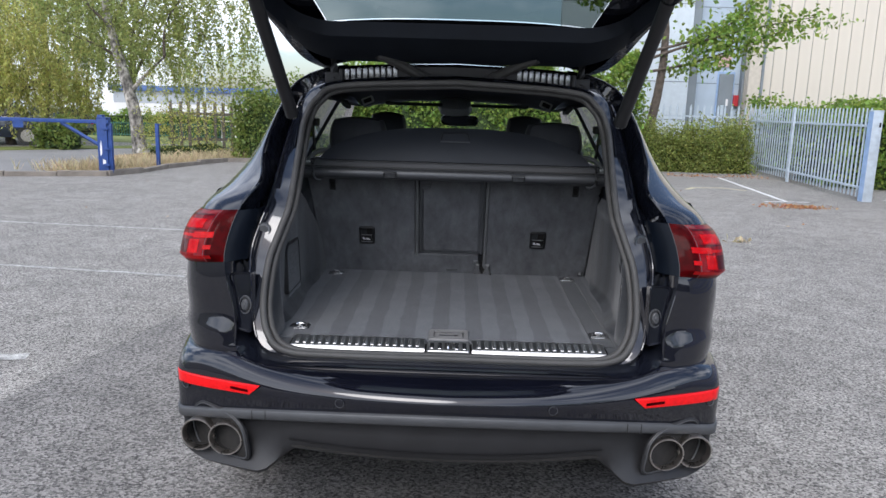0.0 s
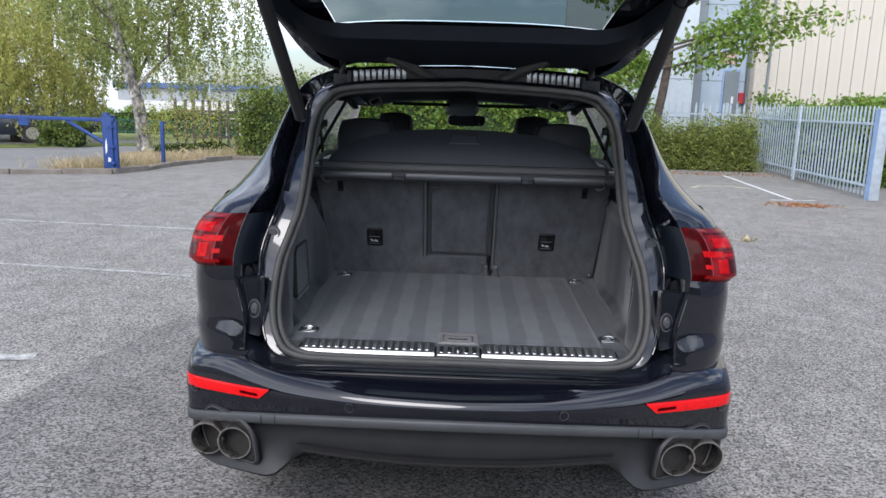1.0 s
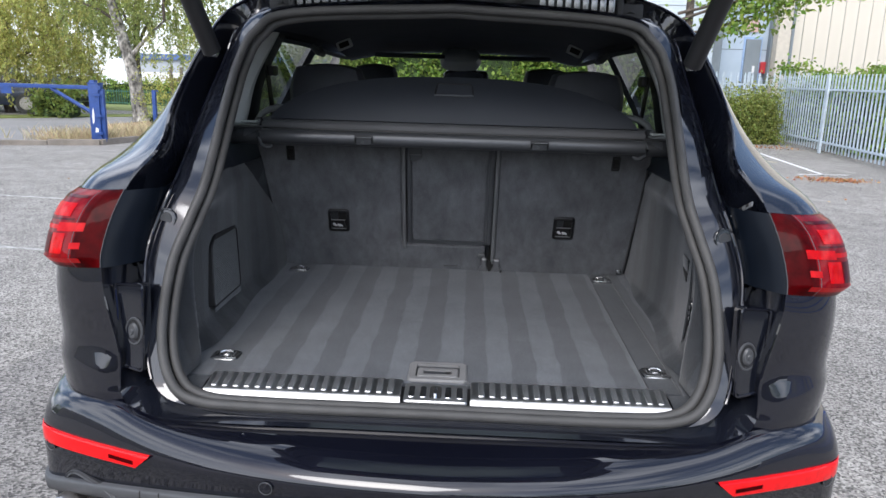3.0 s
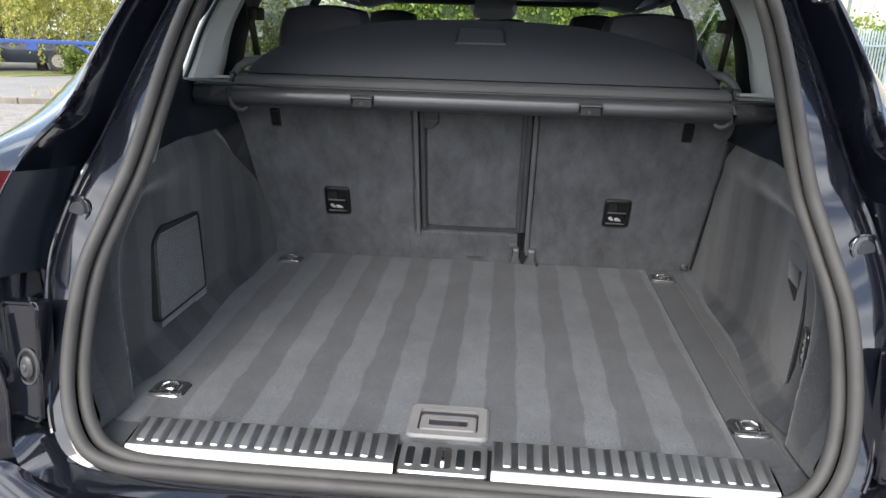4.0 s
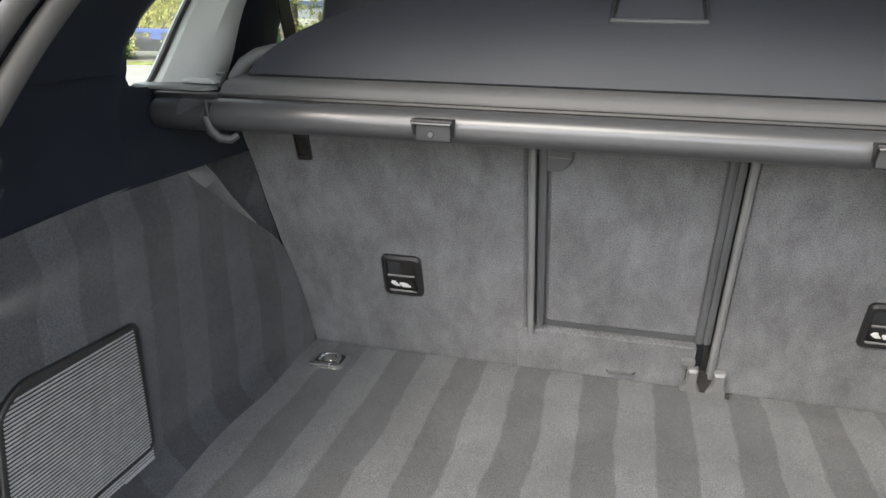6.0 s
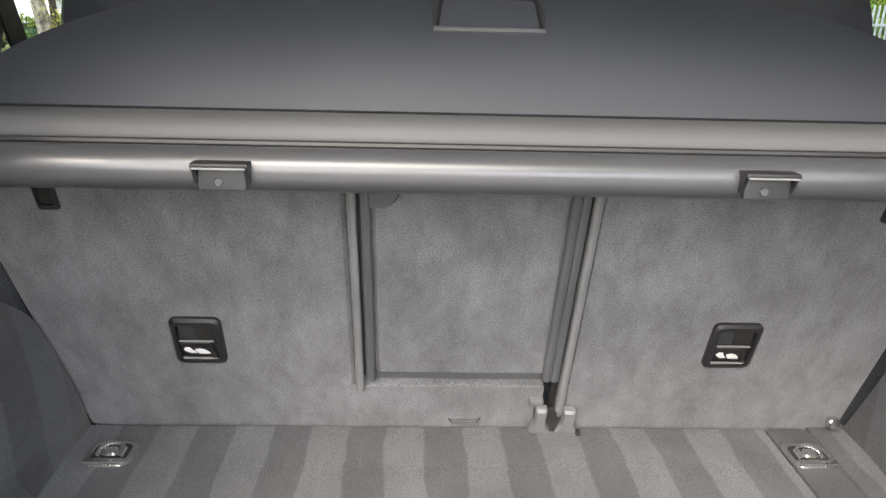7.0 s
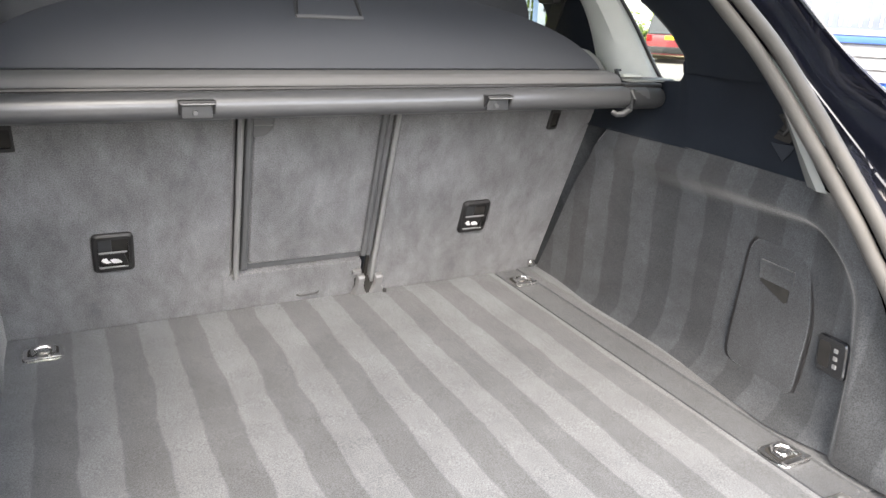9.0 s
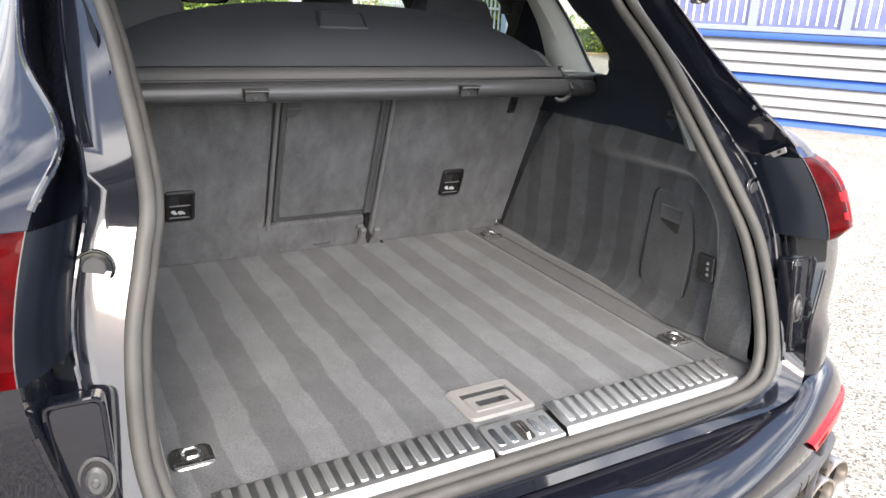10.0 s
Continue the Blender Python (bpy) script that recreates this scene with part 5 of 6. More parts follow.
part("mirror_stem", tube("mirror_stem", [(.02, 2.82, 1.49), (.02, 2.86, 1.56)], .012, 8), BLACKP, mir, m=Matrix.Identity(4) @ pose(.02, 2.80, 1.478, 8, 0, -8).inverted())
part("mirror_glass", slab("mirror_glass", [(x * .111, y * .031) for x, y in [(math.cos(a * math.pi / 12), math.sin(a * math.pi / 12)) for a in range(24)]], .001), mat("mirror", (.8, .8, .8), .02, metal=1.0), mir, "", facing(0, -.0165, 0, 0, -1, .0))
for s in (1, -1):
    ch = part("coat_hook", box(.060, .022, .034, .006, 2), PILLAR2, car, "pale coat hook under the roof lining", pose(s * .445, 1.66, 1.582, 0, s * 22, 0))
    part("hook_recess", box(.040, .004, .020, .002, 1, (0, -.011, 0)), SOOTSHADE, ch)
rc = part("cabin_floor", box(1.44, 2.6, .04, .01, 1, (0, 2.5, .52)), CARPET_PLAIN, car)

# ==== the yard ====
rng = np.random.default_rng(7)
ASPHALT = mat("asphalt", (0.222, 0.210, 0.191), 0.88, vary=0.10, vscale=0.55, grain=0.0, bump=0.0)


def asphalt_detail(m):
    """Pale stone chips in dark binder, patches and faint stains."""
    n, l = m.node_tree.nodes, m.node_tree.links
    b = n["Principled BSDF"]
    src = b.inputs["Base Color"].links[0].from_socket
    tc = n.new("ShaderNodeTexCoord")
    v = n.new("ShaderNodeTexVoronoi")
    v.inputs["Scale"].default_value = 105
    l.new(tc.outputs["Object"], v.inputs["Vector"])
    sep = n.new("ShaderNodeSeparateColor")
    l.new(v.outputs["Color"], sep.inputs["Color"])
    r = n.new("ShaderNodeMapRange")
    r.inputs["From Min"].default_value, r.inputs["From Max"].default_value = 0.0, 1.0
    r.inputs["To Min"].default_value, r.inputs["To Max"].default_value = 0.22, 1.80
    l.new(sep.outputs["Red"], r.inputs["Value"])
    big = n.new("ShaderNodeTexNoise")
    big.inputs["Scale"].default_value, big.inputs["Detail"].default_value = 3.5, 8
    l.new(tc.outputs["Object"], big.inputs["Vector"])
    r2 = n.new("ShaderNodeMapRange")
    r2.inputs["From Min"].default_value, r2.inputs["From Max"].default_value = 0.3, 0.7
    r2.inputs["To Min"].default_value, r2.inputs["To Max"].default_value = 0.82, 1.15
    l.new(big.outputs["Fac"], r2.inputs["Value"])
    mu = n.new("ShaderNodeMath")
    mu.operation = "MULTIPLY"
    l.new(r.outputs["Result"], mu.inputs[0])
    l.new(r2.outputs["Result"], mu.inputs[1])
    vm = n.new("ShaderNodeVectorMath")
    vm.operation = "SCALE"
    l.new(src, vm.inputs[0])
    l.new(mu.outputs[0], vm.inputs["Scale"])
    l.new(vm.outputs["Vector"], b.inputs["Base Color"])
    bp = n.new("ShaderNodeBump")
    bp.inputs["Strength"].default_value, bp.inputs["Distance"].default_value = 0.7, 0.006
    l.new(v.outputs["Distance"], bp.inputs["Height"])
    l.new(bp.outputs["Normal"], b.inputs["Normal"])


asphalt_detail(ASPHALT)
ROADM = mat("road_asphalt", (0.21, 0.205, 0.20), 0.9, vary=0.12, vscale=0.8, grain=0.25, gscale=60)
PATCH = mat("asphalt_patch", (0.165, 0.156, 0.145), 0.88, vary=0.08, vscale=0.9)
asphalt_detail(PATCH)
FRESH = mat("white_line_paint", (0.62, 0.62, 0.60), 0.75, vary=0.2, vscale=10, grain=0.2, gscale=70)
LINE = mat("worn_line_paint", (0.34, 0.335, 0.315), 0.8, vary=0.45, vscale=14, grain=0.35, gscale=90)
KERBM = mat("kerb_concrete", (0.21, 0.185, 0.155), 0.9, vary=0.2, vscale=5, grain=0.2, gscale=80, bump=0.3, bscale=60)
LAWN = mat("mown_grass", (0.16, 0.19, 0.045), 0.95, vary=0.25, vscale=1.3, grain=0.3, gscale=40, bump=0.5, bscale=30)
DRYSOIL = mat("dry_verge", (0.30, 0.22, 0.12), 0.95, vary=0.3, vscale=2.5, grain=0.3, gscale=50, bump=0.5, bscale=40)
GALV = mat("galvanised_steel", (0.50, 0.57, 0.63), 0.5, metal=0.15, vary=0.14, vscale=9, rvary=0.2)
BLUEP = mat("blue_gate_paint", (0.018, 0.055, 0.21), 0.45, vary=0.2, vscale=9, rvary=0.2)
PALEBLUE = mat("pale_blue_paint", (0.30, 0.42, 0.62), 0.5, vary=0.12, vscale=8)
BARE = mat("bare_scratched_metal", (0.72, 0.72, 0.72), 0.5, vary=0.2, vscale=30)
CREAM = mat("cream_cladding", (0.62, 0.57, 0.48), 0.6, vary=0.06, vscale=1.5, stretch=(1, 1, .1))
GREYBLUE = mat("grey_blue_cladding", (0.42, 0.50, 0.58), 0.55, vary=0.06, vscale=1.5)
DARKGREY = mat("dark_grey_cladding", (0.20, 0.23, 0.25), 0.55, vary=0.08, vscale=2)
BARK = mat("birch_bark", (0.25, 0.235, 0.21), 0.9, vary=0.9, vscale=4.2, grain=0.75, gscale=13, bump=0.8, bscale=18, stretch=(1, 1, .6))
BARKD = mat("dark_bark", (0.10, 0.08, 0.065), 0.9, vary=0.4, vscale=10, bump=0.5, bscale=30)
WOODG = mat("weathered_wood", (0.13, 0.115, 0.095), 0.9, vary=0.25, vscale=8, stretch=(4, 4, .5))


def ground_z(y):
    return -.04 * (y - 24) if y > 24 else 0.0


gy = [-150, -60, -20, -5, 0, 6, 12, 18, 24, 26, 30, 40, 50, 60, 80, 100, 130, 200, 400]
gx = [-220, -100, -50, -30, -20, -10, 0, 10, 20, 30, 50, 100, 220]
tagged(part("ground", sheet("ground", [[(x, y, ground_z(y)) for x in gx] for y in gy], flip=True), ASPHALT), "grey worn asphalt yard with scattered light aggregate", "ground", kind="structure")


def flat(name, outline, material, lift, label, category, kind="structure", thick=0.0):
    """A thin layer with the given outline laid on the ground."""
    v = [(x, y, ground_z(y) + lift) for x, y in outline]
    n = len(v)
    f = [tuple(range(n))]
    if thick:
        v += [(x, y, ground_z(y) + lift - thick) for x, y in outline]
        f += [(i, i + n, (i + 1) % n + n, (i + 1) % n) for i in range(n)]
    me = mesh_of(name, v, f, False)
    return tagged(part(name, me, material), label, category, kind=kind)


def wobbly(pts, amount, step=.25):
    """An outline with uneven edges."""
    out = []
    for i, p in enumerate(pts):
        q = pts[(i + 1) % len(pts)]
        L = math.dist(p, q)
        k = max(1, int(L / step))
        for j in range(k):
            t = j / k
            out.append((p[0] + (q[0] - p[0]) * t + rng.normal() * amount, p[1] + (q[1] - p[1]) * t + rng.normal() * amount))
    return out


def stripe(a, b, w, label="worn white parking line on the asphalt", material=LINE):
    d = Vector((b[0] - a[0], b[1] - a[1])).normalized()
    n = Vector((-d.y, d.x)) * w / 2
    flat("parking_line", wobbly([(a[0] + n.x, a[1] + n.y), (a[0] - n.x, a[1] - n.y), (b[0] - n.x, b[1] - n.y), (b[0] + n.x, b[1] + n.y)], .007, .12), material, .004, label, "road marking")


stripe((-10.5, 7.27), (-3.0, 6.64), .06)
stripe((-8.0, 4.98), (-2.40, 4.285), .06)
stripe((-3.4, 1.98), (-2.55, 2.12), .11, "short worn white dash on the asphalt")
for a, b, w in (((6.29, 11.76), (6.80, 16.95), .09), ((5.85, 11.74), (6.75, 11.86), .07), ((8.55, 12.6), (12.5, 11.2), .09)):
    stripe(a, b, w, "white parking line on the asphalt", FRESH)
flat("asphalt_patch", wobbly([(-2.02, 3.08), (-2.30, 1.50), (-2.9, -2.2), (-3.4, -6), (1.6, -6), (1.0, 2.3)], .01, .3), PATCH, .003, "slightly darker resurfaced asphalt with a visible seam", "asphalt patch")
flat("chalk_mark", [(4.9, 13.6), (5.2, 14.05), (5.9, 14.2), (6.3, 13.75), (6.25, 13.68), (5.85, 14.08), (5.25, 13.95), (5.0, 13.58)], mat("faded_yellow_paint", (.50, .46, .30), .9, vary=.3, vscale=9), .004, "faded yellow paint marks on the asphalt", "road marking")

# road, verges and kerb beyond the gate
flat("road", [(-60, 12.4), (-8.82, 12.1), (-7.9, 12.75), (-8.2, 14.5), (-9.4, 17.4), (-8.6, 20.4), (-6.5, 21.5), (0, 22.0), (0, 23.6), (-7.0, 23.6), (-11.0, 20.8), (-13.3, 18.3), (-60, 18.0)], ROADM, .006, "pale grey access road behind the gate", "road")
flat("lawn", [(-60, 18.02), (-13.3, 18.32), (-11.0, 20.82), (-7.0, 23.62), (0, 23.62), (0, 46), (-60, 46)], LAWN, .03, "mown green verge beyond the road", "lawn", thick=.03)
flat("dry_verge", wobbly([(-8.5, 12.35), (-7.2, 12.72), (-6.85, 14.75), (-6.15, 17.2), (-5.2, 17.6), (-5.2, 20.8), (-6.5, 21.4), (-8.55, 20.3), (-9.3, 17.4), (-8.15, 14.5)], .03, .3), DRYSOIL, .05, "verge of dry straw-coloured grass and soil", "verge", thick=.05)
flat("dry_verge", wobbly([(14.0, 20.6), (22.5, 20.2), (24, 22.5), (14.0, 22.9)], .03, .3), DRYSOIL, .03, "verge of dry orange grass by the far fence", "verge", thick=.03)
kp = [(-9.9, 11.85), (-8.82, 12.02), (-7.95, 12.33), (-7.08, 12.62), (-6.80, 13.6), (-6.68, 14.7), (-6.40, 16.0), (-6.05, 17.12), (-5.2, 17.5), (-4.0, 17.6), (-1.0, 17.5)]
kerb = thing("kerb", "low worn concrete kerb along the yard's edge", "kerb", kind="structure")
ki = 0
for a, b in zip(kp[:-1], kp[1:]):
    L = math.dist(a, b)
    k = max(1, round(L / .9))
    ang = math.degrees(math.atan2(b[1] - a[1], b[0] - a[0]))
    me_src = box(L / k - .012, .125, .16, .012, 2)
    me = bpy.data.meshes.new("kerb_stone")
    me_src.to_mesh(me)
    me_src.free()
    for i in range(k):
        t = (i + .5) / k
        part("kerb_stone", me, KERBM, kerb, m=pose(a[0] + (b[0] - a[0]) * t, a[1] + (b[1] - a[1]) * t + .04, .02 + .008 * rng.normal(), 0, rng.normal() * 1.0, ang + rng.normal() * .6))


# ---- leaves
def leaf_mat(name, color, vary=.45, trans=.45):
    m = bpy.data.materials.new(name)
    m.use_nodes = True
    n, l = m.node_tree.nodes, m.node_tree.links
    b = n["Principled BSDF"]
    b.inputs["Roughness"].default_value = .55
    g = n.new("ShaderNodeNewGeometry")
    h = n.new("ShaderNodeHueSaturation")
    h.inputs["Color"].default_value = (*color, 1)
    r1 = n.new("ShaderNodeMapRange")
    r1.inputs["To Min"].default_value, r1.inputs["To Max"].default_value = .47, .53
    r2 = n.new("ShaderNodeMapRange")
    r2.inputs["To Min"].default_value, r2.inputs["To Max"].default_value = 1 - vary, 1 + vary
    w = n.new("ShaderNodeMath")
    w.operation = "FRACT"
    w2 = n.new("ShaderNodeMath")
    w2.operation = "MULTIPLY"
    w2.inputs[1].default_value = 17.3
    l.new(g.outputs["Random Per Island"], w2.inputs[0])
    l.new(w2.outputs[0], w.inputs[0])
    l.new(g.outputs["Random Per Island"], r1.inputs["Value"])
    l.new(w.outputs[0], r2.inputs["Value"])
    l.new(r1.outputs["Result"], h.inputs["Hue"])
    l.new(r2.outputs["Result"], h.inputs["Value"])
    l.new(h.outputs["Color"], b.inputs["Base Color"])
    t = n.new("ShaderNodeBsdfTranslucent")
    l.new(h.outputs["Color"], t.inputs["Color"])
    x = n.new("ShaderNodeMixShader")
    x.inputs["Fac"].default_value = trans
    o = n["Material Output"]
    l.new(b.outputs["BSDF"], x.inputs[1])
    l.new(t.outputs["BSDF"], x.inputs[2])
    l.new(x.outputs["Shader"], o.inputs["Surface"])
    return m


BIRCHL = leaf_mat("birch_leaves", (.29, .33, .10))
WILLOWL = leaf_mat("willow_leaves", (.42, .42, .115))
HEDGEL = leaf_mat("hedge_leaves", (.19, .25, .058))
MIXEDL = leaf_mat("mixed_hedge_leaves", (.25, .29, .075), .55)
BRIGHTL = leaf_mat("bright_leaves", (.21, .31, .055))
DRYL = leaf_mat("dry_grass_blades", (.50, .42, .26), .35, .2)
LITTER = leaf_mat("fallen_leaves", (.36, .17, .07), .4, .1)


def leaves(name, pts, size, droop=.3, aspect=1.7):
    """One mesh of many small folded leaves at the points given."""
    p = np.array(pts, float)
    n = len(p)
    d = rng.normal(size=(n, 3))
    d[:, 2] -= droop * 2
    d /= np.linalg.norm(d, axis=1)[:, None]
    s = np.cross(d, rng.normal(size=(n, 3)))
    s /= np.linalg.norm(s, axis=1)[:, None]
    k = size * rng.uniform(.6, 1.35, size=(n, 1))
    nrm = np.cross(d, s)
    a = p
    b = p + d * k * .5 * aspect + s * k * .5 + nrm * k * .12
    c = p + d * k * aspect
    e = p + d * k * .5 * aspect - s * k * .5 + nrm * k * .12
    v = np.stack([a, b, c, e], 1).reshape(-1, 3)
    f = np.arange(4 * n).reshape(n, 4)
    me = bpy.data.meshes.new(name)
    me.vertices.add(4 * n)
    me.vertices.foreach_set("co", v.ravel())
    me.loops.add(4 * n)
    me.loops.foreach_set("vertex_index", f.ravel())
    me.polygons.add(n)
    me.polygons.foreach_set("loop_start", np.arange(0, 4 * n, 4))
    me.update(calc_edges=True)
    me.validate()
    return me


def clumps(n_clump, per, centre, radii, spread, flat_z=1.0, shell=.55):
    """Points in many clumps spread through an ellipsoid, denser towards its skin."""
    out = []
    for _ in range(n_clump):
        d = rng.normal(size=3)
        d /= np.linalg.norm(d)
        r = shell + (1 - shell) * rng.random() ** .6
        c = np.array(centre) + d * np.array(radii) * r
        out.append(c + rng.normal(size=(per, 3)) * spread * np.array((1, 1, flat_z)))
    return np.concatenate(out)


def limb(p0, p1, r0, r1, bend=.3, k=7, n=8, name="limb"):
    p0, p1 = Vector(p0), Vector(p1)
    L = (p1 - p0).length
    o = Vector(rng.normal(size=3)) * L * bend * .2
    pts, rs = [], []
    for i in range(k):
        t = i / (k - 1)
        pts.append(p0.lerp(p1, t) + o * math.sin(math.pi * t))
        rs.append(r0 + (r1 - r0) * t)
    return pts, rs


def curtains(n, x, y, z, length, per, spread):
    """Hanging strings of leaves, as on a birch or willow: tops within the ranges given."""
    out = []
    for _ in range(n):
        t = np.array((rng.uniform(*x), rng.uniform(*y), rng.uniform(*z)))
        L = rng.uniform(*length)
        q = rng.random(per) ** .8
        s = t + np.stack([rng.normal(size=per) * spread, rng.normal(size=per) * spread, -q * L], 1)
        out.append(s)
    return np.concatenate(out)


# birch
birch = thing("birch_tree", "silver birch with white patched bark and thin hanging foliage", "tree", pose(-9.3, 19.4, 0))
tp = cat([(0, 0, -.1), (-.05, 0, .5), (-.12, 0, 1.2), (-.38, .0, 2.3), (-.68, .05, 3.4), (-.85, .1, 4.4), (-.75, .2, 6.5)], 5)
tr = np.interp(np.linspace(0, 1, len(tp)), [0, .06, .3, .7, 1], [.27, .21, .18, .12, .05])
tk = part("trunk", tube("trunk", tp, tr, 14), BARK, birch, "white and dark patched birch bark")
for a, b, r in (((-.2, 0, 1.75), (.95, -.3, 2.75), .07), ((.95, -.3, 2.75), (2.2, -.2, 5.0), .045), ((-.5, 0, 2.7), (-2.2, .1, 3.4), .05), ((-.7, 0, 3.5), (1.6, .4, 6.2), .05), ((-.7, 0, 3.6), (-2.6, .5, 6.0), .05), ((-.8, .1, 4.6), (-.2, -1.2, 7.0), .04)):
    pts, rs = limb(a, b, r, r * .35)
    part("limb", tube("limb", pts, rs, 7), BARK if r > .06 else BARKD, birch)
cr = [clumps(260, 52, (-.3, .2, 5.0), (3.0, 2.2, 2.5), .17, .9, .35), curtains(120, (.6, 3.6), (-1.2, 1.5), (3.0, 6.0), (.8, 2.4), 80, .05), curtains(80, (-2.6, .4), (-1.2, 1.5), (3.2, 6.0), (.6, 1.7), 75, .05)]
part("crown", leaves("crown", np.concatenate(cr), .050, .5), BIRCHL, birch, "thin yellow-green birch foliage")


def willow(x, y, h, w, n, low, mtl, label):
    t = thing("weeping_tree", label, "tree", pose(x, y, ground_z(y)), group="trees round the yard")
    pts, rs = limb((0, 0, -.1), (.15, 0, h * .6), .16, .07)
    part("trunk", tube("trunk", pts, rs, 10), BARKD, t)
    for _ in range(5):
        a = rng.uniform(0, 6.28)
        pts, rs = limb((.05, 0, h * rng.uniform(.3, .55)), (w * .7 * math.cos(a), w * .7 * math.sin(a), h * rng.uniform(.7, .95)), .07, .02)
        part("limb", tube("limb", pts, rs, 6), BARKD, t)
    c = [clumps(int(n * .45), 90, (0, 0, h * .66), (w, w, h * .40), .2, .8, .4)]
    k = int(n)
    for _ in range(k):
        a, r = rng.uniform(0, 6.28), w * math.sqrt(rng.random()) * 1.02
        top = h * (.95 - .45 * (r / w) ** 2) * rng.uniform(.5, 1.0)
        L = min(top - low, rng.uniform(.5, 1.5))
        m = 80
        q = rng.random(m)
        c.append(np.stack([r * math.cos(a) + rng.normal(size=m) * .05, r * math.sin(a) + rng.normal(size=m) * .05, top - q * L], 1))
    part("crown", leaves("crown", np.concatenate(c), .044, .8, 2.4), mtl, t)
    return t


willow(-14.4, 21.5, 4.6, 2.7, 300, .35, WILLOWL, "drooping yellow-green tree beside the road")
willow(-18.5, 22.5, 5.5, 3.0, 260, .4, WILLOWL, "drooping yellow-green tree beside the road")
willow(-16.2, 26.5, 9.0, 3.6, 300, 2.0, BIRCHL, "tall thin-leaved tree behind the road")
willow(-21.5, 27, 9.5, 4.0, 260, 1.5, BIRCHL, "tall thin-leaved tree behind the road")
willow(-27, 20, 8.0, 4.0, 220, .6, WILLOWL, "drooping yellow-green tree beside the road")
willow(-14.05, 30.0, 8.5, 2.8, 200, 1.8, BIRCHL, "tall thin-leaved tree behind the road")


COREM = mat("hedge_core_green", (.035, .060, .016), .95, vary=.6, vscale=9, grain=.5, gscale=40, bump=.6, bscale=20)


def bush(x0, x1, y0, y1, h, n, mtl, size=.075, name="hedge", label="dense green hedge", wild=.10, core_h=.9):
    """A clipped or shaggy hedge with uneven top, made of many leaves over a solid dark green core."""
    t = thing(name, label, "hedge", pose((x0 + x1) / 2, (y0 + y1) / 2, 0), group="hedges round the yard")
    w, d = x1 - x0, y1 - y0
    p = []
    n_c = n // 22
    for _ in range(n_c):
        f = rng.random()
        u, v = rng.uniform(-.5, .5), rng.uniform(-.5, .5)
        top = h * (1 + .10 * math.sin(u * w * 2.1) + .07 * math.sin(u * w * 5.3 + 1) + rng.normal() * wild * .3)
        if f < .55:
            q = (u * w, -d / 2 * (1 + .12 * math.sin(u * w * 3.1)) + abs(rng.normal()) * .12, top * rng.random() ** .8)
        elif f < .9:
            q = (u * w, v * d, top - abs(rng.normal()) * .10)
        else:
            q = (math.copysign(w / 2, u) + rng.normal() * .08, v * d, top * rng.random())
        p.append(np.array(q) + rng.normal(size=(22, 3)) * .10)
    p = np.concatenate(p)
    p[:, 2] = np.abs(p[:, 2])
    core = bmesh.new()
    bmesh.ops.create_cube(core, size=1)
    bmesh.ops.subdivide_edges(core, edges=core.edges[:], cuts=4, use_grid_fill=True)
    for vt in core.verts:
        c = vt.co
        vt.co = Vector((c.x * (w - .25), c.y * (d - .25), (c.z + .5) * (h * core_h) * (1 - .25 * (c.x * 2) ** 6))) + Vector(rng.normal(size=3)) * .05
    part("dark_core", core, COREM, t)
    part("foliage", leaves("foliage", p, size, .1, 1.5), mtl, t)
    return t


bush(-6.0, -2.9, 17.7, 19.6, 1.75, 15000, HEDGEL, .058, wild=.5, label="shaggy green hedge behind the kerb")
bush(-3.0, 5.0, 18.2, 20.2, 2.7, 32000, BRIGHTL, label="tall green hedge in front of the parked car")
bush(5.0, 8.12, 18.4, 19.6, .92, 30000, MIXEDL, .042, wild=1.0, core_h=.80, label="green hedge in front of the steel fence")
bush(8.9, 10.5, 14.8, 17.6, 1.78, 7000, BRIGHTL, label="overgrown green hedge behind the steel fence")
bush(9.2, 14.2, 19.8, 22.0, 1.85, 10000, BRIGHTL, label="overgrown green hedge behind the steel fence")
bush(-28, -6.0, 47.5, 49.5, 1.6, 8000, BRIGHTL, .12, label="clipped hedge behind the far railings").location.z = -1.0
bush(-12.5, -11.4, 19.6, 20.4, .8, 1500, HEDGEL, label="small dark shrub on the verge")
bush(-19.5, -15.2, 19.2, 20.6, .9, 4500, HEDGEL, label="low dark shrubs under the trees")
bush(15.2, 21.5, 21.6, 22.4, .95, 3200, BRIGHTL, .075, wild=.9, label="rough green growth by the fence")

# dry grass tufts on the verge
gp = []
for _ in range(620):
    t = rng.random()
    b = np.array([(-7.75, 12.85), (-7.1, 13.0), (-6.9, 14.9), (-6.2, 17.4), (-5.4, 17.9)])
    s = t * 4
    i = min(3, int(s))
    q = b[i] + (b[i + 1] - b[i]) * (s - i) + np.array((-abs(rng.normal()) * .55, abs(rng.normal()) * .5))
    gp.append(q)
vv, ff = [], []
for q in gp:
    for _ in range(7):
        a = rng.uniform(0, 6.28)
        h = rng.uniform(.05, .30)
        x, y = q + rng.normal(size=2) * .06
        dx, dy = rng.normal(size=2) * h * .35
        w = .006
        b0 = len(vv)
        vv += [(x - w * math.cos(a), y - w * math.sin(a), .03), (x + w * math.cos(a), y + w * math.sin(a), .03), (x + dx * .5 + w * .7 * math.cos(a), y + dy * .5 + w * .7 * math.sin(a), .03 + h * .6), (x + dx, y + dy, .03 + h)]
        ff.append((b0, b0 + 1, b0 + 2, b0 + 3))
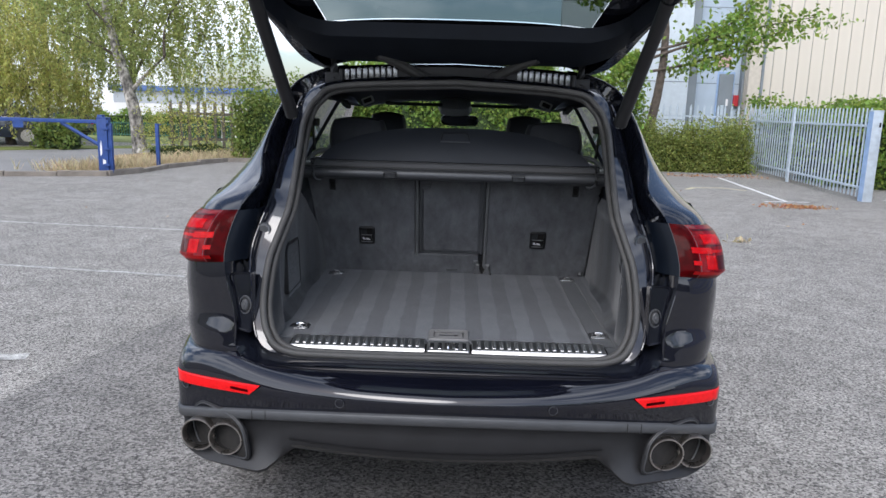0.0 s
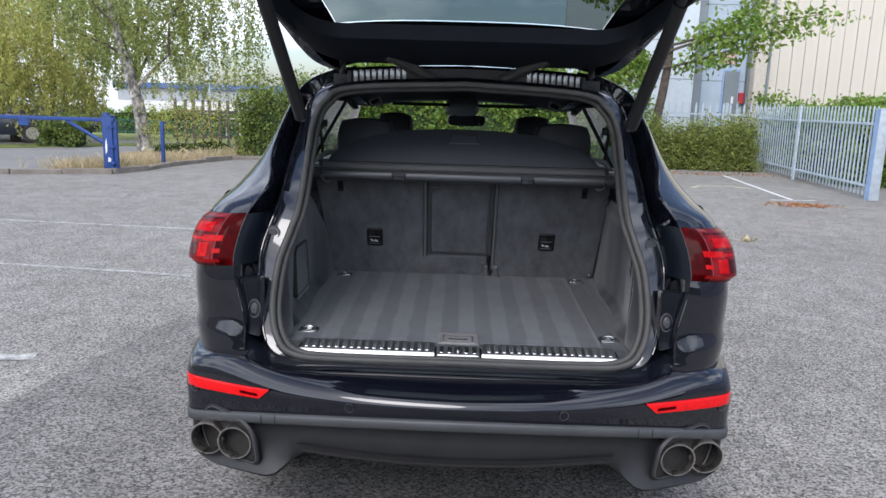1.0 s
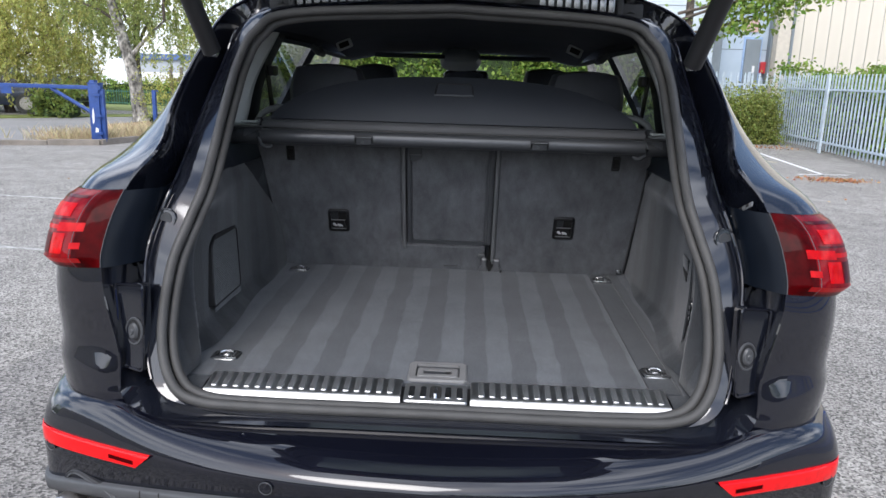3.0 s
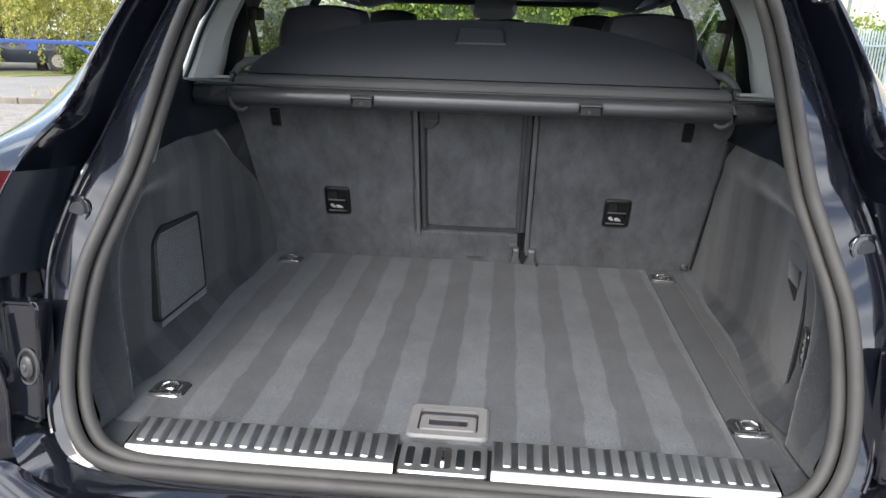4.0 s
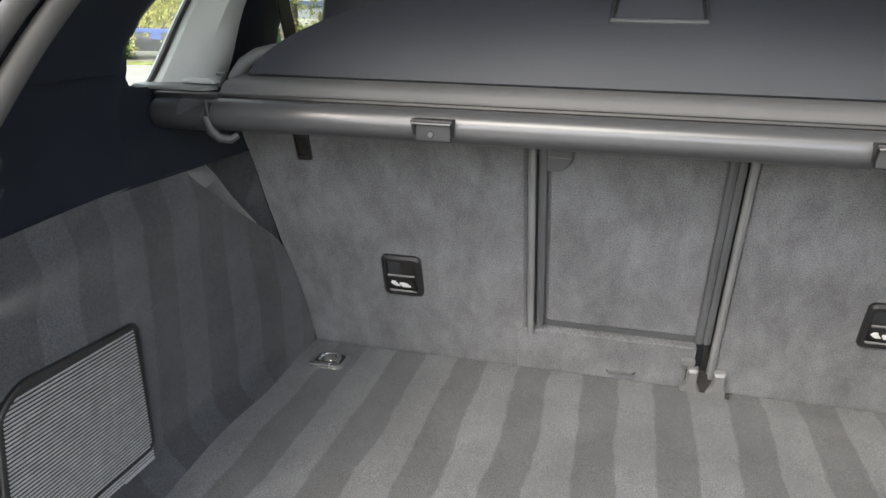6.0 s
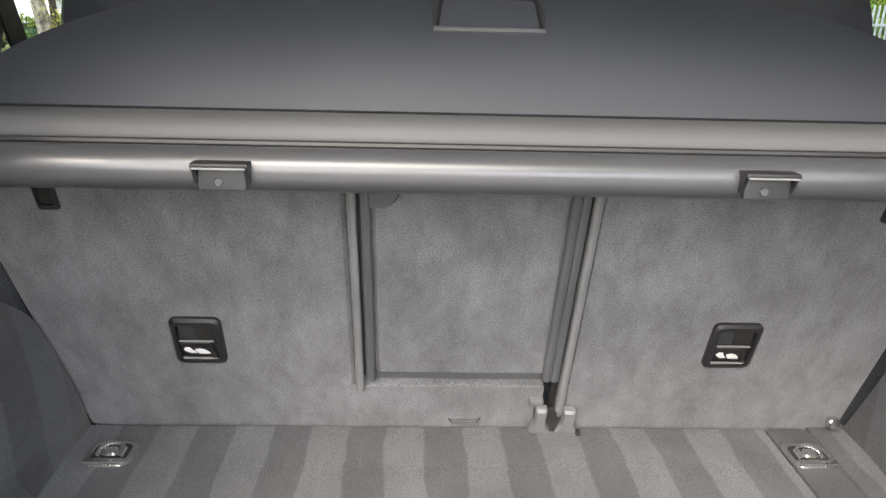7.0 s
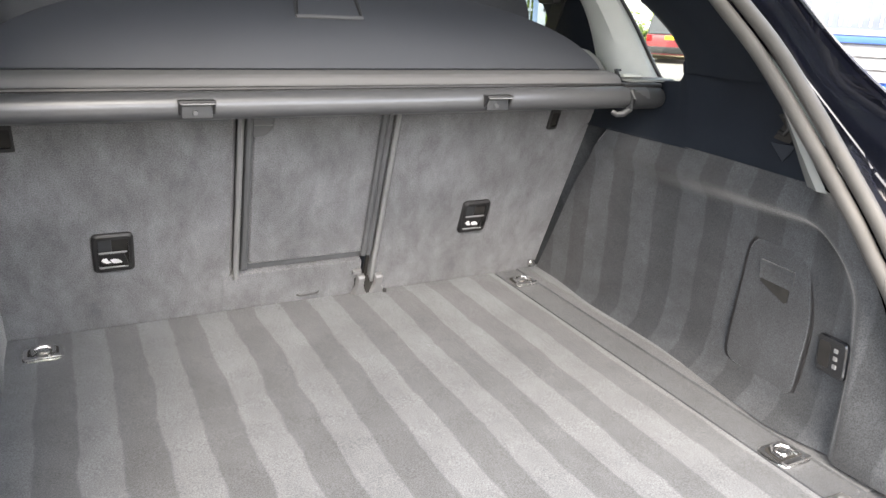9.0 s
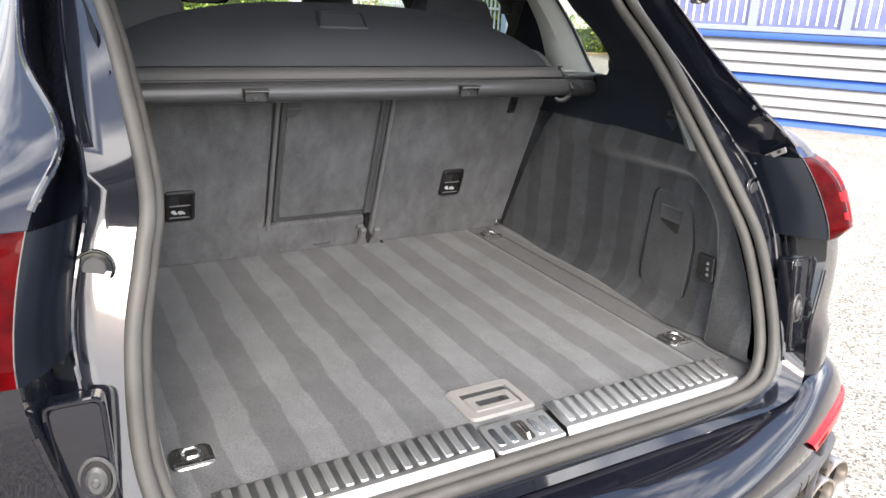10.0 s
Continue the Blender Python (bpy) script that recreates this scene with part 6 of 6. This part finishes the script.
tagged(part("dry_grass", mesh_of("dry_grass", vv, ff, False), DRYL), "tufts of dry straw-coloured grass along the kerb", "grass", kind="stuff")
lp = np.concatenate([np.stack([rng.normal(6.1, .30, 420), rng.normal(10.95, .13, 420), np.full(420, .012)], 1), np.stack([rng.uniform(5.0, 8.2, 320), rng.normal(17.15, .25, 320), np.full(320, .012)], 1), np.stack([rng.uniform(-6, 8, 14), rng.uniform(5, 16, 14), np.full(14, .012)], 1)])
tagged(part("fallen_leaves", leaves("fallen_leaves", lp, .030, -.02), LITTER), "scattered brown fallen leaves on the asphalt", "leaves", kind="stuff")
gt = np.stack([rng.normal(3.6, .10, 26), rng.normal(7.07, .05, 26), np.full(26, .010)], 1)
tagged(part("weed_tuft", leaves("weed_tuft", gt, .035, -.4, 2.6), DRYL), "small yellow weed growing from a crack in the asphalt", "weed", kind="stuff")

# tree over the right-hand fence
rt = thing("broadleaf_tree", "leafy green tree reaching over the steel fence", "tree", pose(5.5, 20.2, 0))
pts, rs = limb((0, 0, -.1), (.3, 0, 5.5), .15, .08)
part("trunk", tube("trunk", pts, rs, 10), BARKD, rt)
cc = []
for a, b in (((.15, 0, 2.8), (3.6, -.9, 4.0)), ((.2, 0, 3.2), (4.6, -.7, 4.4)), ((.2, 0, 3.4), (2.8, -.6, 4.8)), ((.2, 0, 4), (-1.8, -.6, 5.0)), ((.2, 0, 4.4), (2.0, .3, 6.4))):
    pts, rs = limb(a, b, .05, .012, .25)
    part("limb", tube("limb", pts, rs, 6), BARKD, rt)
    for i, p in enumerate(pts[2:]):
        m = 150 if i < 4 else 80
        cc.append(np.array(p) + rng.normal(size=(m, 3)) * np.array((.34, .34, .19)) - np.array((0, 0, .06)))
part("crown", leaves("crown", np.concatenate(cc), .095, .35, 1.7), BRIGHTL, rt, "bright green leaves on spreading branches")

# ==== gate, fences, buildings ====
gatebar = thing("barrier_gate", "blue steel barrier gate on a square post", "gate", pose(-7.15, 12.81, 0))
part("post", box(.20, .20, 1.16, .006, 2, (-.02, 0, .58)), BLUEP, gatebar)
part("rear_post", box(.10, .14, 1.22, .006, 2, (-.17, .22, .61)), BLUEP, gatebar)
part("post_cap", box(.215, .215, .02, .004, 1, (-.02, 0, 1.165)), BLUEP, gatebar)
part("stile", box(.075, .075, 1.0, .005, 2, (.12, -.03, .56)), BLUEP, gatebar)
part("top_rail", box(5.6, .07, .075, .006, 2, (-2.68, -.06, 1.085)), BLUEP, gatebar)
br = tube("brace", [(.10, -.06, .50), (-.86, -.06, 1.05)], .038, 4)
part("brace", br, BLUEP, gatebar)
part("hanging_plate", box(.22, .012, .15, .004, 1, (-1.72, -.10, 1.0)), BLUEP, gatebar)
for z in (.22, .55, .95):
    part("hinge_strap", box(.12, .02, .05, .004, 1, (.06, -.115, z)), BLUEP, gatebar)
part("scraped_patch", slab("scraped_patch", [(-.012, -.16), (.02, -.10), (.026, .03), (.012, .17), (-.006, .10), (-.02, -.02)], .002), BARE, gatebar, "bare scraped metal", facing(-.055, -.102, .55, 0, -1, 0))
part("scraped_patch", slab("scraped_patch", [(-.03, -.04), (.03, -.06), (.035, .03), (-.02, .06)], .002), BARE, gatebar, "bare scraped metal", facing(.0, -.102, .28, 0, -1, 0))
part("far_post", box(.16, .16, 1.15, .006, 2, (-5.5, -.1, .575)), BLUEP, gatebar)
bp = thing("bollard_post", "slim blue steel post by the kerb", "post", pose(-6.87, 14.74, 0))
part("post", box(.075, .075, 1.02, .006, 2, (0, 0, .51)), BLUEP, bp)
part("hook", box(.10, .03, .025, .005, 1, (.05, 0, 1.0)), BLUEP, bp)

# palisade fencing
def pale_mesh(h):
    bm = bmesh.new()
    pr = [(-.033, .006), (-.020, -.012), (.020, -.012), (.033, .006), (.020, -.006), (-.020, -.006)]
    vs = []
    for z, k in ((.06, 1), (h - .10, 1), (h, .35)):
        vs.append([bm.verts.new((x * k, y, z)) for x, y in pr])
    for a, b in zip(vs[:-1], vs[1:]):
        for i in range(6):
            bm.faces.new((a[i], a[(i + 1) % 6], b[(i + 1) % 6], b[i]))
    bm.faces.new(vs[0][::-1])
    bm.faces.new(vs[-1])
    me = bpy.data.meshes.new("pale")
    bm.to_mesh(me)
    bm.free()
    return me


def palisade(name, a, b, h, label, pitch=.165, mids=(.5,), base=0.0, ends=()):
    L = math.dist(a, b)
    ang = math.degrees(math.atan2(b[1] - a[1], b[0] - a[0]))
    f = thing(name, label, "fence", pose(a[0], a[1], base, 0, 0, ang), group="palisade fencing")
    k = int(L / pitch)
    me = pale_mesh(h)
    me.materials.append(GALV)
    for i in range(k + 1):
        part("pale", me, None, f, m=pose(i * L / k, -.03, 0))
    for z in (.26, h - .34):
        part("rail", box(L, .045, .045, .004, 1, (L / 2, .01, z)), GALV, f)
    for t in mids:
        part("post", box(.09, .05, h + .02, .004, 1, (t * L, .05, h / 2)), GALV, f)
    return f


palisade("palisade_gate", (7.98, 12.45), (8.70, 20.2), 1.80, "galvanised steel palisade gate leaf standing open", .185, (.5,))
palisade("palisade_fence", (1.8, 20.65), (8.62, 20.35), 1.88, "galvanised steel palisade fence behind the hedge", .20, (.1, .5, .9))
palisade("palisade_fence", (8.78, 20.4), (12.5, 22.6), 1.95, "galvanised steel palisade fence behind the hedge", .20, (.5,))
palisade("palisade_fence", (14.0, 23.2), (26.0, 22.6), 2.0, "galvanised steel palisade fence by the pale building", .20, (.2, .5, .8))
gpst = thing("gate_post", "square galvanised gate post with a pale blue side", "post", pose(7.99, 12.27, 0))
part("post", box(.19, .17, 1.74, .006, 2, (.02, 0, .87)), GALV, gpst)
part("blue_side", box(.004, .168, 1.72, .001, 1, (-.078, 0, .87)), PALEBLUE, gpst)
part("cap", box(.205, .185, .015, .004, 1, (.02, 0, 1.748)), GALV, gpst)
part("latch", box(.03, .02, .09, .004, 1, (.07, -.09, 1.48)), SOOTSHADE, gpst)
# old timber pales in the left-hand hedge
wf = thing("timber_fence", "old weathered timber pales in the hedge", "fence", pose(-8.0, 18.6, 0))
for i in range(11):
    part("pale", box(.085, .022, 1.5, .004, 1, (.24 * i, 0, .78)), WOODG, wf, m=pose(0, 0, 0, rng.normal() * 1.0, rng.normal() * .6, 0))
for z in (.5, 1.2):
    part("rail", box(2.7, .04, .08, .004, 1, (1.2, .04, z)), WOODG, wf)
bush(-8.6, -6.2, 18.0, 18.5, 1.5, 3600, WILLOWL, .036, wild=.8, core_h=.18, label="thin yellow-green shrub over the old fence")

# far railings and lamp
rl = thing("railings", "dark green steel railings beyond the lawn", "fence", pose(-30, 46, ground_z(46)))
me_b = bpy.data.meshes.new("bar")
_b = box(.03, .03, 1.0, .004, 1, (0, 0, .5))
_b.to_mesh(me_b)
_b.free()
GREENP = mat("green_railing_paint", (.03, .12, .10), .5, vary=.15, vscale=5)
for i in range(160):
    part("bar", me_b, GREENP, rl, m=pose(i * .17, 0, 0))
for z in (.15, .88):
    part("rail", box(27.2, .04, .05, .004, 1, (13.6, 0, z)), GREENP, rl)
lp_ = thing("street_lamp", "slim grey street lamp beyond the lawn", "street lamp", pose(-15.9, 44.5, ground_z(44.5)))
part("pole", tube("pole", [(0, 0, 0), (0, 0, 1.0), (0, 0, 5.6)], [.08, .06, .045], 10), GALV, lp_)
part("lantern", box(.5, .16, .10, .03, 2, (.25, 0, 5.6)), GALV, lp_)
hoop = thing("white_hoop", "white cycle hoop on the lawn", "hoop", pose(-10.9, 33, ground_z(33)))
part("hoop", tube("hoop", [(-.33, 0, 0), (-.33, 0, 1.0), (.33, 0, 1.0), (.33, 0, 0)], .05, 8), mat("white_paint", (.75, .75, .72), .5, vary=.08), hoop)

# far warehouse
def warehouse():
    b = thing("warehouse", "long pale warehouse with a blue roof edge", "building", pose(-38, 104, ground_z(104)))
    wall = mat("pale_cladding", (.66, .66, .64), .6, vary=.05, vscale=.6)
    part("wall", box(95, 12, 5.0, .02, 1, (36, 6, 2.5)), wall, b)
    part("upper_band", box(95.1, 12.1, 1.9, .02, 1, (36, 6, 5.2)), mat("grey_band", (.36, .39, .41), .6, vary=.06), b)
    part("roof", box(96, 13, .8, .05, 1, (36, 6, 6.35)), mat("blue_fascia", (.07, .13, .30), .5, vary=.08), b)
    for i, x in enumerate((6, 15, 27, 40)):
        part("shutter_door", box(4.2, .1, 2.6, .02, 1, (x, -.06, 1.6)), DARKGREY, b)
    part("sign", box(5.0, .12, 1.4, .02, 1, (17.5, -.12, 5.1)), BLUEP, b, "plain blue sign panel")
    part("sign", box(4.2, .12, 1.4, .02, 1, (25.5, -.12, 5.1)), mat("white_sign", (.75, .75, .75), .5), b, "white sign panel")
    part("sign_mark", box(3.2, .06, .45, .01, 1, (25.5, -.2, 4.85)), mat("red_mark", (.5, .03, .03), .5), b)
    part("sign_mark", box(3.0, .06, .28, .01, 1, (25.5, -.2, 5.4)), mat("dark_mark", (.05, .05, .07), .5), b)
    for x in (34.5, 52, 70):
        part("downpipe", box(.22, .2, 6.0, .02, 1, (x, -.15, 3.0)), wall, b)


warehouse()

# cream-clad hall on the right
hall = thing("industrial_hall", "tall industrial hall clad in cream ribbed sheets", "building", pose(10.23, 24.0, 0))
part("wall", box(32, .3, 11, .01, 1, (16.0, .35, 5.5)), CREAM, hall)
me_p = bpy.data.meshes.new("cladding_sheet")
_b = box(.405, .05, 11, .008, 1, (0, 0, 5.5))
_b.to_mesh(me_p)
_b.free()
for i in range(74):
    part("cladding_sheet", me_p, CREAM, hall, m=pose(.42 + .425 * i, .17, 0))
me_r = bpy.data.meshes.new("joint")
_b = box(.014, .03, 11, .0, 1, (0, 0, 5.5))
_b.to_mesh(me_r)
_b.free()
for i in range(74):
    part("joint", me_r, DARKGREY, hall, m=pose(.632 + .425 * i, .182, 0))
part("corner_column", box(.42, .4, 11, .02, 1, (.0, .2, 5.5)), mat("stone_column", (.55, .50, .42), .7, vary=.08), hall)
part("downpipe", tube("downpipe", [(.26, .02, 0), (.26, .02, 11)], .05, 10), DARKGREY, hall)
part("side_wall", box(.3, 23.5, 11, .01, 1, (.06, 12.2, 5.5)), GREYBLUE, hall)
part("roof", box(33, 24, .4, .02, 1, (16.0, 12.2, 11.2)), DARKGREY, hall)

wing = thing("office_wing", "grey-blue clad wing with a dark door and a recessed bay", "building", pose(10.18, 24.6, 0))
part("wall", box(1.92, .3, 11, .01, 1, (-1.02, .3, 5.5)), GREYBLUE, wing)
part("side_wall", box(4.5, .3, 11, .01, 1, (-4.45, -.4, 5.5)), mat("light_cladding", (.56, .62, .66), .55, vary=.05), wing)
part("column", box(.44, .6, 11, .02, 1, (-2.07, -.05, 5.5)), DARKGREY, wing)
part("column", box(.14, .3, 11, .02, 1, (-.13, -.02, 5.5)), DARKGREY, wing)
dr = part("door", box(.50, .08, 2.98, .01, 1, (-.67, .10, 1.55)), DARKGREY, wing, "dark grey door")
part("door_frame", box(.62, .05, 3.1, .01, 1, (-.67, .14, 1.57)), PALEBLUE, dr)
part("door_sign", box(.08, .02, .24, .002, 1, (-.60, .05, 2.05)), mat("white_card", (.75, .75, .75), .5), dr)
part("panel_sign", box(.50, .03, .40, .004, 1, (-.80, .12, 3.48)), mat("pale_red_sign", (.62, .42, .38), .6), wing, "faded pink sign panel")
part("red_box", box(.17, .14, .38, .01, 1, (-.29, .08, 2.12)), mat("red_box_paint", (.45, .03, .04), .5), wing, "red box on the wall")
for z in (1.4, 2.7, 4.0, 5.3):
    part("panel_joint", box(1.92, .01, .025, .0, 1, (-1.02, .146, z)), DARKGREY, wing)
    part("panel_joint", box(4.5, .01, .025, .0, 1, (-4.45, -.554, z)), DARKGREY, wing)
part("roof", box(9, 10, .3, .02, 1, (-4.6, 5, 11.1)), DARKGREY, wing)

# blue and white boarded building beside the car
WHITEB = mat("white_boards", (.26, .265, .275), .5, vary=.05, vscale=2, rvary=.1)
BLUEB = mat("blue_boards", (.025, .085, .34), .45, vary=.08, vscale=3)
WFRAME = mat("grey_window_frame", (.20, .23, .27), .5, vary=.06)
side_b = thing("boarded_building", "low white boarded building with blue bands and wide windows", "building", pose(8.04, 7.97, 0, 0, 0, -60))
LB = 24.0
part("wall", box(LB, .2, 3.2, .01, 1, (LB / 2, .16, 1.6)), WHITEB, side_b)


def board(z0, z1, material, name="board"):
    me = sheet(name, [[(x, y, z) for x in (0, LB * .25, LB * .5, LB * .75, LB)] for y, z in ((.055, z0 - .004), (-.020, z0), (-.006, z0 + (z1 - z0) * .5), (.028, z1 - .030), (.045, z1 - .012), (.050, z1))], angle=15)
    part(name, me, material, side_b)


board(.0, .12, BLUEB, "blue_board")
for z0, z1 in ((.12, .275), (.275, .44), (.44, .60), (.73, .89), (.89, 1.05), (1.05, 1.21)):
    board(z0, z1, WHITEB)
board(.60, .73, BLUEB, "blue_board")
part("sill_band", box(LB, .10, .085, .008, 2, (LB / 2, .0, 1.255)), BLUEB, side_b, "blue sill band")
PANE = mat("window_pane", (.13, .15, .28), .06, spec=.6, vary=.2, vscale=3)
SLAT = mat("blind_slat", (.70, .70, .72), .6, vary=.05)
me_s = bpy.data.meshes.new("blind_slat")
_b = box(.024, .006, .95, .001, 1, (0, 0, 1.90))
_b.to_mesh(me_s)
_b.free()
part("window_frame", box(LB, .06, .075, .006, 1, (LB / 2, .035, 1.345)), WFRAME, side_b)
part("window_frame", box(LB, .06, .075, .006, 1, (LB / 2, .035, 2.42)), WFRAME, side_b)
for i in range(19):
    x = .02 + 1.22 * i
    part("mullion", box(.13, .06, 1.0, .006, 1, (x, .035, 1.88)), WFRAME, side_b)
    if i < 18:
        w = part("window_pane", box(1.09, .008, 1.0, .001, 1, (x + .61, .05, 1.88)), PANE, side_b)
        for k in range(9):
            part("blind_slat", me_s, SLAT, w, m=pose(x + .125 + .121 * k, .040, 0))
board(2.46, 2.8, WHITEB)
board(2.8, 3.2, WHITEB)
part("fascia", box(LB + .3, .30, .25, .02, 1, (LB / 2, .06, 3.28)), BLUEB, side_b)
part("roof", box(LB + .3, 8.0, .12, .02, 1, (LB / 2, 4.0, 3.42)), DARKGREY, side_b)
part("end_wall", box(.2, 7.6, 3.2, .01, 1, (.1, 4.0, 1.6)), WHITEB, side_b)
part("corner_post", box(.22, .2, 3.2, .01, 1, (-.02, .08, 1.6)), BLUEB, side_b, "blue corner post")


# ---- parked cars
def parked_car(x, y, turn, color, label, tall=1.45, plate=None):
    c = thing("parked_car", label, "car", pose(x, y, ground_z(y), 0, 0, turn), group="parked cars")
    pm = mat("car_paint", color, .25, coat=1.0, vary=.08, vscale=3)
    L, W = 4.3, .88
    rows = []
    for i in range(25):
        t = i / 24
        yy = -L / 2 + L * t
        roofz = tall - .55 * smooth(.72, .55, t) * 0
        hoodz = .72 + .16 * smooth(1.0, .68, t)
        belt = .90
        inset = .10 * (2 * t - 1) ** 6
        row = []
        for z, k in ((.25, .93), (.40, 1.0), (.62, 1.0), (.80, .985), (belt, .94)):
            row.append(((W - inset) * k, yy, min(z, hoodz + .12 if t > .68 else z)))
        rows.append(row)
    both("body", rows, pm, c, flip=True)
    deck = [[(W * .94 * u - .0, r[-1][1], r[-1][2] + .03 * (1 - u * u)) for u in np.linspace(0, 1, 5)] for r in rows]
    both("deck", deck, pm, c)
    for s, yy in ((-1, -L / 2), (1, L / 2)):
        part("end_panel", box(1.62, .08, .62, .05, 3, (0, yy, .58)), pm, c)
    g = []
    for yy, z, w in ((-L / 2 + .08, .90, .80), (-L / 2 + .35, tall - .06, .62), (-.9, tall, .60), (.2, tall, .60), (.55, tall - .06, .62), (1.25, .92, .80)):
        g.append([(w * u, yy, z + .02 * (1 - u * u)) for u in np.linspace(-1, 1, 7)])
    part("roof", sheet("roof", g[1:5], angle=60), pm, c)
    part("rear_glass", sheet("rear_glass", g[0:2]), BLACKGLOSS, c)
    part("front_glass", sheet("front_glass", g[4:6]), BLACKGLOSS, c)
    for s in (1, -1):
        sd = [[(s * .82, -L / 2 + .10, .90), (s * .82, -.4, .90), (s * .82, 1.2, .90)], [(s * .63, -L / 2 + .36, tall - .05), (s * .61, -.4, tall), (s * .63, .55, tall - .06)]]
        part("side_glass", sheet("side_glass", sd, flip=s > 0), BLACKGLOSS, c)
        part("tail_lamp", box(.16, .05, .20, .02, 2, (s * .72, -L / 2 - .03, .78)), REDBRIGHT, c)
        for yy in (-1.30, 1.32):
            w = part("wheel", tube("wheel", [(s * .72, yy, .31), (s * .88, yy, .31)], .31, 20), RUBBER, c)
            part("hub", tube("hub", [(s * .86, yy, .31), (s * .887, yy, .31)], .20, 12), STEEL, w)
    part("bumper", box(1.66, .14, .20, .04, 3, (0, -L / 2 - .04, .42)), BLACKP, c)
    if plate:
        part("number_plate", box(.50, .012, .12, .003, 1, (0, -L / 2 - .055, .80)), mat("yellow_plate", (.75, .55, .02), .4), c, "plain yellow plate")
    return c


parked_car(-15.2, 21.6, -72, (.02, .03, .06), "dark blue parked car beside the lawn", 1.55)
parked_car(-19.5, 33.0, 60, (.25, .27, .30), "silver parked car behind the gate post", 1.45)
parked_car(18.6, 19.6, -44, (.22, .03, .035), "dark red parked off-roader seen from behind", 1.85, True)
# added behind the camera, unseen: walls and trees close the yard, shape reflections
far = thing("unseen_yard_wall", "plain dark wall added out of view to close the yard", "wall", pose(0, -24, 0), kind="structure")
part("wall", box(80, .3, 3.4, .02, 1, (0, 0, 1.7)), mat("grey_render", (.12, .115, .10), .9, vary=.15, vscale=1.5, grain=.1, gscale=30), far)
for i, x in enumerate((-15, -8, 3, 12, 20)):
    willow(x, -27 + 2 * (i % 2), 9.5 + (i % 3) if x > 0 else 4.6, 4.2, 150, 1.0, HEDGEL, "dark tree added out of view behind the wall, for reflections")
willow(-19, 2, 3.6, 2.6, 160, .8, HEDGEL, "dark tree added out of view at the yard's side")
# pale wall added out of view for the painted flange to mirror
side_w = thing("unseen_yard_wall", "plain pale wall added out of view, for reflections in the paint", "wall", pose(-26, -13, 0), kind="structure")
part("wall", box(.3, 26, 5.0, .02, 1, (0, 0, 2.5)), mat("pale_render", (.46, .43, .37), .9, vary=.10, vscale=1.5, grain=.1, gscale=30), side_w)
